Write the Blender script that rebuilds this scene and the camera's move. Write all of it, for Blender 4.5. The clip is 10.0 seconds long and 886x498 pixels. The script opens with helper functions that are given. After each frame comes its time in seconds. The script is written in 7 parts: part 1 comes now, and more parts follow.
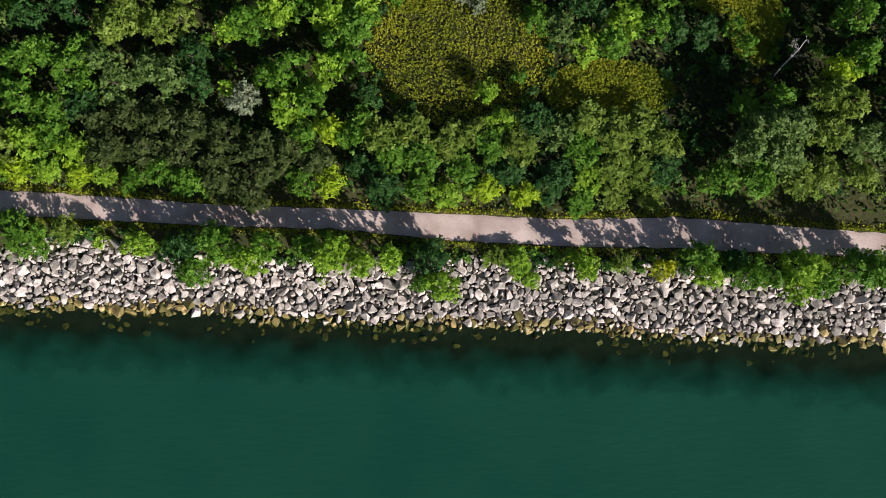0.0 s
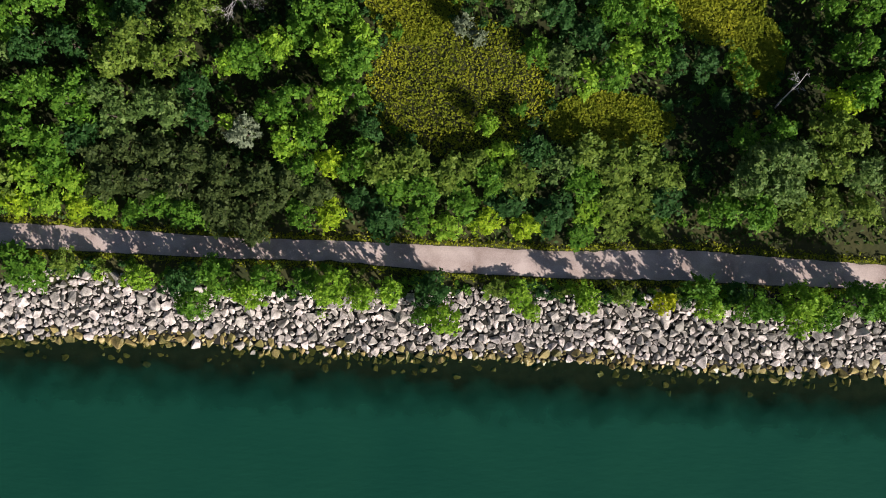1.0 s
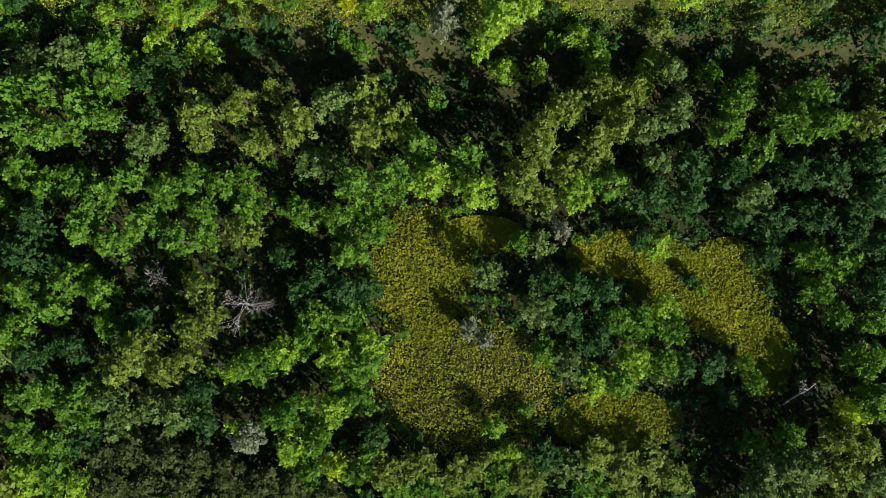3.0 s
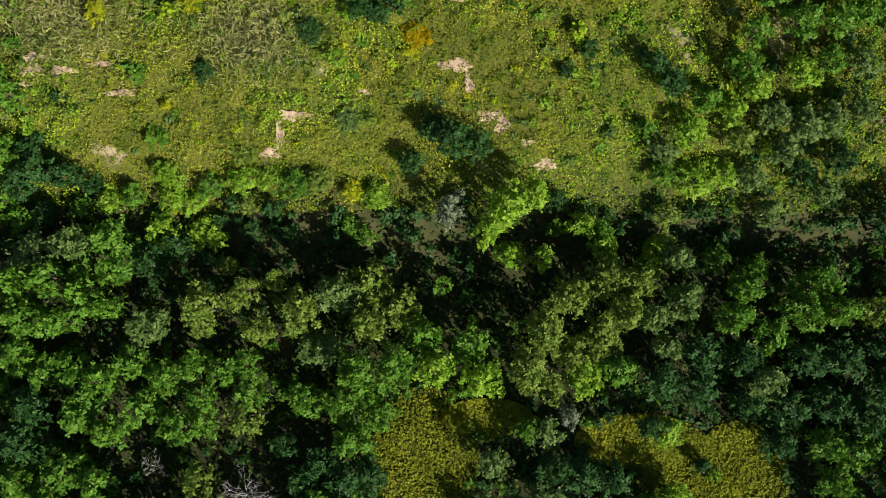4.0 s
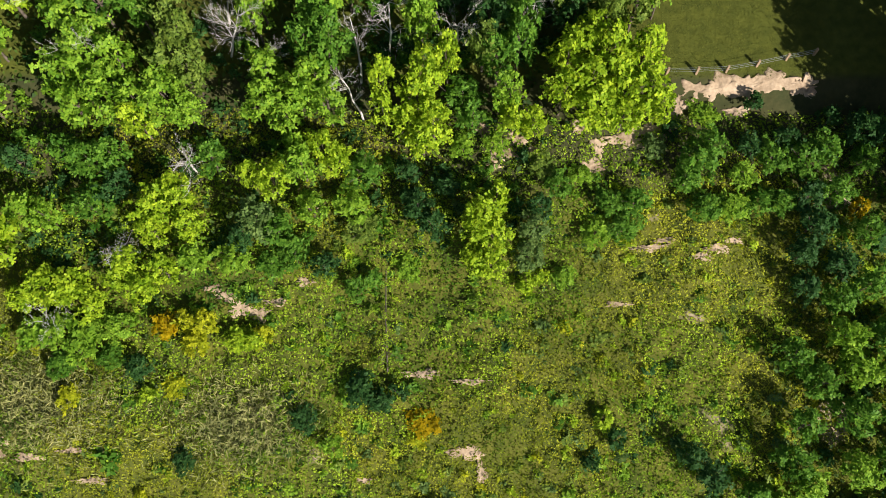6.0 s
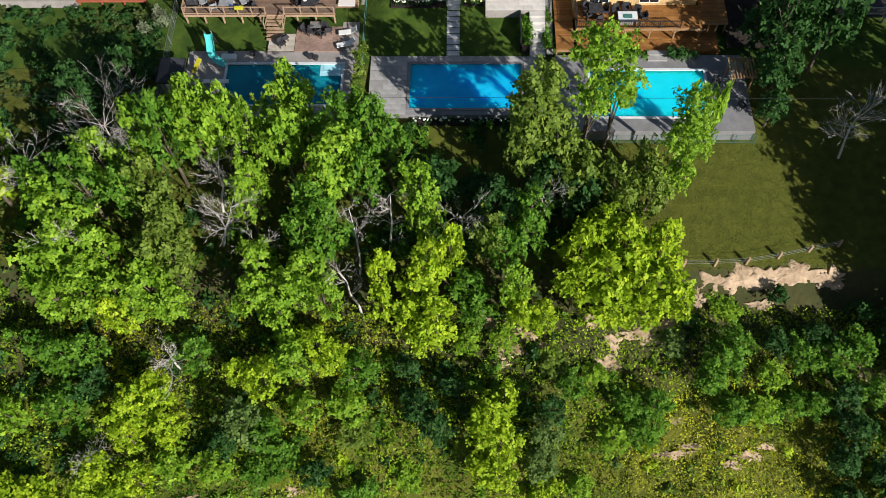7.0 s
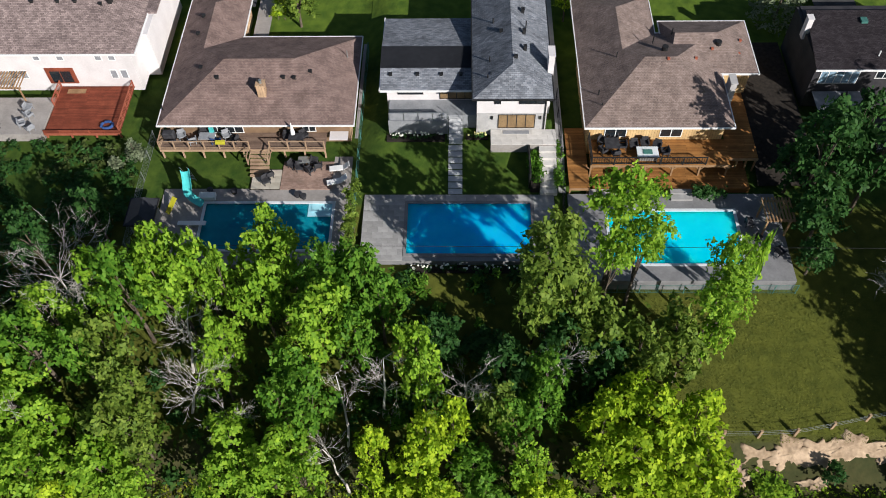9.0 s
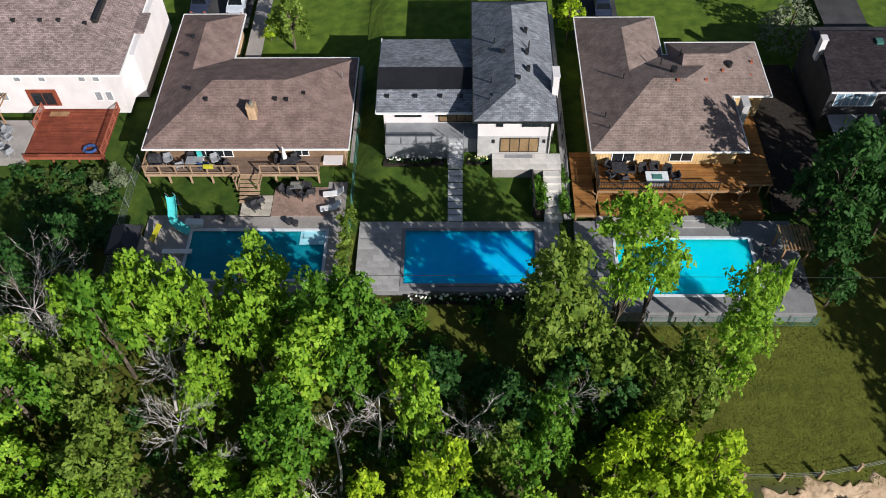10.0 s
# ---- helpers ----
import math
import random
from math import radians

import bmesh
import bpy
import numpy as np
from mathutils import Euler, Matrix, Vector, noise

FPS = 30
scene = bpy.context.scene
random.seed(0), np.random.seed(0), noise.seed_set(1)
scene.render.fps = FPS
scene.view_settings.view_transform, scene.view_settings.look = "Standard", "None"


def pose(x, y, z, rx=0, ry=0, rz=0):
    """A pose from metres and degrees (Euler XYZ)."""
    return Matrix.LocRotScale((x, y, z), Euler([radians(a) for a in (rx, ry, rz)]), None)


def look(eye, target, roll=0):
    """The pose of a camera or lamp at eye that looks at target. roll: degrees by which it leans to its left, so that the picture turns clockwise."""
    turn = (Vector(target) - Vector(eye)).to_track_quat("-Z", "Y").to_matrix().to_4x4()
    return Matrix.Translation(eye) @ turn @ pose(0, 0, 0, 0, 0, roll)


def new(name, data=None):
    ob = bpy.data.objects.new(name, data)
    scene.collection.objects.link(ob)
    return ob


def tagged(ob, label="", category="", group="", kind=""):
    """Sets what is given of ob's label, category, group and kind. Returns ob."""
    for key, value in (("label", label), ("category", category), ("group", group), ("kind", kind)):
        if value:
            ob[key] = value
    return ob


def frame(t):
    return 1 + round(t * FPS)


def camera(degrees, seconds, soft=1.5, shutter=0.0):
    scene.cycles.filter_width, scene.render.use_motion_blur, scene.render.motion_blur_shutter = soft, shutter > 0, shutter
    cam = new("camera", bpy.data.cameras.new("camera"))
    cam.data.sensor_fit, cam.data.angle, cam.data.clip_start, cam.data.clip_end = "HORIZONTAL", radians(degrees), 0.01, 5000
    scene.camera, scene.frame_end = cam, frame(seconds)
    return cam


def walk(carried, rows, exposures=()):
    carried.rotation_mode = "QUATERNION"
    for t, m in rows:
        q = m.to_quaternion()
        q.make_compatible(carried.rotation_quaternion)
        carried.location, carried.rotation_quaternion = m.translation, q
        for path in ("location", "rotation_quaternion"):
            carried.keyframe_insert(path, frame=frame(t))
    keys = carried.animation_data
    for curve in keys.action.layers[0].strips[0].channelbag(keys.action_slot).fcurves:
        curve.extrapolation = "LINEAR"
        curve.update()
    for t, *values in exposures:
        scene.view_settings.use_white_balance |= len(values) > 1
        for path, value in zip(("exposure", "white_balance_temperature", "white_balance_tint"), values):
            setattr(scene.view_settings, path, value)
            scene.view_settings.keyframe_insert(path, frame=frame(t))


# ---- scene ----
cam = camera(55.3, 10.0, soft=0.95)
ROWS = [
    (0, -0.29, 0.236, 110.434, -0.094, 0.036, 0.305),
    (0.5, -0.271, 2.188, 110.274, -0.067, 0.074, 0.281),
    (1, -0.267, 4.15, 110.266, 0.002, 0.081, 0.31),
    (1.5, -0.208, 7.253, 110.222, -0.103, 0.119, 0.304),
    (2, -0.329, 14.054, 110.105, 0.271, 0.143, 0.288),
    (2.5, -0.673, 24.566, 110.264, 1.196, 0.15, 0.262),
    (3, -1.537, 35.907, 110.667, 3.13, -0.066, 0.311),
    (3.2, -1.776, 39.486, 110.831, 4.199, -0.094, 0.375),
    (4.3, -1.754, 53.385, 109.703, 9.079, 0.309, 0.325),
    (4.5, -1.788, 55.883, 109.337, 9.933, 0.352, 0.356),
    (5, -1.719, 62.455, 107.262, 12.693, 0.555, 0.444),
    (5.5, -1.852, 68.797, 106.125, 15.873, 0.658, 0.498),
    (6, -1.604, 74.9, 105.589, 18.988, 0.998, 0.643),
    (6.2, -1.559, 76.797, 105.276, 20.576, 1.08, 0.708),
    (7.3, -2.17, 83.663, 101, 30.973, 0.91, 0.795),
    (7.5, -2.123, 85.25, 100.458, 31.812, 0.938, 0.839),
    (8, -2.302, 87.901, 99.178, 33.491, 0.932, 0.787),
    (8.5, -2.182, 89.556, 98.03, 34.543, 1.036, 0.837),
    (9, -2.283, 90.969, 96.81, 35.392, 1.011, 0.795),
    (9.5, -2.479, 92.14, 95.248, 36.427, 0.879, 0.754),
    (10, -2.653, 93.128, 93.532, 37.517, 0.778, 0.654),
]
walk(cam, [(t, pose(*row)) for t, *row in ROWS], exposures=[(0.0, 0.5, 6400, 14), (2.0, 0.52, 6450, 12), (3.0, 0.53, 6500, 11), (4.5, 0.55, 6500, 10), (6.0, 0.66, 6500, 10), (7.5, 0.44, 6350, 10), (10.0, 0.36, 6200, 11)])

# ---- light: clear late-summer morning, sun in the south-east ----
SUN_EL, SUN_AZ = radians(27.5), radians(137)  # azimuth clockwise from north (+y)
world = bpy.data.worlds.new("sky")
scene.world = world
world.use_nodes = True
wn = world.node_tree
sky = wn.nodes.new("ShaderNodeTexSky")
sky.sky_type, sky.sun_disc, sky.sun_elevation, sky.sun_rotation = "NISHITA", False, SUN_EL, SUN_AZ
wn.nodes["Background"].inputs["Strength"].default_value = 0.05
wn.links.new(sky.outputs["Color"], wn.nodes["Background"].inputs["Color"])
sun = new("sun", bpy.data.lights.new("sun", "SUN"))
sun.data.energy, sun.data.angle, sun.data.color = 5.0, radians(0.5), (1.0, 0.94, 0.86)
to_sun = Vector((math.sin(SUN_AZ) * math.cos(SUN_EL), math.cos(SUN_AZ) * math.cos(SUN_EL), math.sin(SUN_EL)))
sun.matrix_world = look(to_sun * 300, (0, 0, 0))


# ---- materials ----
def surface(name, low, high, scale=1.0, rough=0.8, bump=0.0, bump_scale=None, fine=None, metal=0.0, detail=6.0,
            spread=0.0, island=False, through_light=0.0, stretch=None, spec=0.3):
    """A two-scale noise surface between two colours; spread: how far single objects or islands differ in value."""
    m = bpy.data.materials.new(name)
    m.use_nodes = True
    nt, b = m.node_tree, m.node_tree.nodes["Principled BSDF"]
    b.inputs["Roughness"].default_value, b.inputs["Metallic"].default_value = rough, metal
    b.inputs["Specular IOR Level"].default_value = spec
    co = nt.nodes.new("ShaderNodeTexCoord").outputs["Object"]
    geo = nt.nodes.new("ShaderNodeNewGeometry")
    if name.startswith("world_"):
        co = geo.outputs["Position"]
    if stretch:
        mp = nt.nodes.new("ShaderNodeMapping")
        mp.inputs["Scale"].default_value = stretch
        nt.links.new(co, mp.inputs["Vector"])
        co = mp.outputs["Vector"]
    n1, n2 = nt.nodes.new("ShaderNodeTexNoise"), nt.nodes.new("ShaderNodeTexNoise")
    n1.inputs["Scale"].default_value, n1.inputs["Detail"].default_value = scale, detail
    n2.inputs["Scale"].default_value, n2.inputs["Detail"].default_value = fine or scale * 9, 3
    nt.links.new(co, n1.inputs["Vector"]), nt.links.new(co, n2.inputs["Vector"])
    add = nt.nodes.new("ShaderNodeMath")
    add.operation = "MULTIPLY_ADD"
    add.inputs[1].default_value = 0.45
    nt.links.new(n2.outputs["Fac"], add.inputs[0]), nt.links.new(n1.outputs["Fac"], add.inputs[2])
    ramp = nt.nodes.new("ShaderNodeMapRange")
    ramp.inputs["From Min"].default_value, ramp.inputs["From Max"].default_value = 0.50, 0.94
    nt.links.new(add.outputs[0], ramp.inputs["Value"])
    mix = nt.nodes.new("ShaderNodeMix")
    mix.data_type = "RGBA"
    mix.inputs["A"].default_value, mix.inputs["B"].default_value = (*low, 1), (*high, 1)
    nt.links.new(ramp.outputs["Result"], mix.inputs["Factor"])
    out = mix.outputs["Result"]
    if spread:
        hsv = nt.nodes.new("ShaderNodeHueSaturation")
        rnd = geo.outputs["Random Per Island"] if island else nt.nodes.new("ShaderNodeObjectInfo").outputs["Random"]
        val = nt.nodes.new("ShaderNodeMapRange")
        val.inputs["To Min"].default_value, val.inputs["To Max"].default_value = 1 - spread, 1 + spread
        nt.links.new(rnd, val.inputs["Value"]), nt.links.new(val.outputs["Result"], hsv.inputs["Value"])
        hue = nt.nodes.new("ShaderNodeMapRange")
        hue.inputs["To Min"].default_value, hue.inputs["To Max"].default_value = 0.5 + spread * 0.05, 0.5 - spread * 0.05
        nt.links.new(rnd, hue.inputs["Value"]), nt.links.new(hue.outputs["Result"], hsv.inputs["Hue"])
        nt.links.new(out, hsv.inputs["Color"])
        out = hsv.outputs["Color"]
    nt.links.new(out, b.inputs["Base Color"])
    if bump:
        bp = nt.nodes.new("ShaderNodeBump")
        bp.inputs["Strength"].default_value, bp.inputs["Distance"].default_value = 1.0, bump
        if bump_scale:
            n3 = nt.nodes.new("ShaderNodeTexNoise")
            n3.inputs["Scale"].default_value, n3.inputs["Detail"].default_value = bump_scale, 5
            nt.links.new(co, n3.inputs["Vector"]), nt.links.new(n3.outputs["Fac"], bp.inputs["Height"])
        else:
            nt.links.new(add.outputs[0], bp.inputs["Height"])
        nt.links.new(bp.outputs["Normal"], b.inputs["Normal"])
    if through_light:
        tr = nt.nodes.new("ShaderNodeBsdfTranslucent")
        nt.links.new(out, tr.inputs["Color"])
        ms = nt.nodes.new("ShaderNodeMixShader")
        ms.inputs["Fac"].default_value = through_light
        nt.links.new(b.outputs[0], ms.inputs[1]), nt.links.new(tr.outputs[0], ms.inputs[2])
        nt.links.new(ms.outputs[0], nt.nodes["Material Output"].inputs["Surface"])
    return m


def foliage(name, low, high):
    """Leaves: darker and lighter sprays within a crown, single leaves differing a little."""
    return surface(name, low, high, scale=0.55, fine=2.5, rough=0.55, spread=0.28, island=True, through_light=0.38, spec=0.12)


LEAF = {
    "d": foliage("leaf_dark", (0.022, 0.070, 0.015), (0.060, 0.150, 0.036)),
    "m": foliage("leaf_mid", (0.055, 0.150, 0.012), (0.150, 0.310, 0.034)),
    "n": foliage("leaf_fresh", (0.110, 0.240, 0.013), (0.295, 0.475, 0.044)),
    "b": foliage("leaf_bright", (0.172, 0.310, 0.012), (0.420, 0.555, 0.031)),
    "g": foliage("leaf_grey", (0.072, 0.142, 0.029), (0.180, 0.272, 0.074)),
    "o": foliage("leaf_olive", (0.085, 0.150, 0.016), (0.225, 0.318, 0.054)),
    "h": foliage("leaf_dull", (0.040, 0.066, 0.017), (0.105, 0.145, 0.042)),
    "y": foliage("leaf_yellow", (0.250, 0.310, 0.010), (0.500, 0.520, 0.022)),
    "r": foliage("leaf_orange", (0.29, 0.22, 0.004), (0.48, 0.36, 0.006)),
    "w": foliage("leaf_pale", (0.13, 0.17, 0.09), (0.27, 0.31, 0.20)),
}
BARK = surface("bark", (0.06, 0.045, 0.03), (0.16, 0.13, 0.10), scale=3, bump=0.02)
DEADWOOD = surface("dead_wood", (0.36, 0.33, 0.30), (0.64, 0.60, 0.56), scale=3)
ROCK = surface("quarry_rock", (0.175, 0.155, 0.138), (0.68, 0.605, 0.545), scale=1.1, fine=5, rough=0.9, bump=0.10, spread=0.38)
ROCK_SET = surface("quarry_rock_small", (0.175, 0.155, 0.138), (0.68, 0.605, 0.545), scale=1.1, fine=5, rough=0.9, bump=0.10, spread=0.38, island=True)
ROCK_WET = surface("algae_rock", (0.07, 0.07, 0.018), (0.42, 0.33, 0.13), scale=0.7, fine=5, rough=0.35, bump=0.04, spread=0.35, island=True)
GRAVEL = surface("world_gravel", (0.36, 0.27, 0.235), (0.60, 0.485, 0.44), scale=0.35, fine=7, rough=0.95, bump=0.03, bump_scale=5)
SAND = surface("world_sand", (0.22, 0.155, 0.095), (0.55, 0.41, 0.28), scale=0.7, fine=3.5, rough=0.95, bump=0.12, bump_scale=1.2)
GRASS = surface("meadow_grass", (0.085, 0.135, 0.009), (0.40, 0.425, 0.032), scale=0.10, fine=0.6, rough=0.7, spec=0.1, spread=0.18, island=True, through_light=0.25)
GRASS_GREEN = surface("slope_herbs", (0.045, 0.130, 0.008), (0.37, 0.51, 0.030), scale=0.10, fine=0.6, rough=0.7, spec=0.1, spread=0.22, island=True, through_light=0.25)
LAWN_BLADE = surface("lawn_blade", (0.070, 0.088, 0.009), (0.140, 0.150, 0.020), scale=0.25, fine=1.5, rough=0.8, spread=0.22, island=True, through_light=0.2)
HERB = surface("undergrowth_leaf", (0.022, 0.055, 0.005), (0.075, 0.135, 0.012), scale=0.2, fine=0.9, rough=0.7, spread=0.35, island=True, through_light=0.2)
GOLD_GRASS = surface("golden_grass", (0.115, 0.155, 0.009), (0.315, 0.33, 0.022), scale=0.10, fine=0.6, rough=0.7, spec=0.1, spread=0.2, island=True, through_light=0.25)
REED = surface("dry_reed", (0.15, 0.17, 0.045), (0.33, 0.33, 0.11), scale=0.2, fine=1.0, rough=0.7, spread=0.3, island=True)


# ---- the ground's height ----
KY = (-120, -40, -14, -10, -5, -1, 2, 10, 22, 40, 52, 60, 65, 70, 75, 83, 96, 102, 110, 116, 118, 126, 131, 139.4, 145, 220, 2500)
KZ = (-6, -4.5, -1.4, -0.1, 1.4, 2.3, 2.4, 2.5, 2.8, 3.8, 4.4, 5.4, 7.4, 11.8, 15.8, 19.8, 24.5, 27.0, 29.6, 31.6, 33.0, 35.2, 36.6, 37.15, 37.3, 37.6, 37.6)


def profile(x, y):
    """The even height of the ground: lake bed, rock bank, flat shore, bluff and tableland."""
    skew = 0.042 * max(-90, min(90, x)) * max(0.0, min(1.0, 1 - (y - 30) / 30))
    z = float(np.interp(y + skew, KY, KZ))
    if -11.8 < x < 6.9 and y > 139.4:
        z += 1.2 * min(1.0, (y - 139.4) / 5.6)
    return z


def height(x, y):
    """The ground with its humps and gullies on the bluff and in the wood."""
    wild = max(0.0, min(1.0, (y - 14) / 15)) * max(0.0, min(1.0, (117 - y) / 4))
    n = noise.noise((x * 0.06, y * 0.06, 3.1)) * 1.3 + noise.noise((x * 0.2, y * 0.2, 7.7)) * 0.5
    z = profile(x, y) + n * wild
    for x0, x1, y0, y1 in POOL_DECKS:
        if x0 + 1.6 < x < x1 - 1.6 and y0 + 1.6 < y < y1 - 1.6:
            z -= 3.5
    return z


POOL_DECKS = ((-29.5, -12.6, 131.6, 140.1), (-11.1, 6.0, 131.2, 139.3), (7.2, 25.6, 129.7, 139.2))


def path_mid(x):
    """The gravel path's middle line and half width."""
    xs = (-140, -57, -42, -28, -14, 0, 15, 30, 44, 57, 140)
    return (float(np.interp(x, xs, (8, 5.7, 4.95, 4.15, 3.85, 2.9, 2.2, 2.3, 1.4, 0.8, -2))),
            float(np.interp(x, xs, (1.7, 1.7, 1.6, 1.45, 1.4, 1.8, 1.85, 2.1, 1.9, 1.6, 1.6))))


def shore(x):
    return -9.5 - 0.040 * x + 0.5 * math.sin(x * 0.13) + 0.3 * math.sin(x * 0.37 + 1)


def mesh_object(name, verts, faces, material, parent=None, smooth=False):
    me = bpy.data.meshes.new(name)
    me.from_pydata(verts, [], faces)
    for m in material if isinstance(material, (list, tuple)) else [material]:
        me.materials.append(m)
    if smooth:
        me.polygons.foreach_set("use_smooth", [True] * len(me.polygons))
    ob = new(name, me)
    ob.parent = parent
    return ob


def part(name, bm, material, parent, label="", smooth=False):
    """Links a bmesh as one mesh object under a thing."""
    bmesh.ops.recalc_face_normals(bm, faces=bm.faces)
    me = bpy.data.meshes.new(name)
    bm.to_mesh(me)
    bm.free()
    me.materials.append(material)
    if smooth:
        me.polygons.foreach_set("use_smooth", [True] * len(me.polygons))
    ob = new(name, me)
    ob.parent = parent
    return tagged(ob, label)


def thing(name, label, category, group="", kind="", at=(0, 0, 0), turn=0):
    ob = new(name)
    ob.matrix_basis = pose(*at, 0, 0, turn)
    return tagged(ob, label, category, group, kind)


def grid_ground():
    """One sheet from the lake bed over the bluff to the far horizon, finer where it is seen."""
    xs = [-2500, -900, -350, -160] + [i * 1.5 for i in range(-66, 67)] + [160, 350, 900, 2500]
    ys = [-2500, -800, -200, -60] + [-30 + i * 1.5 for i in range(0, 152)] + [230, 400, 900, 2500]
    vs = [(x, y, height(x, y)) for y in ys for x in xs]
    n = len(xs)
    fs = [(j * n + i, j * n + i + 1, j * n + n + i + 1, j * n + n + i) for j in range(len(ys) - 1) for i in range(n - 1)]
    return mesh_object("ground", vs, fs, GROUND, smooth=True)


def ground_material():
    """Soil under the plants: earth and litter darkened for canopy shade in the wood, mown lawn on the tableland, ochre
    clay where the bluff lies bare.
    """
    m = surface("world_ground", (0.030, 0.040, 0.012), (0.075, 0.070, 0.025), scale=0.25, fine=2.2, rough=1.0, bump=0.15, bump_scale=0.8)
    nt, b = m.node_tree, m.node_tree.nodes["Principled BSDF"]
    base = b.inputs["Base Color"].links[0].from_socket
    pos = nt.nodes.new("ShaderNodeNewGeometry").outputs["Position"]
    sep = nt.nodes.new("ShaderNodeSeparateXYZ")
    nt.links.new(pos, sep.inputs[0])
    no = nt.nodes.new("ShaderNodeTexNoise")
    no.inputs["Scale"].default_value, no.inputs["Detail"].default_value = 0.13, 5
    nt.links.new(pos, no.inputs["Vector"])

    def band(lo, hi, soft):
        a, c, mul = nt.nodes.new("ShaderNodeMapRange"), nt.nodes.new("ShaderNodeMapRange"), nt.nodes.new("ShaderNodeMath")
        mul.operation = "MULTIPLY"
        a.inputs["From Min"].default_value, a.inputs["From Max"].default_value = lo - soft, lo
        c.inputs["From Min"].default_value, c.inputs["From Max"].default_value = hi + soft, hi
        nt.links.new(sep.outputs["Y"], a.inputs["Value"]), nt.links.new(sep.outputs["Y"], c.inputs["Value"])
        nt.links.new(a.outputs[0], mul.inputs[0]), nt.links.new(c.outputs[0], mul.inputs[1])
        return mul.outputs[0]

    def over(below, fac, colours, scale):
        nn = nt.nodes.new("ShaderNodeTexNoise")
        nn.inputs["Scale"].default_value, nn.inputs["Detail"].default_value = scale, 8
        nt.links.new(pos, nn.inputs["Vector"])
        inner, outer = nt.nodes.new("ShaderNodeMix"), nt.nodes.new("ShaderNodeMix")
        inner.data_type = outer.data_type = "RGBA"
        inner.inputs["A"].default_value, inner.inputs["B"].default_value = (*colours[0], 1), (*colours[1], 1)
        rg = nt.nodes.new("ShaderNodeMapRange")
        rg.inputs["From Min"].default_value, rg.inputs["From Max"].default_value = 0.3, 0.7
        nt.links.new(nn.outputs["Fac"], rg.inputs["Value"]), nt.links.new(rg.outputs[0], inner.inputs["Factor"])
        nt.links.new(fac, outer.inputs["Factor"])
        nt.links.new(below, outer.inputs["A"]), nt.links.new(inner.outputs["Result"], outer.inputs["B"])
        return outer.outputs["Result"]

    # wood soil, its colour lowered to carry the shade under the crowns
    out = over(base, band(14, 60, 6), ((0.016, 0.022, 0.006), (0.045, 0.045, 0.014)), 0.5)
    # near-black under the rock bank: shade of the gaps, put into the colour
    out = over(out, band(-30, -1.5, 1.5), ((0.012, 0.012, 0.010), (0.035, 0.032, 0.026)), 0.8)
    out = over(out, band(72, 106, 3), ((0.040, 0.064, 0.007), (0.14, 0.14, 0.020)), 0.45)
    clay = nt.nodes.new("ShaderNodeMath")
    clay.operation = "MULTIPLY"
    th = nt.nodes.new("ShaderNodeMapRange")
    th.inputs["From Min"].default_value, th.inputs["From Max"].default_value = 0.66, 0.70
    nt.links.new(no.outputs["Fac"], th.inputs["Value"])
    nt.links.new(th.outputs[0], clay.inputs[0]), nt.links.new(band(74, 117, 2), clay.inputs[1])
    out = over(out, clay.outputs[0], ((0.26, 0.19, 0.12), (0.48, 0.38, 0.26)), 0.9)
    out = over(out, band(118.3, 2600, 0.8), ((0.052, 0.064, 0.007), (0.094, 0.104, 0.013)), 1.2)
    out = over(out, band(138.5, 2600, 1.0), ((0.022, 0.054, 0.004), (0.060, 0.102, 0.010)), 0.9)
    out = over(out, band(157.5, 2600, 1.0), ((0.045, 0.090, 0.006), (0.105, 0.165, 0.014)), 0.8)
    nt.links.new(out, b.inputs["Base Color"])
    return m


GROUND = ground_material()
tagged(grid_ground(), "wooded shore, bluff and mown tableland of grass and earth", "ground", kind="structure")


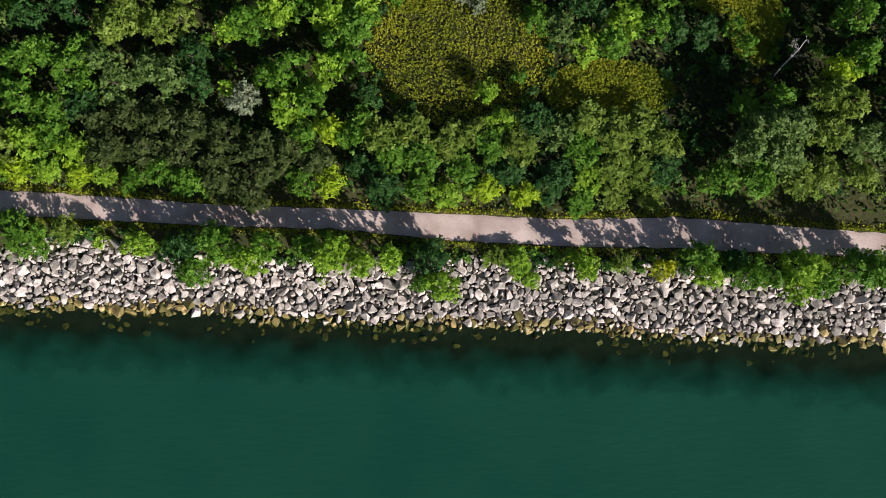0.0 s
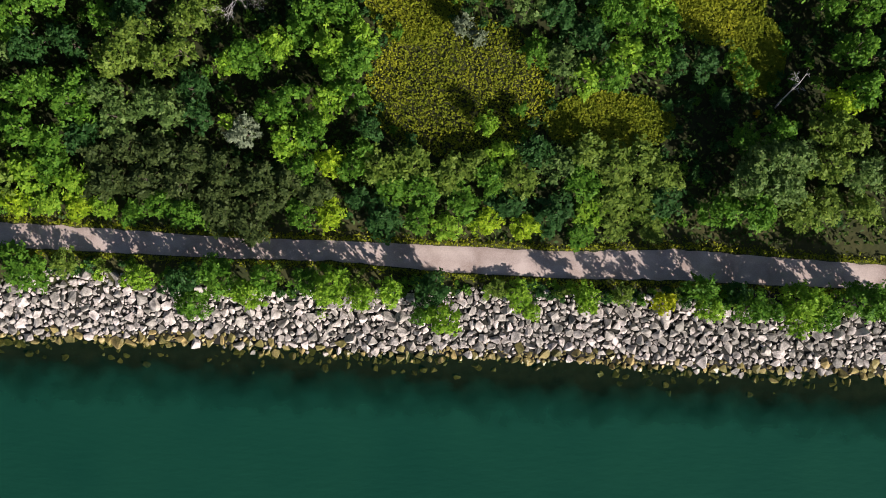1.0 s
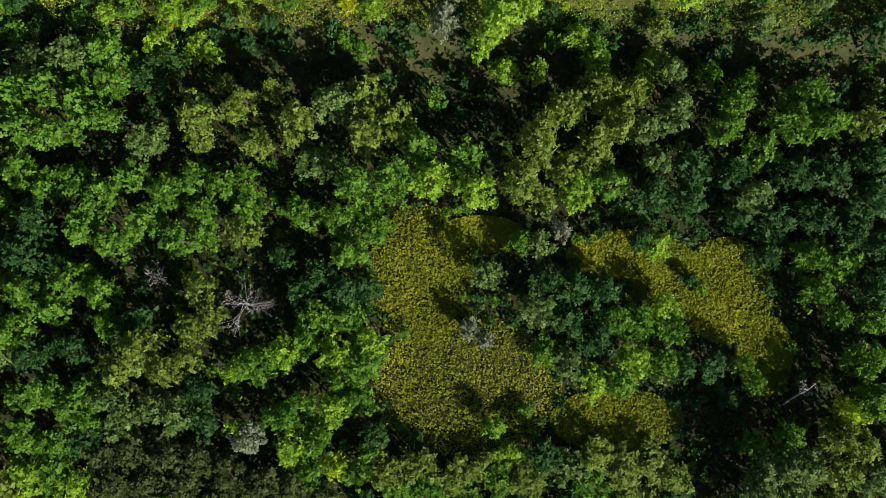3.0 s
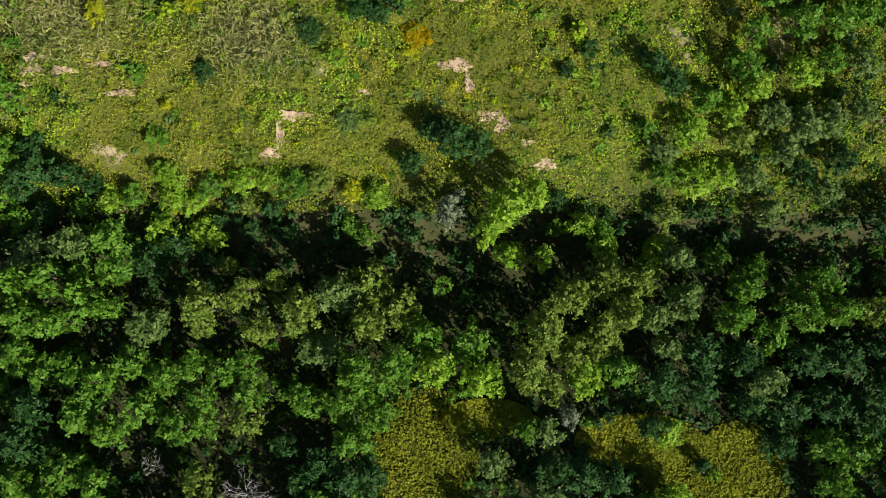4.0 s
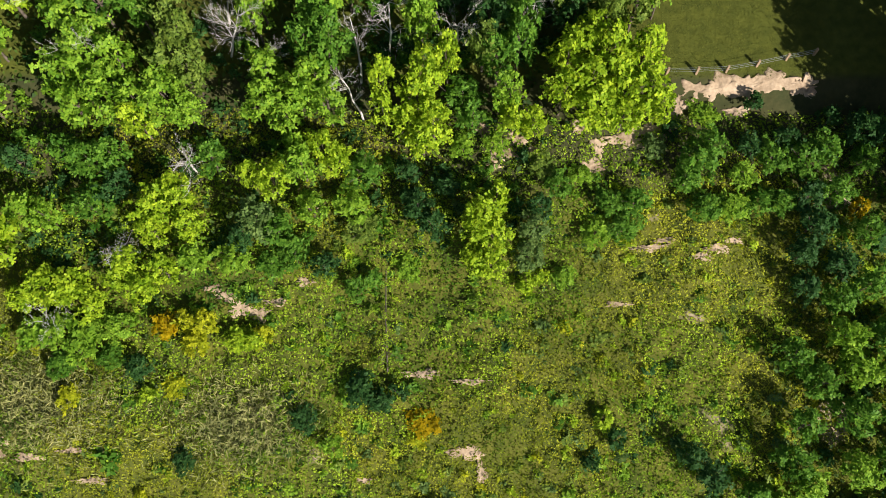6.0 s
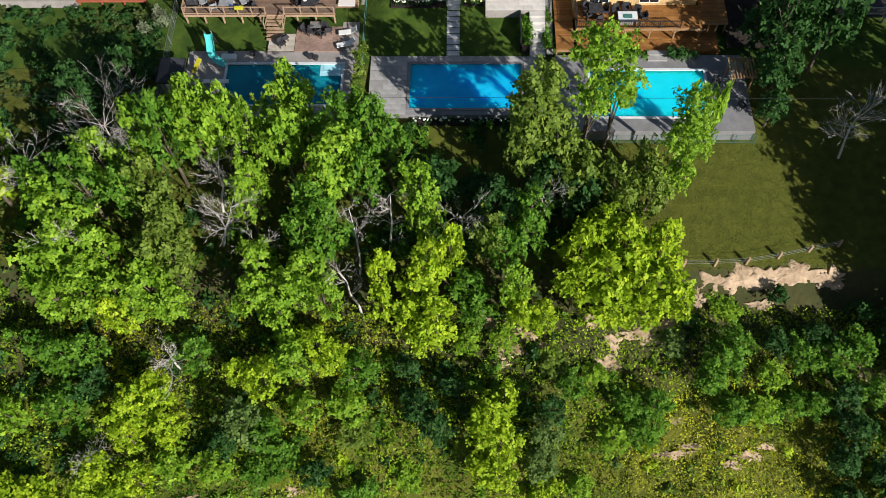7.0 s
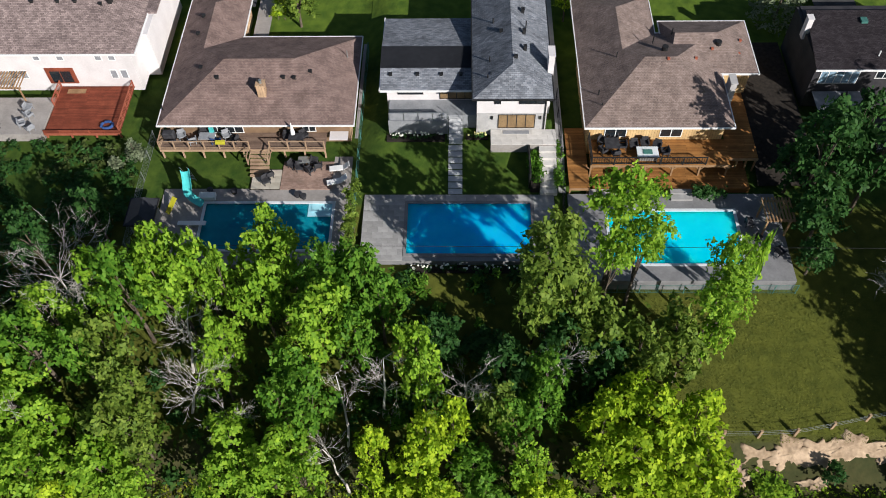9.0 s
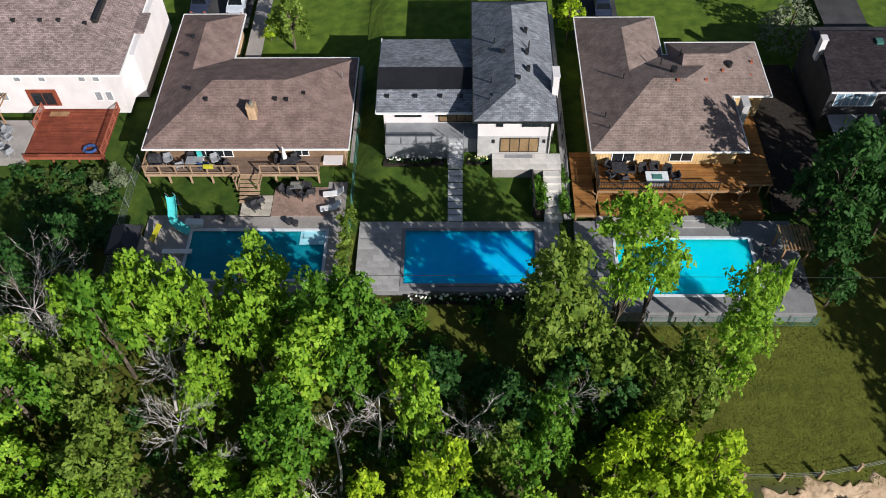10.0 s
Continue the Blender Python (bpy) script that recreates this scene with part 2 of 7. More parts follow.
def water_material():
    m = bpy.data.materials.new("lake_water")
    m.use_nodes = True
    nt, b = m.node_tree, m.node_tree.nodes["Principled BSDF"]
    pos = nt.nodes.new("ShaderNodeNewGeometry").outputs["Position"]
    mp = nt.nodes.new("ShaderNodeMapping")
    mp.inputs["Rotation"].default_value, mp.inputs["Scale"].default_value = (0, 0, radians(35)), (0.5, 1.6, 1)
    nt.links.new(pos, mp.inputs["Vector"])
    big, fine, spots = (nt.nodes.new("ShaderNodeTexNoise") for _ in range(3))
    big.inputs["Scale"].default_value, big.inputs["Detail"].default_value = 0.05, 4
    fine.inputs["Scale"].default_value, fine.inputs["Detail"].default_value = 0.9, 5
    spots.inputs["Scale"].default_value, spots.inputs["Detail"].default_value = 0.28, 6
    for n, c in ((big, pos), (fine, mp.outputs[0]), (spots, pos)):
        nt.links.new(c, n.inputs["Vector"])
    deep = nt.nodes.new("ShaderNodeMix")
    deep.data_type = "RGBA"
    deep.inputs["A"].default_value, deep.inputs["B"].default_value = (0.003, 0.038, 0.026, 1), (0.010, 0.066, 0.038, 1)
    nt.links.new(big.outputs["Fac"], deep.inputs["Factor"])
    nt.links.new(deep.outputs["Result"], b.inputs["Base Color"])
    b.inputs["Roughness"].default_value, b.inputs["IOR"].default_value = 0.06, 1.33
    bp = nt.nodes.new("ShaderNodeBump")
    bp.inputs["Strength"].default_value, bp.inputs["Distance"].default_value = 0.35, 0.12
    nt.links.new(fine.outputs["Fac"], bp.inputs["Height"]), nt.links.new(bp.outputs[0], b.inputs["Normal"])
    # clear at the margin, so that the stones and weed of the bed show; turbid green further out
    sep = nt.nodes.new("ShaderNodeSeparateXYZ")
    nt.links.new(pos, sep.inputs[0])
    out_ = nt.nodes.new("ShaderNodeMath")
    out_.operation = "MULTIPLY_ADD"
    out_.inputs[1].default_value = 0.042
    nt.links.new(sep.outputs["X"], out_.inputs[0]), nt.links.new(sep.outputs["Y"], out_.inputs[2])
    wob = nt.nodes.new("ShaderNodeMath")
    wob.operation = "MULTIPLY_ADD"
    wob.inputs[1].default_value = 7.0
    nt.links.new(spots.outputs["Fac"], wob.inputs[0]), nt.links.new(out_.outputs[0], wob.inputs[2])
    turbid = nt.nodes.new("ShaderNodeMapRange")
    turbid.inputs["From Min"].default_value, turbid.inputs["From Max"].default_value = -9.0, -15.0
    turbid.inputs["To Min"].default_value, turbid.inputs["To Max"].default_value = 0.12, 1.0
    nt.links.new(wob.outputs[0], turbid.inputs["Value"])
    tr, ms = nt.nodes.new("ShaderNodeBsdfTransparent"), nt.nodes.new("ShaderNodeMixShader")
    tr.inputs["Color"].default_value = (0.46, 0.50, 0.36, 1)
    nt.links.new(turbid.outputs[0], ms.inputs["Fac"])
    nt.links.new(tr.outputs[0], ms.inputs[1]), nt.links.new(b.outputs[0], ms.inputs[2])
    nt.links.new(ms.outputs[0], nt.nodes["Material Output"].inputs["Surface"])
    return m


lake = mesh_object("water", [(-2500, -2500, 0), (2500, -2500, 0), (2500, 0, 0), (-2500, 0, 0)], [(0, 1, 2, 3)], water_material())
tagged(lake, "calm dark green lake water with a murky margin", "water", kind="structure")


def gravel_path():
    vs, fs, n = [], [], 9
    xs = [-140 + i * 1.0 for i in range(281)]
    for x in xs:
        y, w = path_mid(x)
        for k in range(n):
            s = -1 + 2 * k / (n - 1)
            edge = abs(s) > 0.99
            yy = y + s * (w + (0.35 * noise.noise((x * 0.5, s * 9, 0)) if edge else 0))
            rut = -0.035 * math.exp(-((abs(s) - 0.5) / 0.16) ** 2)
            vs.append((x, yy, profile(x, yy) + (-0.03 if edge else 0.07 + rut)))
    for i in range(len(xs) - 1):
        for k in range(n - 1):
            a = i * n + k
            fs.append((a, a + n, a + n + 1, a + 1))
    ob = mesh_object("path", vs, fs, GRAVEL, smooth=True)
    tagged(ob, "pale pinkish gravel path with worn wheel tracks between shrubs", "path", kind="structure")


gravel_path()


# ---- the rock bank ----
def rock_mesh(name, seed, flat):
    """An angular quarry stone: the hull of points on a squashed block with broken corners and a flat-lying top."""
    rnd = random.Random(seed)
    bm = bmesh.new()
    for _ in range(15):
        v = Vector((rnd.gauss(0, 1), rnd.gauss(0, 1), rnd.gauss(0, 1))).normalized()
        k = max(abs(v.x), abs(v.y), abs(v.z))
        v = v.lerp(v / k, 0.62) * rnd.uniform(0.84, 1.0)
        v.z = min(v.z, 0.62 + 0.12 * v.x * rnd.uniform(-1, 1))
        bm.verts.new((v.x * 1.15, v.y * 0.88, v.z * flat))
    bmesh.ops.convex_hull(bm, input=bm.verts)
    bmesh.ops.delete(bm, geom=[v for v in bm.verts if not v.link_faces], context="VERTS")
    bmesh.ops.recalc_face_normals(bm, faces=bm.faces)
    me = bpy.data.meshes.new(name)
    bm.to_mesh(me)
    bm.free()
    me.materials.append(ROCK)
    return me


def rock_top(x):
    return float(np.interp(x, (-70, -57, -50, -43, -36, -28, -14, 3, 24, 44, 70), (-0.6, -0.6, 1.0, 0.8, -1.2, -1.6, -1.8, -1.2, -1.8, -3.4, -4.5)))


def scatter(rnd, sizes, tries, inside, cell=1.0):
    """Darts of falling sizes that keep clear of one another: x, y, r."""
    got, buckets = [], {}
    for r, n in zip(sizes, tries):
        for _ in range(n):
            x, y = inside(rnd)
            rr = r * rnd.uniform(0.8, 1.2)
            cx, cy = int(x // cell), int(y // cell)
            w = int((rr + max(sizes) * 1.2) // cell) + 1
            if all((x - q[0]) ** 2 + (y - q[1]) ** 2 > (0.80 * (rr + q[2])) ** 2
                   for i in range(cx - w, cx + w + 1) for j in range(cy - w, cy + w + 1) for q in buckets.get((i, j), ())):
                got.append((x, y, rr))
                buckets.setdefault((cx, cy), []).append((x, y, rr))
    return got


def joined(name, meshes, places, material, parent=None):
    """Many small pieces in one mesh: places are (index of mesh, 4x4 matrix)."""
    vs, fs, base = [], [], 0
    data = []
    for me in meshes:
        co = np.empty(len(me.vertices) * 3)
        me.vertices.foreach_get("co", co)
        data.append((co.reshape(-1, 3), [tuple(p.vertices) for p in me.polygons]))
    for k, m in places:
        co, faces = data[k]
        a = np.array(m)
        vs.append(co @ a[:3, :3].T + a[:3, 3])
        fs.extend(tuple(i + base for i in f) for f in faces)
        base += len(co)
    return mesh_object(name, np.concatenate(vs).tolist(), fs, material, parent)


def rock_bank():
    rnd = random.Random(5)
    kinds = [rock_mesh("rock", 100 + i, (0.55, 0.7, 0.85)[i % 3]) for i in range(18)]

    def inside(r):
        x = r.uniform(-72, 72)
        return x, r.uniform(shore(x) - 0.9, rock_top(x) + 0.4)
    stones = scatter(rnd, (0.74, 0.57, 0.42, 0.28, 0.17), (420, 2400, 9000, 15000, 18000), inside)
    bank = thing("rock_bank", "sloping bank of pale grey angular armour stones at the waterline", "rock bank", kind="structure")
    loose, wet, parts = [], [], 0
    for x, y, r in stones:
        low = (y - shore(x)) < 0.5 and rnd.random() < 0.75
        m = (Matrix.Translation((x, y, profile(x, y) + r * (0.15 if not low else -0.15) + rnd.uniform(-0.05, 0.22)))
             @ Euler((rnd.gauss(0.15, 0.26), rnd.gauss(0, 0.26), rnd.uniform(0, 6.28))).to_matrix().to_4x4() @ Matrix.Scale(r * 1.05, 4))
        k = rnd.randrange(len(kinds))
        if low or (y - shore(x)) < 1.2 and rnd.random() < 0.35:
            wet.append((k, m))
        elif abs(x) < 17 and r > 0.38 and parts < 300:
            ob = new("rock", kinds[k])
            ob.parent, ob.matrix_basis, parts = bank, m, parts + 1
        else:
            loose.append((k, m))
    for _ in range(170):
        x = rnd.uniform(-72, 72)
        y = shore(x) - 0.4 - abs(rnd.gauss(0, 1.3))
        r = rnd.uniform(0.25, 0.7)
        wet.append((rnd.randrange(18), Matrix.Translation((x, y, profile(x, y) - 0.05)) @ Euler((rnd.gauss(0, 0.3), rnd.gauss(0, 0.3), rnd.uniform(0, 6.28))).to_matrix().to_4x4() @ Matrix.Scale(r, 4)))
    tagged(joined("stones", kinds, loose, ROCK_SET, bank), "pale grey angular armour stones", kind="stuff")
    tagged(joined("wet_stones", kinds, wet, ROCK_WET, bank), "ochre and green algae-stained stones at the water's edge", kind="stuff")


rock_bank()


# ---- plants ----
def tube(bm, points, radii, sides=5):
    """A tapered round stick through points."""
    rings = []
    for i, p in enumerate(points):
        p = Vector(p)
        d = (Vector(points[min(i + 1, len(points) - 1)]) - Vector(points[max(i - 1, 0)])).normalized()
        u = d.orthogonal().normalized()
        w = d.cross(u)
        rings.append([bm.verts.new(p + radii[i] * (math.cos(a) * u + math.sin(a) * w)) for a in (2 * math.pi * k / sides for k in range(sides))])
    for a, b in zip(rings, rings[1:]):
        for k in range(sides):
            bm.faces.new((a[k], a[(k + 1) % sides], b[(k + 1) % sides], b[k]))
    bm.faces.new(rings[0]), bm.faces.new(rings[-1])


def leaf_mesh(name, seed, lobes, count, size, droop=0.5):
    """Sprays of six leaves over the outside of the crown's lobes; lobes are (x, y, z, r)."""
    rs = np.random.RandomState(seed)
    lobes = np.array(lobes)
    w = lobes[:, 3] ** 2
    many, per = count // 6, 6
    pick = rs.choice(len(lobes), many, p=w / w.sum())
    d = rs.normal(size=(many, 3))
    d[:, 2] = np.abs(d[:, 2]) * 1.1 - 0.35 * rs.rand(many)
    d /= np.linalg.norm(d, axis=1)[:, None]
    # uneven lobes: knobs that stand out and hollows
    knob = 1 + 0.30 * np.sin(d[:, 0] * 7 + pick * 1.7) * np.sin(d[:, 1] * 6 + pick) + 0.12 * rs.normal(size=many)
    at = lobes[pick, :3] + d * (lobes[pick, 3] * knob * (0.55 + 0.60 * rs.rand(many) ** 1.3))[:, None]
    n = d * 0.55 + rs.normal(size=(many, 3)) * 0.42
    n[:, 2] += 0.45
    n /= np.linalg.norm(n, axis=1)[:, None]
    t = np.cross(n, rs.normal(size=(many, 3)))
    t /= np.linalg.norm(t, axis=1)[:, None]
    b = np.cross(n, t)
    # the leaves of a spray fan out in one slightly drooping plane
    at, n, t, b = (np.repeat(q, per, axis=0) for q in (at, n, t, b))
    count = many * per
    a = (np.tile(np.arange(per), many) * (6.283 / per) + rs.normal(size=count) * 0.45)[:, None]
    out = t * np.cos(a) + b * np.sin(a)
    s = size * (0.65 + 0.7 * rs.rand(count))[:, None]
    at = at + out * s * (0.25 + 0.65 * rs.rand(count))[:, None] - n * s * 0.22 * rs.rand(count)[:, None]
    n = n + rs.normal(size=(count, 3)) * 0.16 + out * 0.15
    n /= np.linalg.norm(n, axis=1)[:, None]
    b = np.cross(n, out)
    vs = np.stack([at - out * s * 0.5, at + b * s * 0.36 - n * s * 0.06, at + out * s * 0.5 - n * s * 0.16 * droop, at - b * s * 0.36 - n * s * 0.06], 1).reshape(-1, 3)
    me = bpy.data.meshes.new(name)
    me.vertices.add(count * 4), me.loops.add(count * 4), me.polygons.add(count)
    me.vertices.foreach_set("co", vs.ravel())
    me.loops.foreach_set("vertex_index", np.arange(count * 4))
    me.polygons.foreach_set("loop_start", np.arange(count) * 4)
    me.update(calc_edges=True)
    me.materials.append(LEAF["m"])
    return me


def crown_lobes(rnd, R, H, n, low=0.35):
    """Leaf clumps in the shell of an uneven crown of radius R and height H above the ground."""
    out, p1, p2 = [], rnd.uniform(0, 6.28), rnd.uniform(0, 6.28)
    for i in range(n):
        a, dz = rnd.uniform(0, 6.28), rnd.uniform(-0.55, 1.0)
        edge = R * (0.80 + 0.16 * math.sin(2 * a + p1) + 0.12 * math.sin(5 * a + p2)) * rnd.uniform(0.72, 1.08)
        flat = math.sqrt(max(0.0, 1 - dz * dz)) * rnd.uniform(0.55, 1.0)
        z = H * (low + (1 - low) * (0.42 + 0.46 * dz)) * rnd.uniform(0.9, 1.08)
        out.append((edge * flat * math.cos(a), edge * flat * math.sin(a), z, R * rnd.uniform(0.10, 0.26)))
    return out


def trunk_mesh(rnd, lobes, H, r):
    bm = bmesh.new()
    fork = H * 0.38
    tube(bm, [(0, 0, -0.4), (0.05, 0, fork * 0.5), (0, 0.06, fork), (0.05, 0, H * 0.72)], [r, r * 0.8, r * 0.65, r * 0.2], 7)
    for x, y, z, q in rnd.sample(lobes, min(6, len(lobes))):
        tube(bm, [(0, 0, fork * rnd.uniform(0.7, 1.2)), (x * 0.5, y * 0.5, (fork + z) * 0.55), (x, y, z)], [r * 0.45, r * 0.28, r * 0.08], 5)
    me = bpy.data.meshes.new("trunk")
    bm.to_mesh(me)
    bm.free()
    me.materials.append(BARK)
    return me


PROTO = {}


def prototypes():
    """Crowns in three sizes: shrub (radius 1, height 1), tree (radius 2.4, height 6), tall tree (radius 3.6, height 10)."""
    rnd = random.Random(11)
    for kind, R, H, nl, count, size, many, low in (("shrub", 1.1, 2.0, 34, 560, 0.22, 8, 0.1), ("tree", 2.4, 6.0, 90, 1500, 0.31, 11, 0.25), ("tall", 3.6, 10.0, 150, 2500, 0.375, 7, 0.28), ("lofty", 3.4, 13.0, 110, 2800, 0.31, 5, 0.68),
                                                       ("weed", 1.1, 2.0, 24, 96, 0.42, 8, 0.05), ("bush", 1.1, 2.0, 30, 200, 0.33, 8, 0.1), ("thin", 2.4, 6.0, 80, 1150, 0.37, 9, 0.25), ("far", 3.6, 10.0, 120, 2000, 0.44, 6, 0.28)):
        for i in range(many):
            lobes = crown_lobes(rnd, R, H, nl + rnd.randint(-4, 4), low)
            PROTO.setdefault(kind, []).append((leaf_mesh("crown", rnd.randrange(9999), lobes, count, size), trunk_mesh(rnd, lobes, H, R * 0.07), R, H))


prototypes()
SAY = {"n": "fresh green", "d": "dark green", "m": "mid green", "b": "bright yellow-green", "g": "grey-green", "o": "olive green", "h": "dull olive", "y": "yellowing", "r": "orange-turning", "w": "pale silvery"}
PLACED, FAR = [], []
plant_rnd = random.Random(21)


def plant(x, y, R, H, kind, where):
    """One broadleaf tree or shrub of its own, with trunk and crown; those out to the sides of the middle stretch join the thicket."""
    if R > 1.55 and "bank" not in where and y < 131 and x < 36 and abs(x + 2) > (17 if y < 60 else 22 if y < 98 else 28):
        FAR.append((x, y, R, H, kind))
        PLACED.append((x, y, R))
        return
    size = "lofty" if kind == "n" and H >= 12 and 1 < x < 20 and 118 < y < 134 else "shrub" if R < 1.55 else "tree" if R < 3.1 else "tall"
    crown, trunk, R0, H0 = plant_rnd.choice(PROTO[size])
    name = "shrub" if size == "shrub" else "tree"
    say = {"shrub": "leafy shrub", "tree": "broadleaf tree", "tall": "tall broadleaf tree", "lofty": "high-crowned tree"}[size]
    ob = thing(name, f"{SAY[kind]} {say} {where}", name, at=(x, y, height(x, y) - 0.1), turn=plant_rnd.uniform(0, 360))
    ob.scale = (R / R0, R / R0, H / H0)
    for nm, me in (("crown", crown), ("trunk", trunk)):
        p = new(nm, me)
        p.parent = ob
        if nm == "crown":
            p.material_slots[0].link = "OBJECT"
            p.material_slots[0].material = LEAF[kind]
    PLACED.append((x, y, R))
    return ob


def mesh_arrays(me):
    co, vi, ls = np.empty(len(me.vertices) * 3), np.empty(len(me.loops), dtype=np.int32), np.empty(len(me.polygons), dtype=np.int32)
    me.vertices.foreach_get("co", co), me.loops.foreach_get("vertex_index", vi), me.polygons.foreach_get("loop_start", ls)
    return co.reshape(-1, 3), vi, ls


def thicket(name, plants, label):
    """Plants that nobody could count, in one mesh: plants are (x, y, R, H, leaf kind)."""
    rnd, cache, slots = random.Random(8), {}, list(LEAF) + ["bark"]
    vs, vi, ls, mi, nv, nl = [], [], [], [], 0, 0
    for x, y, R, H, kind in plants:
        crown, trunk, R0, H0 = rnd.choice(PROTO["weed" if H < 1.5 else "bush" if R < 1.55 else ("tree" if abs(x) < 38 else "thin") if R < 3.1 else ("tall" if abs(x) < 38 else "far")])
        m = np.array(pose(x, y, height(x, y) - 0.1, 0, 0, rnd.uniform(0, 360)) @ Matrix.Diagonal((R / R0, R / R0, H / H0, 1)))
        for me, slot in ((crown, slots.index(kind)), (trunk, len(slots) - 1))[:1 if H < 3 else 2]:
            if me not in cache:
                cache[me] = mesh_arrays(me)
            a, b, c = cache[me]
            vs.append(a @ m[:3, :3].T + m[:3, 3]), vi.append(b + nv), ls.append(c + nl), mi.append(np.full(len(c), slot, dtype=np.int32))
            nv, nl = nv + len(a), nl + len(b)
    me = bpy.data.meshes.new(name)
    me.vertices.add(nv), me.loops.add(nl), me.polygons.add(sum(len(q) for q in ls))
    me.vertices.foreach_set("co", np.concatenate(vs).ravel())
    me.loops.foreach_set("vertex_index", np.concatenate(vi))
    me.polygons.foreach_set("loop_start", np.concatenate(ls))
    for k in slots:
        me.materials.append(LEAF.get(k, BARK))
    me.polygons.foreach_set("material_index", np.concatenate(mi))
    me.update(calc_edges=True)
    tagged(new(name, me), label, "thicket", kind="stuff")


def branch(bm, rnd, p, d, length, r, depth):
    """A bare limb that bends and forks into twigs."""
    pts, rad = [p], [r]
    for k in range(3):
        d = (d + Vector((rnd.gauss(0, 0.18), rnd.gauss(0, 0.18), rnd.gauss(0.03, 0.12)))).normalized()
        pts.append(pts[-1] + d * length / 3)
        rad.append(r * (1 - (k + 1) / 3.6))
    tube(bm, pts, rad, 4 if depth > 1 else 3)
    if depth:
        for k in range(rnd.randint(3, 4)):
            s = rnd.choice(pts[1:])
            dd = (d + Vector((rnd.gauss(0, 0.42), rnd.gauss(0, 0.42), rnd.gauss(0.05, 0.3)))).normalized()
            branch(bm, rnd, s, dd, length * rnd.uniform(0.45, 0.8), max(0.009, r * 0.5), depth - 1)


def dead_tree(x, y, H, spread, lean, seed, limbs, label):
    rnd = random.Random(seed)
    ob = thing("dead_tree", label, "dead tree", at=(x, y, height(x, y) - 0.2))
    bm = bmesh.new()
    lx, ly = lean
    stem = [Vector((lx * k / 4 + rnd.gauss(0, 0.1), ly * k / 4 + rnd.gauss(0, 0.1), H * 0.8 * k / 4)) for k in range(5)]
    tube(bm, stem, [0.13, 0.11, 0.085, 0.06, 0.03], 6)
    part("trunk", bm, DEADWOOD, ob)
    bm = bmesh.new()
    for k in range(limbs):
        a = k * 2.4 + rnd.uniform(-0.4, 0.4)
        branch(bm, rnd, stem[2 + k % 3], Vector((math.cos(a) * 0.8 + lx * 0.08, math.sin(a) * 0.8 + ly * 0.08, 0.55)).normalized(), spread * rnd.uniform(0.45, 0.95), 0.032, 3)
    part("bare_crown", bm, DEADWOOD, ob, "bare grey branches")


def tufts(name, seed, n, inside, size, material, label, flat=0.5, slim=1.0, rise=0.25):
    """Uncountable low plants: leaning blades and leaf sprays in one mesh."""
    rnd, rs = random.Random(seed), np.random.RandomState(seed)
    at = []
    while len(at) < n:
        q = inside(rnd)
        if q:
            at.append((q[0], q[1], height(q[0], q[1])))
    at = np.array(at)
    nn = rs.normal(size=(n, 3))
    nn[:, 2] = np.abs(nn[:, 2]) + flat
    nn /= np.linalg.norm(nn, axis=1)[:, None]
    t = np.cross(nn, rs.normal(size=(n, 3)))
    t /= np.linalg.norm(t, axis=1)[:, None]
    b = np.cross(nn, t)
    s = size * (0.5 + rs.rand(n))[:, None]
    clump = np.array([noise.noise((x * 0.75, y * 0.75, 2.2)) + 0.6 * noise.noise((x * 0.28, y * 0.28, 5.2)) + 0.7 * noise.noise((x * 1.9, y * 1.9, 7.2)) for x, y, z in at.tolist()])
    at[:, 2] += rs.rand(n) ** 2 * size * 1.4 + 0.05 + np.clip(clump + 0.25, 0, 1.2) * rise
    vs = np.stack([at - t * s * 0.55, at + b * s * 0.3 * slim, at + t * s * 0.55 + nn * s * 0.1, at - b * s * 0.3 * slim], 1).reshape(-1, 3)
    me = bpy.data.meshes.new(name)
    me.vertices.add(n * 4), me.loops.add(n * 4), me.polygons.add(n)
    me.vertices.foreach_set("co", vs.ravel())
    me.loops.foreach_set("vertex_index", np.arange(n * 4))
    me.polygons.foreach_set("loop_start", np.arange(n) * 4)
    me.update(calc_edges=True)
    me.materials.append(material)
    tagged(new(name, me), label, name.replace("_", " "), kind="stuff")


# ---- trees and shrubs that stand out: x, y, radius, height, by kind of leaf ----
for x, y, R, H in ((-32.3, -0, 2.65, 7.4), (-1.7, -0.9, 2.81, 7.1), (36.1, -1.1, 1.87, 6.1),):
    plant(x, y, R, H, 'd', 'on the bank beside the gravel path')
for x, y, R, H in ((-52.7, 1.3, 3.53, 4.2), (-54.6, 3.4, 1.98, 3.8), (-31.4, -2.9, 2.58, 7.4), (-28.1, 0.7, 3.27, 7.4), (-22.4, 0.4, 2.16, 7.2), (-17.5, 0, 2.49, 4.2), (-3.1, -4.2, 1.57, 5.1), (31.3, -0.8, 2.57, 7.4), (37.4, -2.8, 2.62, 7.4), (40.4, -3.2, 1.89, 6.3), (46.6, -3.8, 2.31, 7.4), (51.4, -2, 3.52, 7.4), (54.2, -3.1, 2.38, 7.4),):
    plant(x, y, R, H, 'm', 'on the bank beside the gravel path')
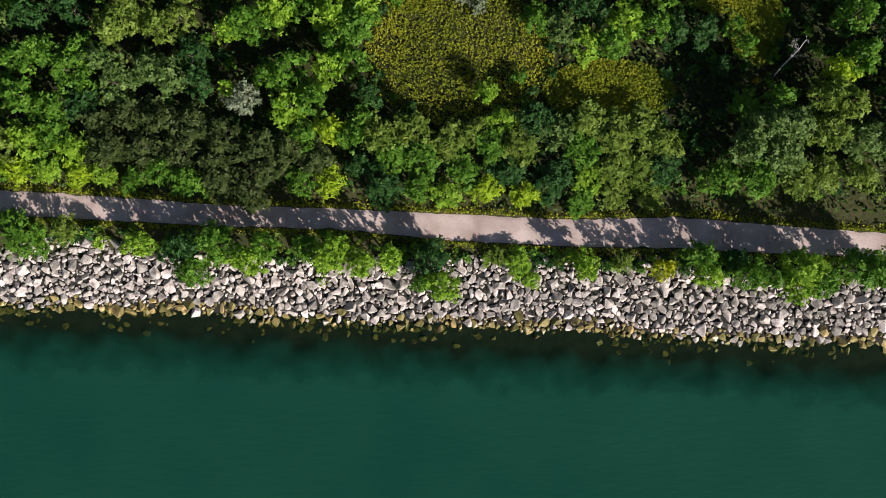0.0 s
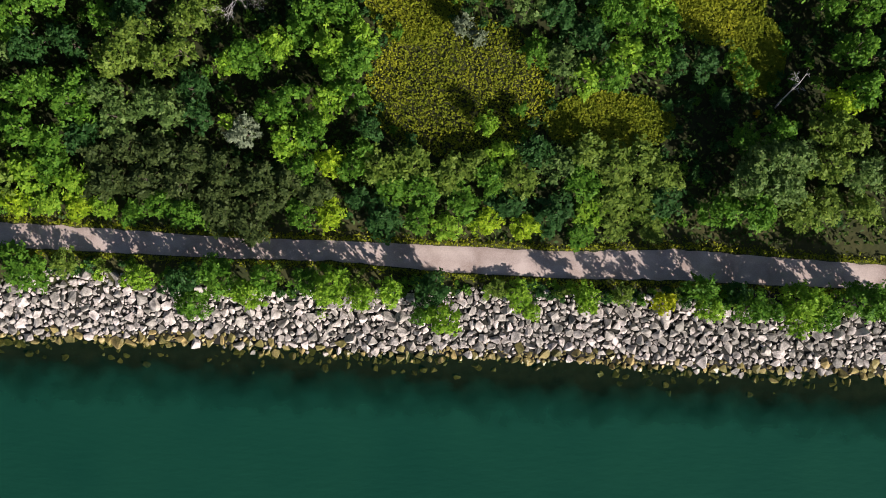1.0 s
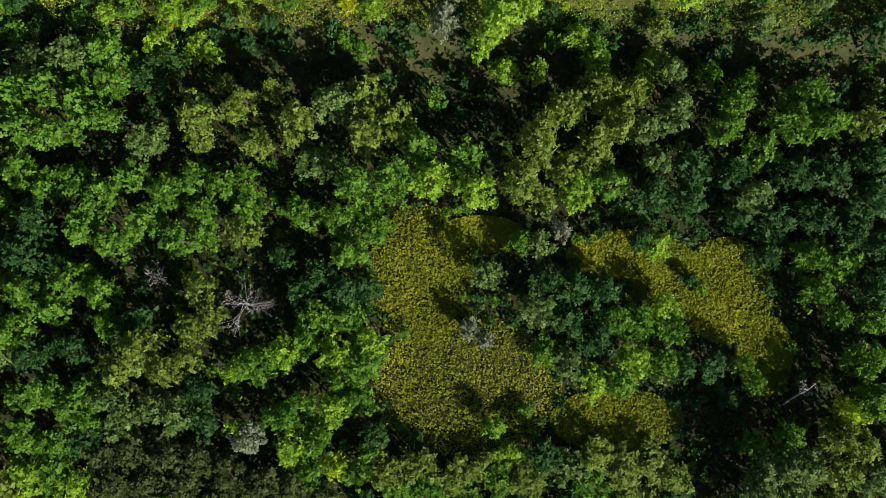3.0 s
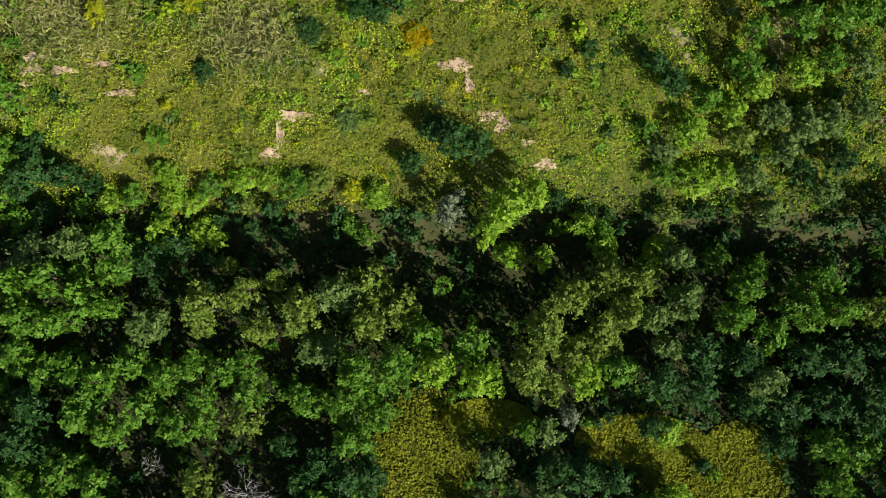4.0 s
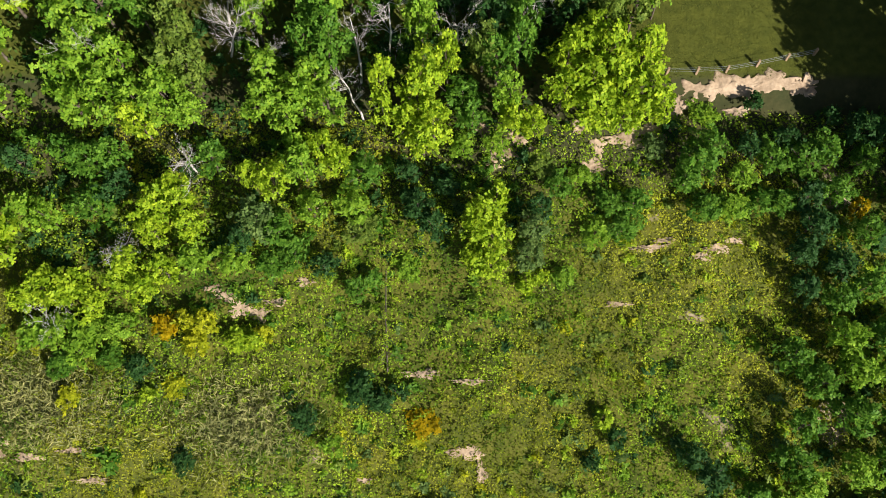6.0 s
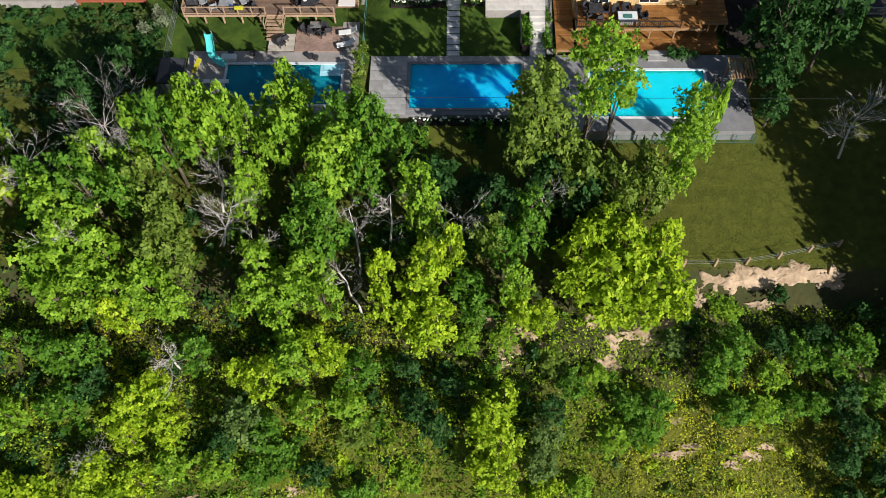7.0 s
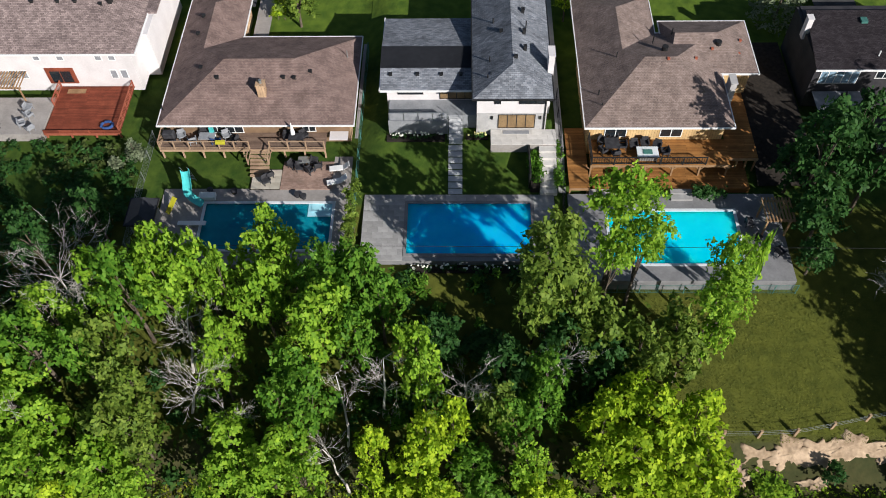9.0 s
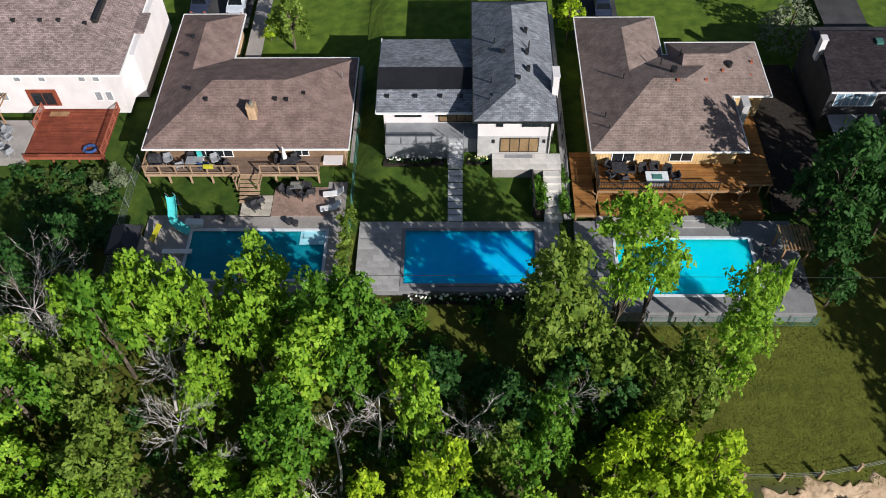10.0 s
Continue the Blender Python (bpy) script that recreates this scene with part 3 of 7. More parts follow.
for x, y, R, H in ((-37.6, 0.6, 2.09, 7.0), (-24.6, -1.4, 2.53, 7.4), (-14, -0.6, 3.19, 7.1), (-10.5, -2, 2.13, 6.8), (-7, -1, 2.12, 6.8), (-0.3, -4.5, 2.69, 7.1), (9.2, -1.6, 2.26, 2.5), (10.8, -3.7, 1.58, 1.8), (17.3, -1.9, 2.28, 6.3), (32.4, -3.1, 2.07, 6.8), (44, -2.1, 3.43, 7.4), (43.5, -4.9, 2.14, 7.2),):
    plant(x, y, R, H, 'n', 'on the bank beside the gravel path')
for x, y, R, H in ((-47.8, 2.3, 2.16, 4.1), (6.4, -0.9, 1.77, 2.0), (22, -1.5, 1.59, 4.5),):
    plant(x, y, R, H, 'o', 'on the bank beside the gravel path')
for x, y, R, H in ((26.8, -2.4, 1.82, 6.1),):
    plant(x, y, R, H, 'y', 'on the bank beside the gravel path')
for x, y, R, H in ((23.8, 48.1, 2.99, 7), (28.5, 51.5, 2.99, 7), (27.9, 47.4, 2.99, 7), (33.3, 50.9, 2.99, 7), (41.5, 50.9, 3.32, 7), (45.7, 50.9, 2.99, 7), (50.4, 53, 2.65, 7), (50.5, 48.2, 3.32, 7), (38.9, 44.8, 2.99, 7), (34.2, 45.5, 2.67, 6.2), (43.6, 45.5, 3.32, 7), (47.8, 44.1, 3.32, 7), (51.2, 42.1, 2.66, 7), (37.5, 41.3, 2.66, 7), (50.2, 37.3, 2.97, 8), (-50.7, 44.9, 2.98, 8), (-51.4, 40.8, 3.31, 8), (-48.2, 39.5, 2.33, 7), (-50.7, 28.6, 2.65, 8), (-46.2, 29.3, 2.67, 7), (-38.6, 32.7, 2.67, 7), (-18.8, 36.3, 2.34, 6.2), (-16.7, 38.4, 2.34, 6.2), (-20.9, 40.4, 2.01, 6),):
    plant(x, y, R, H, 'd', 'in the lowland wood')
for x, y, R, H in ((-13.9, 36.3, 3.01, 6.2), (-10.5, 37, 2.68, 6), (-31.2, 23.8, 2.69, 6), (-30.5, 20.3, 2.35, 6), (-45.3, 18.1, 2.7, 5), (-7.7, 7.8, 3.05, 3.75), (-9.7, 19.1, 2, 7), (-11.2, 10.4, 2.05, 3), (13.4, 8.5, 3.07, 3), (7.7, 9.8, 2.73, 3), (11.1, 16.3, 2.7, 5), (27.4, 10.3, 2.73, 3), (10.9, 37.8, 2.68, 6), (14.3, 37.1, 3.01, 6.2), (13.7, 33, 3.01, 6), (17.8, 36.5, 3.01, 6.2), (17.1, 30.3, 3.01, 6), (22.7, 42.8, 2.02, 5), (29.4, 38, 1.36, 3), (28.4, 27.5, 2.02, 5), (32.1, 27.5, 2.37, 4), (34.4, 23.3, 1.71, 3),):
    plant(x, y, R, H, 'd', 'in the lowland wood')
for x, y, R, H in ((-51.2, 59, 2.88, 12), (-47.2, 59.7, 2.88, 12), (-43.3, 57.8, 2.89, 12), (-50, 55.1, 3.22, 12), (-46.3, 54.7, 2.27, 11), (-40.9, 56.6, 1.94, 11), (-4.3, 53.4, 2.9, 12), (-12.3, 48.9, 3.24, 11), (-7.6, 49.6, 3.24, 11), (1.1, 52.3, 2.92, 11), (-2.3, 59.2, 1.43, 10.2), (19.1, 49.5, 2.67, 6.2), (31.7, 55.7, 2.58, 11), (33.1, 59.1, 2.27, 10.2), (37.4, 53.6, 2.98, 7), (39.7, 56.4, 2.91, 11), (41.5, 59.6, 2.9, 11), (43.7, 56.4, 2.58, 11), (43, 40.7, 2.99, 7), (47.1, 40, 2.99, 7), (43.4, 36.5, 2.64, 8), (46.2, 33.8, 1.98, 8), (50.8, 33.2, 2.31, 8.5), (49.3, 28.4, 2.96, 9),):
    plant(x, y, R, H, 'm', 'in the lowland wood')
for x, y, R, H in ((50.2, 23.7, 2.97, 8.5), (-53, 50.5, 2.99, 7), (-49.6, 49.1, 2.66, 7), (-46.2, 49.8, 2.99, 7), (-42.7, 47.8, 2.99, 7), (-38.6, 49.9, 2.66, 7), (-35.2, 48.5, 2.99, 7), (-31.8, 49.9, 2.66, 7), (-28.3, 49.2, 2.66, 7), (-25.7, 50, 2.34, 6.2), (-31.1, 45.8, 2.66, 7), (-25, 46.6, 2.67, 6.2), (-37.2, 45.1, 2.99, 7), (-44.5, 44.3, 3.31, 8), (-41.1, 42.2, 2.65, 8), (-33.8, 42.4, 2.99, 7), (-30.4, 43.1, 2.33, 7), (-45.9, 37.5, 3.31, 8), (-42.5, 36.1, 2.65, 8), (-52.1, 36.1, 3.31, 8), (-48.6, 34, 2.65, 8), (-52.6, 31.3, 3.31, 8.5), (-42.1, 32, 2, 7), (-12.6, 41.1, 3.01, 6.2),):
    plant(x, y, R, H, 'm', 'in the lowland wood')
for x, y, R, H in ((-9.8, 43.9, 2.68, 6), (-16.6, 33.5, 2.66, 7), (-12.6, 32.9, 2.68, 6.2), (-18.8, 45.9, 2.67, 6.2), (-14.7, 45.2, 2.67, 6.2), (-11.2, 46, 2.34, 6), (-24, 27.3, 3.31, 8), (-18, 30.8, 2.67, 7), (-11.1, 27.4, 3.33, 7), (-13.8, 25.3, 2.33, 7), (-52.6, 23, 2.68, 6.2), (-49.6, 24.4, 2.67, 7), (-46.2, 21.7, 3.34, 7), (-44.8, 24.4, 2.34, 7), (-52.6, 18.8, 3.02, 6), (-49.5, 17.4, 2.7, 5), (-19.2, 21.9, 2.98, 8), (-11.8, 23.2, 2.67, 7), (-16.6, 18.4, 2.67, 7), (-18.1, 14.1, 2.36, 5), (-11.8, 14.1, 2.36, 5), (-22.1, 21.1, 2.33, 7), (-48.9, 14.6, 2.71, 4.5), (-39.5, 8.5, 2.05, 2.5),):
    plant(x, y, R, H, 'm', 'in the lowland wood')
for x, y, R, H in ((-32.8, 8.4, 2.71, 4), (-18.3, 8.3, 2.39, 3), (-36.1, 9.7, 2.38, 3.5), (-6.3, 11.9, 3.06, 3.75), (-2.8, 11.3, 2.72, 3.75), (-10.5, 16.2, 2.03, 4.5), (5.6, 12.7, 2.72, 3.375), (2.1, 9.8, 2.73, 3), (16.8, 12.7, 3.06, 3.6), (17, 6.3, 2.4, 2.1), (-3.5, 7.7, 2.38, 3), (36.6, 17.9, 2.35, 6), (38.6, 9, 3.35, 6), (34.7, 9.5, 2.69, 5), (40.5, 18.7, 2.33, 7), (32.9, 8.6, 2.04, 3.5), (8.1, 42.6, 2.01, 6), (19.9, 33, 2.68, 6.2), (22.6, 32.4, 3.01, 6.2), (26.8, 31.7, 2.34, 6.2), (25.4, 27.5, 2.68, 6.2), (11.1, 28.8, 2.38, 3.5), (20.6, 25.4, 2.68, 6), (9.1, 21.7, 1.37, 2.5),):
    plant(x, y, R, H, 'm', 'in the lowland wood')
for x, y, R, H in ((35.3, 27.6, 1.68, 5), (36.7, 25.5, 1.68, 5),):
    plant(x, y, R, H, 'm', 'in the lowland wood')
for x, y, R, H in ((-2.9, 49.6, 2.92, 11), (2.5, 48.4, 2.93, 10.2), (15, 48.8, 3.01, 6), (-20.6, 28.7, 2.65, 8), (-14.5, 28.7, 3, 7), (-10.5, 30.1, 2.68, 6.2), (-26.9, 26.6, 1.67, 7), (-27, 19.7, 1.34, 6), (-14.4, 21.9, 2.65, 8), (-19.4, 17.7, 3.01, 6.2), (-52.3, 13.2, 3.04, 4.5), (-46.9, 12.4, 2.71, 4), (-50.6, 9.5, 2.39, 3), (-43, 9.1, 2.05, 2.5), (7, 16.1, 2.39, 3), (0, 6.9, 2.39, 2.625), (18.3, 9.1, 2.74, 2.4), (25.4, 34.4, 2.67, 6.2), (22, 28.2, 3.01, 6.2), (17.3, 25.4, 2.71, 4.5), (24.9, 42.1, 2.36, 4.5), (31, 36.7, 1.03, 2), (4.8, 19.7, 1.89, 4.5),):
    plant(x, y, R, H, 'n', 'in the lowland wood')
for x, y, R, H in ((47.7, 22.2, 2.32, 8), (-14.6, 14.8, 2.36, 5), (-54.1, 9.5, 2.39, 3), (-46.4, 9.5, 2.39, 3), (-14.7, 8.3, 2.39, 3), (4.9, 7.7, 2.39, 2.625), (9.9, 7, 2.39, 2.625),):
    plant(x, y, R, H, 'b', 'in the lowland wood')
for x, y, R, H in ((-37.2, 54.3, 3.19, 7), (-14.2, 58.2, 3.21, 12), (-16.6, 51.9, 3.3, 8), (22.4, 55.6, 2.26, 11), (25.7, 57.6, 2.9, 11), (24.4, 52.2, 2.32, 7), (36.1, 48.2, 3.32, 7), (-42.1, 23.1, 2.34, 7), (-40.8, 20.3, 3.02, 6.2), (-36.7, 22.4, 3.02, 6.2), (-34, 21, 3.02, 6), (14, 14.8, 3.06, 3.6), (38.8, 15.4, 3.31, 8), (36.8, 12.7, 3.31, 8), (41.1, 11.9, 3.33, 7), (42.2, 15.4, 3.31, 8), (51, 13.9, 3.01, 6.2), (4, 38.5, 2.34, 6), (10.2, 41.9, 2.68, 6), (10.2, 34.4, 3.01, 6), (14.5, 27.5, 2.7, 4.5),):
    plant(x, y, R, H, 'g', 'in the lowland wood')
for x, y, R, H in ((-30.4, 56.5, 2.89, 12), (-31, 54.6, 2.32, 7), (-26.3, 57.4, 1.81, 11), (-24.9, 58.7, 1.81, 11), (-21.6, 59.7, 1.61, 11), (-24.2, 54, 2.32, 7), (-18.8, 55.9, 3.21, 12), (-10.2, 59.5, 2.88, 12), (-10.9, 54.7, 3.22, 12), (-6.9, 56.6, 2.89, 12), (7.8, 49.6, 3.24, 11), (9.7, 54.1, 3.22, 12), (13.5, 51.5, 2.99, 7), (12.9, 58, 3.21, 12), (16.8, 60, 3.2, 12), (18.9, 56.1, 3.21, 12), (16.9, 53.5, 3.32, 7), (10.8, 47.5, 2.34, 6), (20.5, 59.7, 2.56, 12), (48.6, 56.5, 2.6, 10.2), (-25.6, 43.8, 2.99, 7), (-30.8, 36.2, 2.64, 8.5), (-29.4, 32.8, 2.31, 8.5), (-31.6, 31.4, 2.65, 8),):
    plant(x, y, R, H, 'o', 'in the lowland wood')
for x, y, R, H in ((-37.6, 29.3, 3.64, 8.5), (-41.1, 26.6, 2.65, 8), (-35, 26.6, 2.65, 8), (-32.4, 28, 2.33, 7), (-8.4, 14.1, 3.04, 4.5), (-4.2, 14.8, 3.04, 4.5), (-0, 13.3, 3.06, 3.375), (3.5, 14.7, 2.73, 3), (9.1, 12.7, 3.06, 3.75), (17.5, 16.2, 3.06, 3.6), (21, 14.2, 3.4, 3.6), (24.5, 15.6, 3.06, 3.6), (27.3, 13.5, 2.72, 3.6), (21.1, 10.6, 3.07, 3), (24.6, 10.6, 3.07, 3), (21.2, 7, 2.4, 2.1), (25.4, 7, 2.4, 2.1), (44, 8.8, 3.05, 4), (46.3, 18.8, 2.98, 8), (49.1, 18.2, 2.65, 8), (47.3, 14.7, 3, 7), (47.6, 10.1, 2.72, 3.5), (51.7, 9.5, 2.71, 4),):
    plant(x, y, R, H, 'o', 'in the lowland wood')
for x, y, R, H in ((-43.3, 15.7, 2.57, 4.5), (-39.7, 16.8, 2.7, 5), (-35.5, 16.1, 3.04, 5), (-31.3, 16.1, 3.04, 5), (-27.8, 14, 3.03, 5), (-32.8, 12.6, 3.04, 4.5), (-37.7, 12.6, 3.04, 4.5), (-41.9, 12.2, 3.04, 4.5), (-23.7, 12.6, 3.04, 4.5), (-19.5, 12.7, 2.7, 4.5), (-16.1, 11.2, 2.71, 4), (-27.9, 8.4, 3.05, 4), (-24.5, 6.9, 3.06, 3.5), (-29, 10.5, 2.37, 4), (-22.4, 9.8, 2.71, 4),):
    plant(x, y, R, H, 'h', 'in the lowland wood')
for x, y, R, H in ((39.1, 21.6, 0.55, 1.2),):
    plant(x, y, R, H, 'r', 'in the lowland wood')
for x, y, R, H in ((-25, 18.3, 2.68, 6), (13, 44.1, 1.68, 5), (2, 31.9, 1.76, 4), (4.1, 30.5, 1.36, 3.5),):
    plant(x, y, R, H, 'w', 'in the lowland wood')
for x, y, R, H in ((-48.8, 67.5, 1.92, 4), (-36.9, 61.7, 2.87, 8), (-33.6, 63.7, 2.56, 7), (-42.9, 70.5, 1.57, 3), (-25.1, 65.8, 1.95, 3.2), (-1.4, 74.8, 2.69, 6), (-3.3, 76.2, 2.11, 4), (1.7, 74.4, 2.11, 5), (-5.8, 72.8, 1.84, 4), (22.9, 80.8, 2.07, 4), (20.9, 82.9, 1.76, 4), (42.2, 72.8, 2.11, 6), (38.4, 71.8, 1.84, 5), (11.5, 82.1, 1.31, 2), (13.8, 84.4, 1.31, 2), (-11.2, 88.7, 2.05, 2.6), (-9.4, 87.6, 1.76, 2.6), (-7.6, 88.3, 1.3, 2), (-16.7, 86, 1.78, 2.2), (-28.6, 82, 1.56, 2), (-32.9, 90.6, 1.76, 2.5), (-49.5, 74.4, 2.45, 3), (-48.3, 72, 2.77, 5), (-45.3, 71.4, 2.16, 5),):
    plant(x, y, R, H, 'd', 'at the foot of the bluff')
for x, y, R, H in ((-51.1, 70.2, 2.48, 6),):
    plant(x, y, R, H, 'd', 'at the foot of the bluff')
for x, y, R, H in ((-41, 64.1, 3.16, 9), (-40.7, 61, 2.86, 9), (-44, 60.3, 2.55, 9), (-52.1, 66.8, 2.24, 4.8), (-44.6, 68.1, 1.91, 4), (-38.4, 69.3, 1.89, 4), (-29.2, 70.5, 1.88, 3), (-19.5, 70.6, 2.51, 3), (-13.3, 66.4, 1.61, 4), (-11.3, 65.2, 1.61, 4.8), (11.1, 66.5, 1.28, 4.8), (16.2, 65.8, 1.9, 7), (30.7, 62.8, 2.26, 4.8), (35, 61.5, 2.24, 7), (22.8, 71.9, 1.86, 3.5), (26.8, 79.1, 2.08, 4), (30.5, 82.2, 2.34, 5), (39.4, 82.8, 2.04, 5), (35.8, 86.5, 2.58, 6), (39.9, 86.5, 2.58, 6), (31.4, 85.6, 2.03, 5), (32.8, 89.4, 2.3, 5), (30.3, 91.6, 2, 5), (38.7, 93.5, 2.26, 6),):
    plant(x, y, R, H, 'm', 'at the foot of the bluff')
for x, y, R, H in ((42.5, 87.4, 2.28, 7), (20.4, 76.4, 1.51, 3), (-40.8, 90.8, 2.05, 2.5), (-36, 91.5, 1.76, 2), (-36.2, 82.1, 1.81, 1.4), (-35, 75.8, 1.85, 1.4),):
    plant(x, y, R, H, 'm', 'at the foot of the bluff')
for x, y, R, H in ((-35.4, 65.5, 2.54, 7), (-31.2, 65.7, 2.57, 4.8), (-29.5, 64.8, 1.62, 4), (-41.2, 68.7, 1.9, 4), (-34, 69.4, 2.22, 3), (-31.5, 68.8, 1.91, 3), (-34.2, 71.7, 2.18, 3), (-25.3, 71.1, 2.19, 3), (-22.7, 71.2, 1.88, 2.5), (-10.2, 69.5, 2.21, 3), (4.9, 67.7, 3.04, 11), (8, 69, 2.12, 10), (3.2, 65.6, 2.5, 9), (5.9, 63.2, 2.23, 7), (9.7, 62.5, 1.77, 9), (14.2, 66.3, 2.2, 7), (16.9, 63.9, 2.22, 8), (23.9, 64.7, 1.93, 4.8), (22.4, 62, 1.92, 7), (26.7, 71.3, 3.09, 4), (29.7, 71.8, 2.16, 4), (29.4, 78, 2.09, 4), (25.2, 76.3, 2.4, 4), (31.9, 80.1, 2.06, 5),):
    plant(x, y, R, H, 'n', 'at the foot of the bluff')
for x, y, R, H in ((36.5, 81.7, 2.34, 5), (36, 90.8, 2.56, 6), (39.6, 90.3, 2.56, 6), (34.6, 93.5, 2.26, 6), (-14.4, 83.5, 1.49, 1.8), (-38, 93.5, 2.32, 3), (-41.6, 93.5, 2.03, 3),):
    plant(x, y, R, H, 'n', 'at the foot of the bluff')
for x, y, R, H in ((12.5, 86.3, 1.3, 2.2), (-32.3, 88.1, 1.3, 1.8), (-23.1, 93.1, 1.75, 2.5), (13.7, 90.3, 0.71, 0.9),):
    plant(x, y, R, H, 'b', 'at the foot of the bluff')
for x, y, R, H in ((-49.7, 62.8, 3.48, 9), (-45, 63.5, 3.16, 9), (25.3, 62.6, 2.52, 9), (35.7, 67.8, 2.21, 4.8), (40.9, 69.9, 2.14, 7), (32.8, 71.2, 2.15, 5), (35.9, 74, 2.41, 5), (37.9, 76.2, 2.69, 5), (40.3, 76.8, 2.38, 5), (34.1, 77.3, 2.38, 5), (43, 82.8, 2.04, 5), (43.5, 77.8, 2.06, 6), (22.5, 74.1, 2.13, 3.5), (-12.8, 77.7, 2.2, 1.2),):
    plant(x, y, R, H, 'g', 'at the foot of the bluff')
for x, y, R, H in ((-28.3, 61.9, 1.63, 4), (-25, 68.8, 1.59, 3), (-16.9, 71.2, 2.19, 2.5), (24, 67.7, 1.89, 4.8), (30.9, 75.2, 2.11, 4), (42.3, 92.4, 2.27, 6), (-25, 74.1, 1.86, 1.4),):
    plant(x, y, R, H, 'o', 'at the foot of the bluff')
for x, y, R, H in ((-12.8, 70, 1.64, 2.5), (-33.5, 78.7, 0.85, 1.4), (-5.8, 84.2, 1.32, 1), (-40, 87.9, 1.66, 1.8), (-29.5, 88.8, 1.65, 1.8), (-27.4, 92.8, 1.75, 2.5), (-20.8, 93.8, 1.46, 2), (8.7, 94.9, 1.05, 1.1),):
    plant(x, y, R, H, 'y', 'at the foot of the bluff')
for x, y, R, H in ((-5.2, 85.9, 2.03, 1.2), (-30.3, 94.2, 1.63, 2.5),):
    plant(x, y, R, H, 'r', 'at the foot of the bluff')
for x, y, R, H in ((-1.4, 67.6, 2.34, 9),):
    plant(x, y, R, H, 'w', 'at the foot of the bluff')
for x, y, R, H in ((-44.1, 108.9, 1.81, 6), (-34.6, 106.6, 2.08, 5), (-22.3, 102.3, 1.82, 4), (-14.8, 99.8, 1.66, 4), (-5.7, 105.4, 2.08, 4), (-4.1, 103.4, 1.81, 4), (-6.8, 108.7, 1.57, 3), (-3, 107.2, 1.57, 3), (6.1, 105, 1.55, 4), (26.6, 115.1, 1.26, 2.2), (29.5, 111.5, 1.66, 3.5), (25.9, 110.8, 1.56, 3.2), (33.8, 113.6, 1.45, 3.5), (36.2, 111.7, 2.28, 6), (31.4, 106.1, 1.8, 4), (31.8, 103.5, 2.04, 4.5), (30.8, 101, 1.79, 4.5), (31.2, 98, 1.78, 5), (34.3, 100, 2.04, 5), (18.9, 112.7, 1.26, 2),):
    plant(x, y, R, H, 'd', 'on the grassy bluff slope')
for x, y, R, H in ((-37.1, 108.9, 2.58, 6), (-39.3, 109.9, 1.81, 6), (-35, 109.4, 2.07, 6), (-37.3, 105.1, 2.6, 5), (-25.3, 109, 2.06, 6), (-11, 108.2, 2.33, 5), (-19.1, 102.8, 2.34, 4), (-17.6, 101, 2.09, 3), (-19.8, 100, 2.1, 2.6), (-11.6, 98, 1.56, 3.5), (-10, 99.1, 1.31, 2.6), (7.7, 107.2, 1.82, 3), (14.2, 103.7, 2.08, 2.8), (15.2, 105.7, 1.82, 3.2), (12.6, 105.8, 1.82, 2.8), (20.8, 108.9, 2.31, 5), (21.8, 110.4, 2.05, 5), (19.9, 107.6, 1.81, 4), (27.9, 109.7, 2.07, 3.6), (31, 109.6, 2.32, 4), (32.9, 110.5, 2.05, 4.5), (36.5, 109.4, 1.79, 5), (21.7, 105.3, 2.08, 2.6), (26.9, 105.8, 1.82, 2.8),):
    plant(x, y, R, H, 'm', 'on the grassy bluff slope')
for x, y, R, H in ((29, 105.8, 1.81, 3), (33.9, 106.5, 1.79, 4.5), (36.9, 102.9, 1.78, 5), (34.4, 97.1, 2.04, 5), (36.7, 97.9, 2.02, 6),):
    plant(x, y, R, H, 'm', 'on the grassy bluff slope')
for x, y, R, H in ((-43.8, 104.5, 2.08, 5), (-41.6, 104, 1.82, 5), (-16.7, 108.3, 2.3, 7), (-17.3, 110, 1.54, 6), (-15.9, 105, 2.09, 3.5), (-12.2, 105.6, 2.36, 3), (-23.5, 100.5, 2.36, 3), (-27.2, 100.3, 2.09, 4), (-35, 94.3, 2.11, 3), (-40.5, 94.3, 2.11, 3), (-43.3, 93.8, 2.11, 3), (-38.8, 92.3, 2.11, 3), (-6.8, 100.3, 1.85, 1.6), (8.4, 99.3, 1.57, 1.8), (11.5, 103.2, 2.08, 2.6), (10, 108.3, 1.58, 1.8), (1.8, 111.2, 1.59, 1.6), (-1.4, 111.1, 1.69, 2), (25.3, 108.1, 1.82, 3), (24.4, 105.4, 2.08, 2.4), (22, 114.4, 1.9, 1),):
    plant(x, y, R, H, 'n', 'on the grassy bluff slope')
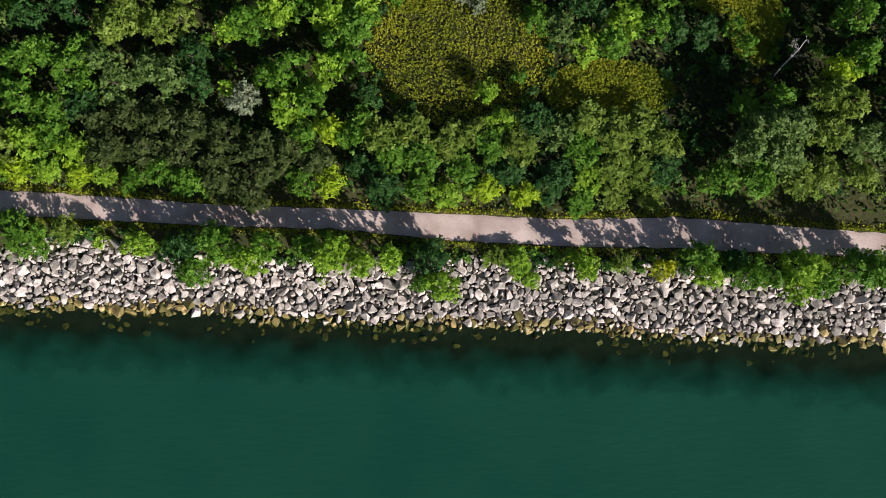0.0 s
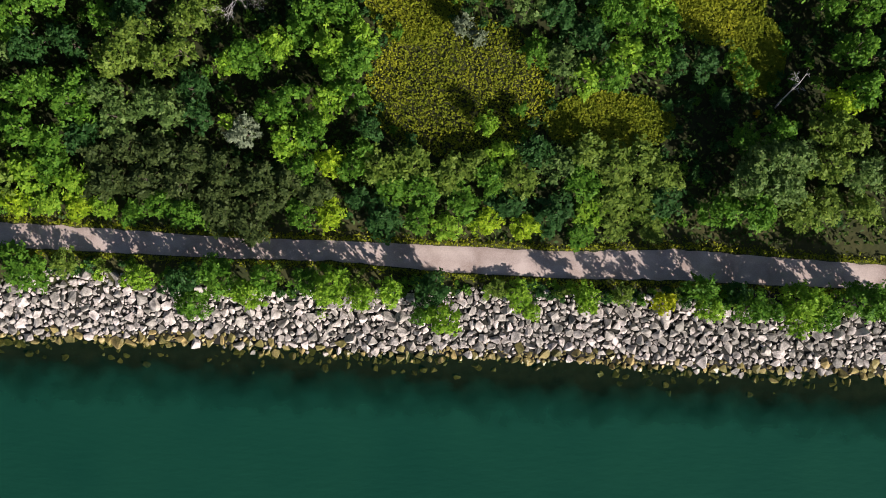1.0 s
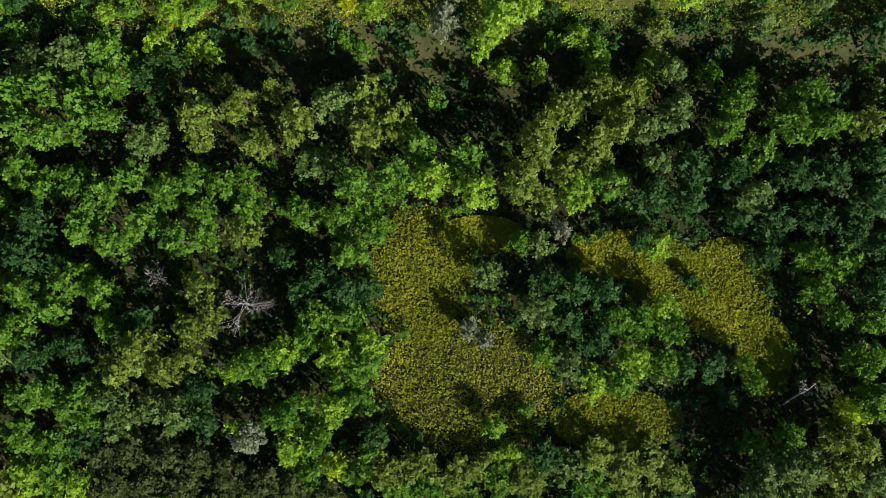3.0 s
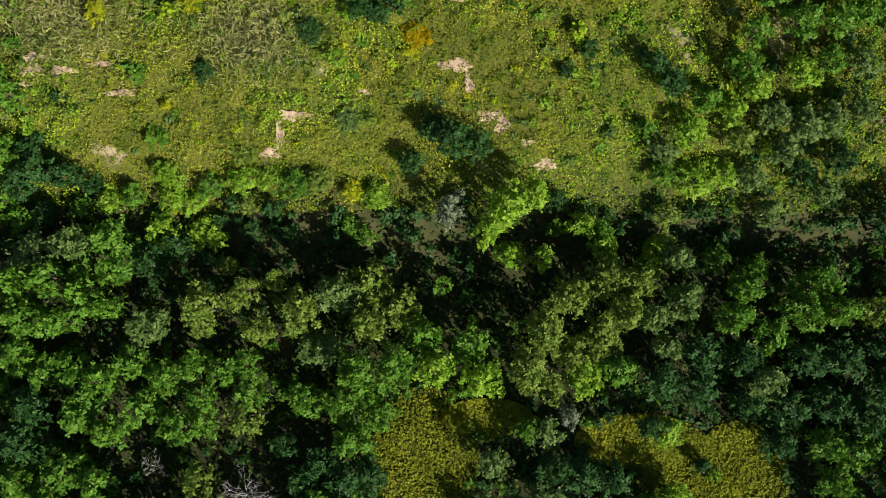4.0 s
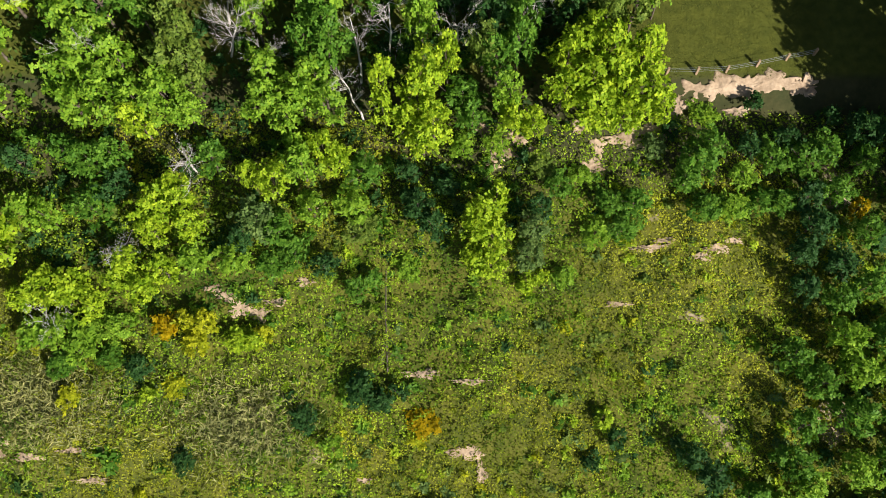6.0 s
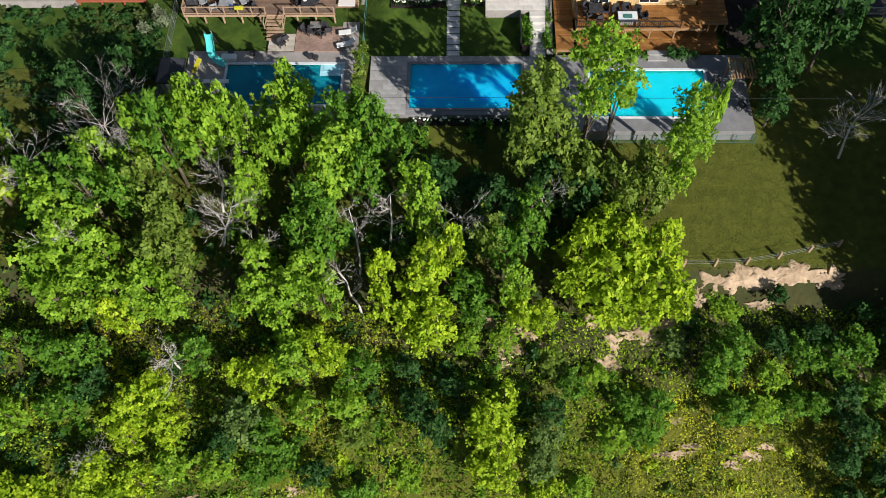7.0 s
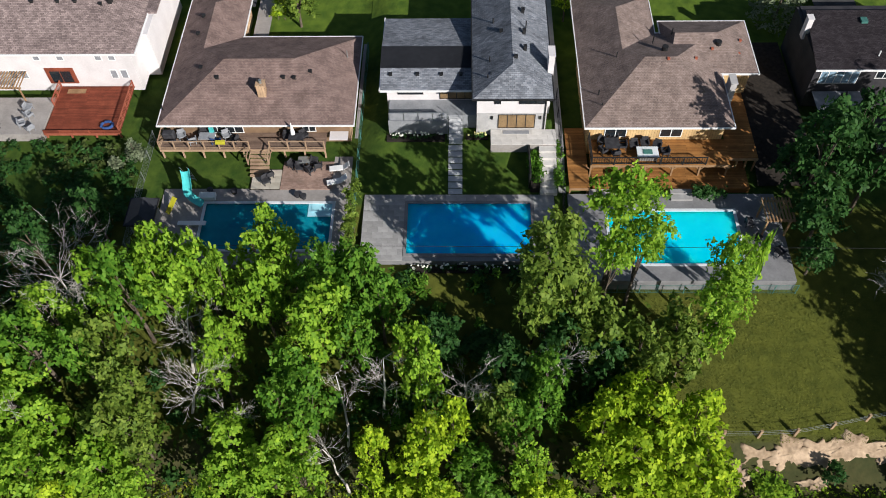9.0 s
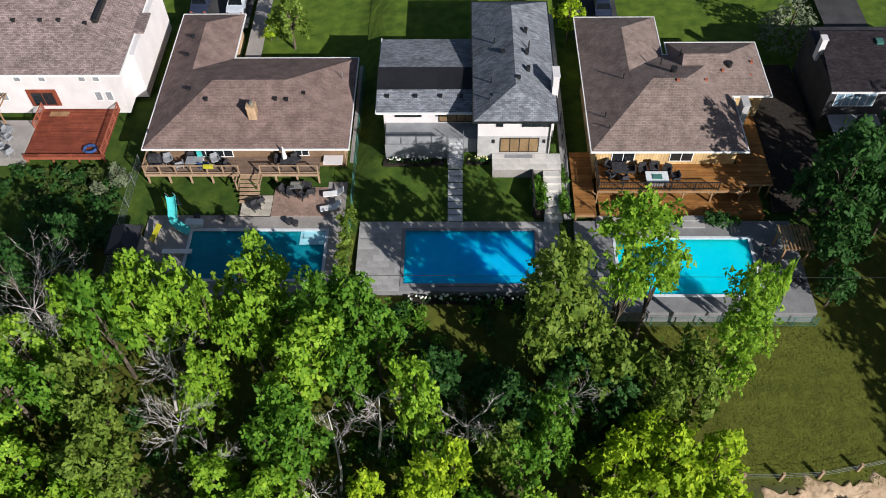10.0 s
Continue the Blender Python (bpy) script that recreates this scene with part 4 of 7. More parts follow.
for x, y, R, H in ((-30.6, 104.9, 2.57, 6), (-28.4, 104.9, 2.06, 6), (-27.5, 103.1, 1.81, 5), (-31.3, 102.6, 2.07, 5), (-29, 106.4, 1.8, 6), (-21.7, 107.9, 1.55, 5), (-19.4, 107, 2.31, 6), (-14.6, 109.8, 2.04, 7), (-13.1, 109, 1.8, 6), (-30.2, 99.1, 2.07, 5), (-34.1, 100.1, 2.08, 4.5), (-34.8, 98.7, 1.83, 4), (-39.5, 97.6, 2.61, 4.5), (-42.3, 97.6, 2.35, 4.5), (-44.1, 96.7, 1.84, 4), (-37.5, 96.2, 2.1, 4), (-32.6, 97.7, 2.09, 4), (-23.1, 93, 1.58, 2.5), (-21.4, 93, 1.32, 2.5), (0.7, 104, 2.3, 6), (-0.3, 103.2, 1.8, 5), (1.8, 102.2, 2.05, 5), (1.3, 99.9, 2.07, 4), (-0.3, 100.5, 1.82, 3.5),):
    plant(x, y, R, H, 'b', 'on the grassy bluff slope')
for x, y, R, H in ((1.8, 105.5, 1.53, 6), (5.7, 99.3, 1.47, 2.2), (4.6, 98.3, 1.26, 2),):
    plant(x, y, R, H, 'b', 'on the grassy bluff slope')
for x, y, R, H in ((-21.1, 103.6, 2.58, 5), (5.5, 103.5, 2.07, 4), (5.1, 101.1, 2.08, 3.2), (17, 111.1, 1.68, 2),):
    plant(x, y, R, H, 'g', 'on the grassy bluff slope')
for x, y, R, H in ((-11.1, 103.7, 2.1, 2.2), (6.2, 109.3, 1.89, 2),):
    plant(x, y, R, H, 'o', 'on the grassy bluff slope')
for x, y, R, H in ((-28.5, 94.6, 1.37, 3), (-26.3, 94.7, 1.58, 3), (-27.4, 92.4, 1.48, 2.6),):
    plant(x, y, R, H, 'y', 'on the grassy bluff slope')
for x, y, R, H in ((-30.6, 94.6, 1.16, 3), (36.3, 105.2, 1.13, 3.5),):
    plant(x, y, R, H, 'r', 'on the grassy bluff slope')
for x, y, R, H in ((9, 121.3, 2.61, 8), (-0.4, 124.5, 2.21, 2.5),):
    plant(x, y, R, H, 'd', "in the wood on the bluff's edge")
for x, y, R, H in ((-39.8, 122.5, 2.11, 9.5), (-35.6, 122.2, 2.87, 10.5), (-31.7, 121.3, 2.08, 10.5), (-12.4, 126.1, 3.12, 12), (-10, 126.6, 2.87, 12), (-8.6, 125.3, 2.19, 11.5), (-10.4, 122.8, 2.08, 10.5), (-14.5, 119.5, 2.56, 10.5), (-13.6, 117.6, 2.31, 9.5), (-15.9, 118, 2.05, 9.5), (-1.4, 115.1, 2.39, 4.5), (-0.5, 113.4, 2.12, 4), (1.8, 117.1, 2.06, 8.5), (4.1, 119.9, 2.16, 9.5), (3.7, 118.3, 2.06, 8.5),):
    plant(x, y, R, H, 'm', "in the wood on the bluff's edge")
for x, y, R, H in ((-38.1, 120.6, 2.61, 9.5), (-34, 124.2, 2.63, 10.5), (-36.2, 117.9, 3.1, 9.5), (-33.6, 116.9, 2.6, 8.5), (-38.9, 116.5, 2.61, 8.5), (-34.9, 114.4, 3.11, 8.5), (-32.1, 113.6, 2.33, 8), (-38.3, 113.6, 2.6, 8), (-29.3, 114.1, 3.11, 8), (-27.5, 113, 2.08, 7), (-30.2, 126.5, 2.11, 11.5), (-26, 128.5, 2.38, 12), (-26.9, 127, 2.11, 11.5), (-24.6, 126, 2.1, 11.5), (-22.6, 127.2, 2.37, 11.5), (-20.8, 126.3, 1.84, 11.5), (-17.7, 131, 1.73, 9.6), (-18.6, 129, 2.15, 9.6), (-16.1, 129, 2.15, 9.6), (-17, 127, 2.4, 9.6), (-17.6, 125.1, 2.09, 11.5), (-12.3, 123.9, 3.11, 11.5), (-14.1, 122.5, 2.58, 11.5), (-20.4, 122.3, 2.08, 10.5),):
    plant(x, y, R, H, 'n', "in the wood on the bluff's edge")
for x, y, R, H in ((-20.9, 120.7, 1.82, 9.5), (-19.8, 116.2, 2.34, 8.5), (-20.2, 113.7, 2.58, 8), (-16.9, 114.1, 2.58, 8.5), (-15.1, 115.4, 2.59, 8.5), (-14.1, 113.3, 2.06, 8), (-17.9, 112.2, 2.07, 7), (-5.7, 121.1, 2.3, 11.5), (-5.2, 119.5, 1.79, 10.5), (2.8, 114.3, 1.8, 8), (9.4, 129.4, 2.96, 15.5), (11.2, 128, 2.59, 13), (9.1, 127.4, 2.18, 12), (17.6, 126.1, 2.15, 13), (17, 124, 2.56, 12), (20, 127.9, 1.14, 12), (16.9, 123.2, 1.66, 9.5),):
    plant(x, y, R, H, 'n', "in the wood on the bluff's edge")
for x, y, R, H in ((-32.1, 112.1, 2.08, 7), (-8.9, 115.2, 1.64, 9.5), (-8.9, 112.9, 1.64, 8), (-4.7, 115.8, 2.29, 10.5), (-2.9, 116.6, 1.63, 10.5), (-5.7, 114.1, 2.31, 8.5), (-4.2, 112.1, 2.3, 8), (-5.2, 110.7, 2.07, 6), (-6.6, 112.3, 2.06, 7), (3.3, 112.8, 2.09, 5), (5.3, 112.6, 1.84, 4), (10.1, 118.5, 2.3, 9.5), (8.3, 116.9, 2.3, 9.5), (12.3, 117.1, 2.53, 10.5), (15.2, 117.3, 2.29, 9.5), (10.2, 115.1, 2.82, 8.5), (13, 114.7, 2.81, 8.5), (15.7, 114.7, 2.56, 8.5), (7.9, 114.3, 2.05, 8), (16.8, 113.3, 1.8, 7), (10.7, 112.8, 2.57, 7), (13.6, 112.6, 2.33, 6),):
    plant(x, y, R, H, 'b', "in the wood on the bluff's edge")
for x, y, R, H in ((-28.2, 117.1, 2.84, 9.5), (-27, 116.2, 2.08, 8.5), (-27.8, 119.3, 2.07, 9.5), (-29.4, 121.8, 2.34, 10.5), (0.4, 118.3, 2.06, 8.5), (4.4, 126.3, 3.62, 16), (3.4, 125.3, 2.47, 12.5), (6.3, 125.6, 2.6, 11), (8.6, 123.5, 2.89, 8.5), (11.4, 122.6, 2.61, 8.5), (14.3, 124, 2.37, 8.5), (14.6, 122.1, 2.61, 8.5), (11.8, 120.4, 2.08, 8), (6.6, 123.1, 2.1, 8.5),):
    plant(x, y, R, H, 'o', "in the wood on the bluff's edge")
for x, y, R, H in ((27.8, 138.0, 3.6, 12.5), (29.0, 140.6, 2.8, 10), (26.6, 139.6, 2.4, 7), (27.4, 134.2, 2.7, 7.5), (28.0, 136.0, 2.4, 6), (26.8, 131.2, 1.9, 5)):
    plant(x, y, R, H, 'd', 'beside the pool decks')
for x, y, R, H in ((8.4, 162.9, 1.87, 6),):
    plant(x, y, R, H, 'b', 'in a front garden')
for x, y, R, H in ((-19.4, 162.2, 2.47, 6),):
    plant(x, y, R, H, 'o', 'in a front garden')


# ---- the rest of the wood, the meadows and the undergrowth ----
MEADOWS = ((1.6, 24.6, 10.8, 8.0), (-4.3, 38.6, 6.0, 7.8), (3.4, 43.6, 5.0, 2.1), (20.6, 20.3, 7.5, 3.6), (21.9, 40.9, 7.1, 3.0), (28.3, 37.4, 6.4, 3.9), (34.3, 36.7, 5.3, 6.0), (39.1, 28.6, 3.2, 4.6))


def in_meadow(x, y):
    return any(((x - a) / c) ** 2 + ((y - b) / d) ** 2 < 1 for a, b, c, d in MEADOWS)


def wooded(x, y):
    """How tall the wild growth may be at a place: 0 none, 1 shrubs, 2 trees."""
    if y < path_mid(x)[0] + 2.6 or in_meadow(x, y):
        return 0
    if y < 70:
        return 2 if y > 11 else 1
    if y < (100 if x < -16 else 103 if x < 2 else 101 + 0.6 * x if x < 18 else 112) and -49 < x < 31 or y < 114.5 and 5 < x < 20 or 18.5 < x < 33 and y > 112:
        return 0
    if x > 30 and y < 113:
        return 1
    if -9 < x < 10 and y > 121.5:
        return 0
    if x > 11 and y > 115 or y > 131 or x > 9 and y > 122:
        return 0
    return 2


def fill():
    """Trees beyond the counted ones out to the sides, and low shrubs in the gaps between them, dark for the shade
    there.
    """
    rnd, more = random.Random(77), []
    for R, tries in ((2.6, 2600), (1.9, 1600), (1.4, 1500), (1.0, 3200), (0.75, 1500)):
        for _ in range(tries):
            x, y = rnd.uniform(-78, 78), rnd.uniform(7, 129)
            side = abs(x) > (54 if y < 60 else 49 if y < 95 else 44)
            if not wooded(x, y) or abs(x) > 60 + 0.12 * max(0, 95 - y) or R == 1.4 and not 57 < y < 70 or R > 1.5 and (not side or wooded(x, y) < 2):
                continue
            r = R * rnd.uniform(0.85, 1.15)
            if any((x - a) ** 2 + (y - b) ** 2 < (0.62 * (r + min(c, 2.6))) ** 2 for a, b, c in PLACED):
                continue
            # only dark leaves at the bluff's foot, standing in for the black shade
            kind = rnd.choice("mmodg" if y < 70 else "mnod" if y < 95 else "nbbmn") if side else rnd.choice("d" if 57 < y < 70 else "ddm")
            PLACED.append((x, y, r))
            more.append((x, y, r, r * rnd.uniform(2.2, 3.2) if R > 1.3 else r * rnd.uniform(1.3, 2.0), kind))
    thicket("thicket", FAR + more, "dense mixed broadleaf thicket filling the wood")


# tall trees east of the lawn, whose shade falls over it
for x, y, R, H in ((40, 121.5, 4.6, 15), (44, 127, 4.6, 15), (47, 133, 4.8, 15), (43, 139, 4.4, 13), (49, 126, 4.8, 16), (41.5, 117, 4.4, 15), (42.5, 113, 4.4, 15), (44, 109, 4.4, 15), (45.5, 105, 4.4, 15), (46, 120, 4.6, 16), (47, 115, 4.6, 16),
                   (48.5, 110, 4.6, 16), (50, 105, 4.6, 16), (52, 117, 4.6, 16), (47, 101, 4.4, 15), (32.0, 137.5, 3.0, 12), (32.2, 142.3, 2.2, 10)):
    plant(x, y, R, H, "d", "east of the lawn")

fill()


# bare clay on the bluff: x, y and half sizes
BARE = ((-50.8, 81.0, 1.81, 0.72), (-48.6, 82.7, 1.58, 1.01), (-47.6, 83.7, 1.29, 0.57), (-44.6, 82.2, 2.01, 0.5), (-40.1, 82.9, 1.58, 0.36), (-38.3, 80.1, 2.32, 0.43), (-19.2, 77.9, 2.04, 0.66), (-20.9, 75.9, 0.66, 1.62), (-22.1, 74.0, 1.33, 0.67), (-0.8, 83.1, 2.15, 0.86), (0.6, 81.2, 0.65, 1.44), (2.9, 78.0, 1.6, 0.73), (4.5, 77.3, 1.02, 1.31), (9.7, 73.1, 1.78, 0.67), (7.4, 75.2, 1.03, 0.44), (-10.9, 80.4, 1.01, 0.36), (-0.6, 89.7, 2.12, 0.35), (-25.9, 98.1, 1.14, 0.51), (-24.6, 97.4, 1.14, 0.64), (-23.2, 96.2, 1.4, 0.89), (-21.5, 95.8, 1.4, 0.76))
BARE += ((-19.7, 96.9, 1.4, 0.44), (-16.8, 98.8, 1.01, 0.51), (-15.7, 106.2, 0.89, 0.44), (-5.2, 90.4, 2.02, 0.57), (16.6, 102.1, 2.13, 0.38), (18.3, 102.7, 1.13, 0.38), (21.9, 101.2, 1.25, 0.5), (23.4, 101.9, 1.5, 0.56), (25.0, 102.7, 1.13, 0.38), (14.0, 97.1, 1.64, 0.31), (0.2, 113.2, 0.89, 0.51))
SCARP = ((21.5, 116.6, 2.05, 0.96), (24.0, 116.9, 2.41, 1.32), (26.4, 117.1, 2.16, 1.2), (29.1, 117.4, 2.4, 1.08), (31.8, 116.9, 1.8, 1.08), (25.4, 114.8, 1.45, 0.54), (19.7, 115.3, 0.85, 1.21), (18.6, 113.9, 0.97, 1.33), (16.7, 112.8, 2.05, 0.91), (14.5, 112.0, 2.17, 0.91), (11.8, 111.3, 0.85, 0.97), (11.2, 109.4, 1.57, 0.97), (10.1, 113.1, 1.33, 0.85), (0.8, 112.6, 0.97, 0.73), (2.2, 110.7, 1.57, 1.21), (3.8, 111.8, 1.21, 0.97), (1.1, 109.3, 1.33, 0.48), (5.5, 110.7, 0.85, 0.73))


def bare_clay(spots, label, seed):
    """Ragged patches of bare ochre clay, broken by ribs and hollows that run downhill."""
    rnd = random.Random(seed)
    for a, b, c, d in spots:
        bm, rings, n = bmesh.new(), [], 40
        ph = rnd.uniform(0, 6.28)
        edge = [0.85 + 0.20 * math.sin(3 * 6.283 * k / n + ph) + 0.14 * math.sin(8 * 6.283 * k / n + 2 * ph) + rnd.uniform(-0.22, 0.22) for k in range(n)]
        for q in (0.0, 0.25, 0.5, 0.7, 0.86, 1.0):
            ring = []
            for k in range(n if q else 1):
                w = 6.283 * k / n
                x, y = a + c * q * edge[k] * math.cos(w), b + d * q * edge[k] * math.sin(w)
                rib = 0.16 * noise.noise((x * 1.6, y * 0.6, 0.5)) + 0.07 * noise.noise((x * 4.0, y * 3.0, 8.5))
                ring.append(bm.verts.new((x, y, height(x, y) + (0.12 + rib if q < 1 else -0.12))))
            rings.append(ring)
        for k in range(n):
            bm.faces.new((rings[0][0], rings[1][k], rings[1][(k + 1) % n]))
            for u, v in zip(rings[1:], rings[2:]):
                bm.faces.new((u[k], v[k], v[(k + 1) % n], u[(k + 1) % n]))
        tagged(part("bare_clay", bm, SAND, None, smooth=True), label, "bare soil", kind="structure")


def meadow_spot(r):
    a, b, c, d = r.choice(MEADOWS)
    q, w = math.sqrt(r.random()) * 1.12, r.uniform(0, 6.283)
    return a + c * q * math.cos(w), b + d * q * math.sin(w)


def slope_spot(r):
    x, y = r.uniform(-62, 50), r.uniform(68, 114.5)
    if any(((x - a) / c) ** 2 + ((y - b) / d) ** 2 < 0.12 for a, b, c, d in BARE + SCARP):
        return None
    return x, y


def lushness(x, y):
    return noise.noise((x * 0.055, y * 0.075, 4.4)) + 0.55 * noise.noise((x * 0.19, y * 0.22, 1.4))


def lush_spot(r):
    q = slope_spot(r)
    return q if q and lushness(*q) + r.uniform(-0.15, 0.15) > -0.10 else None


def golden_spot(r):
    q = slope_spot(r)
    return q if q and lushness(*q) + r.uniform(-0.15, 0.15) < 0.0 else None


def floor_spot(r):
    x, y = r.uniform(-66, 66), r.uniform(5, 129)
    return (x, y) if y > path_mid(x)[0] + 2.0 and wooded(x, y) else None


def verge_spot(r):
    x = r.uniform(-66, 66)
    y, w = path_mid(x)
    y += r.choice((-1, 1)) * (w + abs(r.gauss(0, 0.5)))
    return (x, y) if y > rock_top(x) else None


def reed_spot(r):
    x, y = (r.gauss(-44, 4.5), r.gauss(87, 2.6)) if r.random() < 0.55 else (r.gauss(-23, 3.5), r.gauss(85.5, 2.2))
    return None if any(((x - a) / c) ** 2 + ((y - b) / d) ** 2 < 1.3 for a, b, c, d in BARE) else (x, y)


bare_clay(BARE, "small bare patch of pale ochre clay on the slope", 3)
bare_clay(SCARP, "bare pale sandy scarp below the lawn's edge", 4)


def low_growth():
    """Knee-high shrubs of many greens over the slope; dark ones for the shade in the wild garden and under the edge
    trees.
    """
    rnd, got = random.Random(31), []
    for _ in range(900):
        x, y = rnd.uniform(-56, 44), rnd.uniform(70, 108)
        q = noise.noise((x * 0.16, y * 0.16, 3.3)) + 0.5 * noise.noise((x * 0.5, y * 0.5, 6.1))
        if q > 0.12 and not any(((x - a) / c) ** 2 + ((y - b) / d) ** 2 < 1.5 for a, b, c, d in BARE + SCARP):
            r = rnd.uniform(0.45, 1.05)
            got.append((x, y, r, r * rnd.uniform(0.7, 1.2), rnd.choice("mngod" if lushness(x, y) > 0 else "nobgm")))
    while len(got) < 1900:
        x, y = rnd.uniform(-60, 48), rnd.uniform(68, 114)
        r = rnd.choice((0.25, 0.3, 0.35, 0.4, 0.5, 0.65))
        if noise.noise((x * 0.11, y * 0.11, 9.0)) + rnd.uniform(-0.3, 0.3) < -0.1 or any(((x - a) / c) ** 2 + ((y - b) / d) ** 2 < 0.8 for a, b, c, d in BARE + SCARP):
            continue
        got.append((x, y, r, r * rnd.uniform(0.9, 1.4), rnd.choice("nmbgnmd" if lushness(x, y) > -0.05 else "oobygo")))
    # wild garden: dull dark leaves only, its deep shade put into their colour
    while len(got) < 2250:
        x, y = rnd.uniform(-60, -32.5), rnd.uniform(127, 145.3)
        got.append((x, y, rnd.uniform(0.5, 1.2), rnd.uniform(0.6, 1.5), rnd.choice("dddh")))
    # added dark shrubs stand in for shade on the strip behind the pool
    while len(got) < 2380:
        x, y = rnd.uniform(-11, 10), rnd.uniform(119, 131)
        got.append((x, y, rnd.uniform(0.5, 1.0), rnd.uniform(0.8, 1.6), rnd.choice("ddm")))
    while len(got) < 2560:
        x = rnd.uniform(-62, 62)
        m, w = path_mid(x)
        y = rnd.uniform(rock_top(x) - 0.4, m - w - 0.8)
        got.append((x, y, rnd.uniform(0.5, 1.1), rnd.uniform(0.8, 1.5) if 1 < x < 14 else rnd.uniform(1.4, 3.2), rnd.choice("mmnodd")))
    thicket("low_shrubs", got, "low mixed green shrubs and weeds")


low_growth()
tufts("meadow_grass", 1, 85000, meadow_spot, 0.28, GOLD_GRASS, "golden-olive late-summer meadow grass and goldenrod", flat=1.5)
tufts("slope_herbs", 2, 115000, lush_spot, 0.22, GRASS_GREEN, "lush green weeds covering the bluff slope", rise=1.3)
tufts("slope_grass", 12, 105000, golden_spot, 0.20, GRASS, "golden dry grass and goldenrod on the bluff slope", flat=0.8, rise=0.9)
tufts("undergrowth", 3, 50000, floor_spot, 0.5, HERB, "low leafy undergrowth on the wood's floor")


def lawn_spot(r):
    x, y = r.uniform(8, 34), r.uniform(117.6, 129.4)
    return x, y


tufts("lawn_grass", 9, 34000, lawn_spot, 0.085, LAWN_BLADE, "short mown olive lawn grass", flat=2.2, rise=0.02)
tufts("verge_weeds", 4, 9000, verge_spot, 0.30, GOLD_GRASS, "dry grass and weeds along the gravel path")
tufts("reeds", 6, 14000, reed_spot, 0.62, REED, "pale dry reeds on the bluff slope", flat=0.3, slim=0.2, rise=0.6)

# trees that shade the wild garden and the strip behind the blue pool
for x, y, R, H, k in ((-52, 126, 3.6, 13, "m"), (-46, 126.5, 3.2, 13, "o"), (-41, 127, 3.0, 12.5, "m"), (-36, 127.5, 2.8, 12.5, "m"), (-30.5, 128.5, 2.4, 12, "m"), (-33.5, 130.5, 2.4, 11, "d"), (-34.5, 126.3, 2.6, 13.5, "n"), (-31, 126, 2.6, 14, "n"), (-28, 125.3, 2.6, 14, "m"), (-25, 125.6, 2.4, 13.5, "n"), (-33.2, 134.0, 1.8, 8, "d"), (-37.5, 131, 2.2, 9, "d"), (1, 121, 2.8, 8.0, "d"), (6, 123.0, 2.8, 8.5, "d"), (-4, 123.5, 2.4, 7, "d")):
    plant(x, y, R, H, k, "near the back gardens")

# dead trees and snags
for x, y, H, spread, lean, seed, limbs, label in (
        (-25.5, 34.4, 8.0, 3.2, (0.3, 0.4), 3, 11, "bare grey dead tree with spreading limbs"),
        (41.6, 22.2, 7.5, 1.3, (1.6, 3.4), 4, 5, "slim leaning dead tree with bare twigs"),
        (-36.6, 37.5, 5.0, 1.4, (0.3, 0.3), 18, 7, "small bare dead tree in the wood"),
        (-33.9, 126.6, 8.5, 3.8, (0, 0.5), 5, 18, "large bare grey dead tree among the crowns"),
        (-24.5, 123.0, 8.5, 2.4, (1.2, 1.0), 6, 12, "bare dead tree with drooping grey twigs"),
        (-24.2, 119.6, 8.0, 2.6, (2.0, 0.4), 7, 14, "bare dead tree with drooping grey twigs"),
        (-21.4, 116.8, 7.5, 2.2, (2.0, 1.0), 8, 7, "bent bare dead tree"),
        (-11.3, 117.2, 9.0, 1.6, (-0.4, 3.0), 9, 7, "pale slim dead trunk with bare limbs"),
        (-8.5, 119.4, 9.0, 2.2, (0.4, 1.6), 10, 10, "tall bare grey dead tree"),
        (-11.0, 113.8, 7.5, 2.0, (-1.6, 1.6), 11, 8, "pale fallen-topped dead tree"),
        (-2.2, 119.6, 7.0, 2.2, (0.4, 0.3), 12, 11, "bare grey dead tree in shade"),
        (4.6, 120.6, 8.5, 2.2, (0.5, 0.5), 13, 10, "half-dead tree with bare grey limbs"),
        (-40.0, 122.0, 8.5, 2.8, (-0.8, 1.2), 14, 12, "pale leaning dead tree"),
        (-38.6, 118.4, 8.5, 2.4, (1.6, -1.0), 15, 9, "bare grey dead tree among the crowns"),
        (-27.5, 109.0, 6.0, 2.0, (0.4, -0.8), 19, 9, "bare grey dead tree in a shaded gap"),
        (33.6, 128.0, 7.5, 2.6, (-0.8, 0.3), 16, 14, "bare dead tree beside the lawn"),
        (-40.7, 94.9, 2.6, 2.2, (-0.6, -0.6), 17, 8, "bare dead shrub on the slope"),
        (-34.3, 100.3, 4.5, 1.8, (-0.4, 0.6), 20, 8, "bare grey dead shrub among bright leaves")):
    dead_tree(x, y, H, spread, lean, seed, limbs, label)


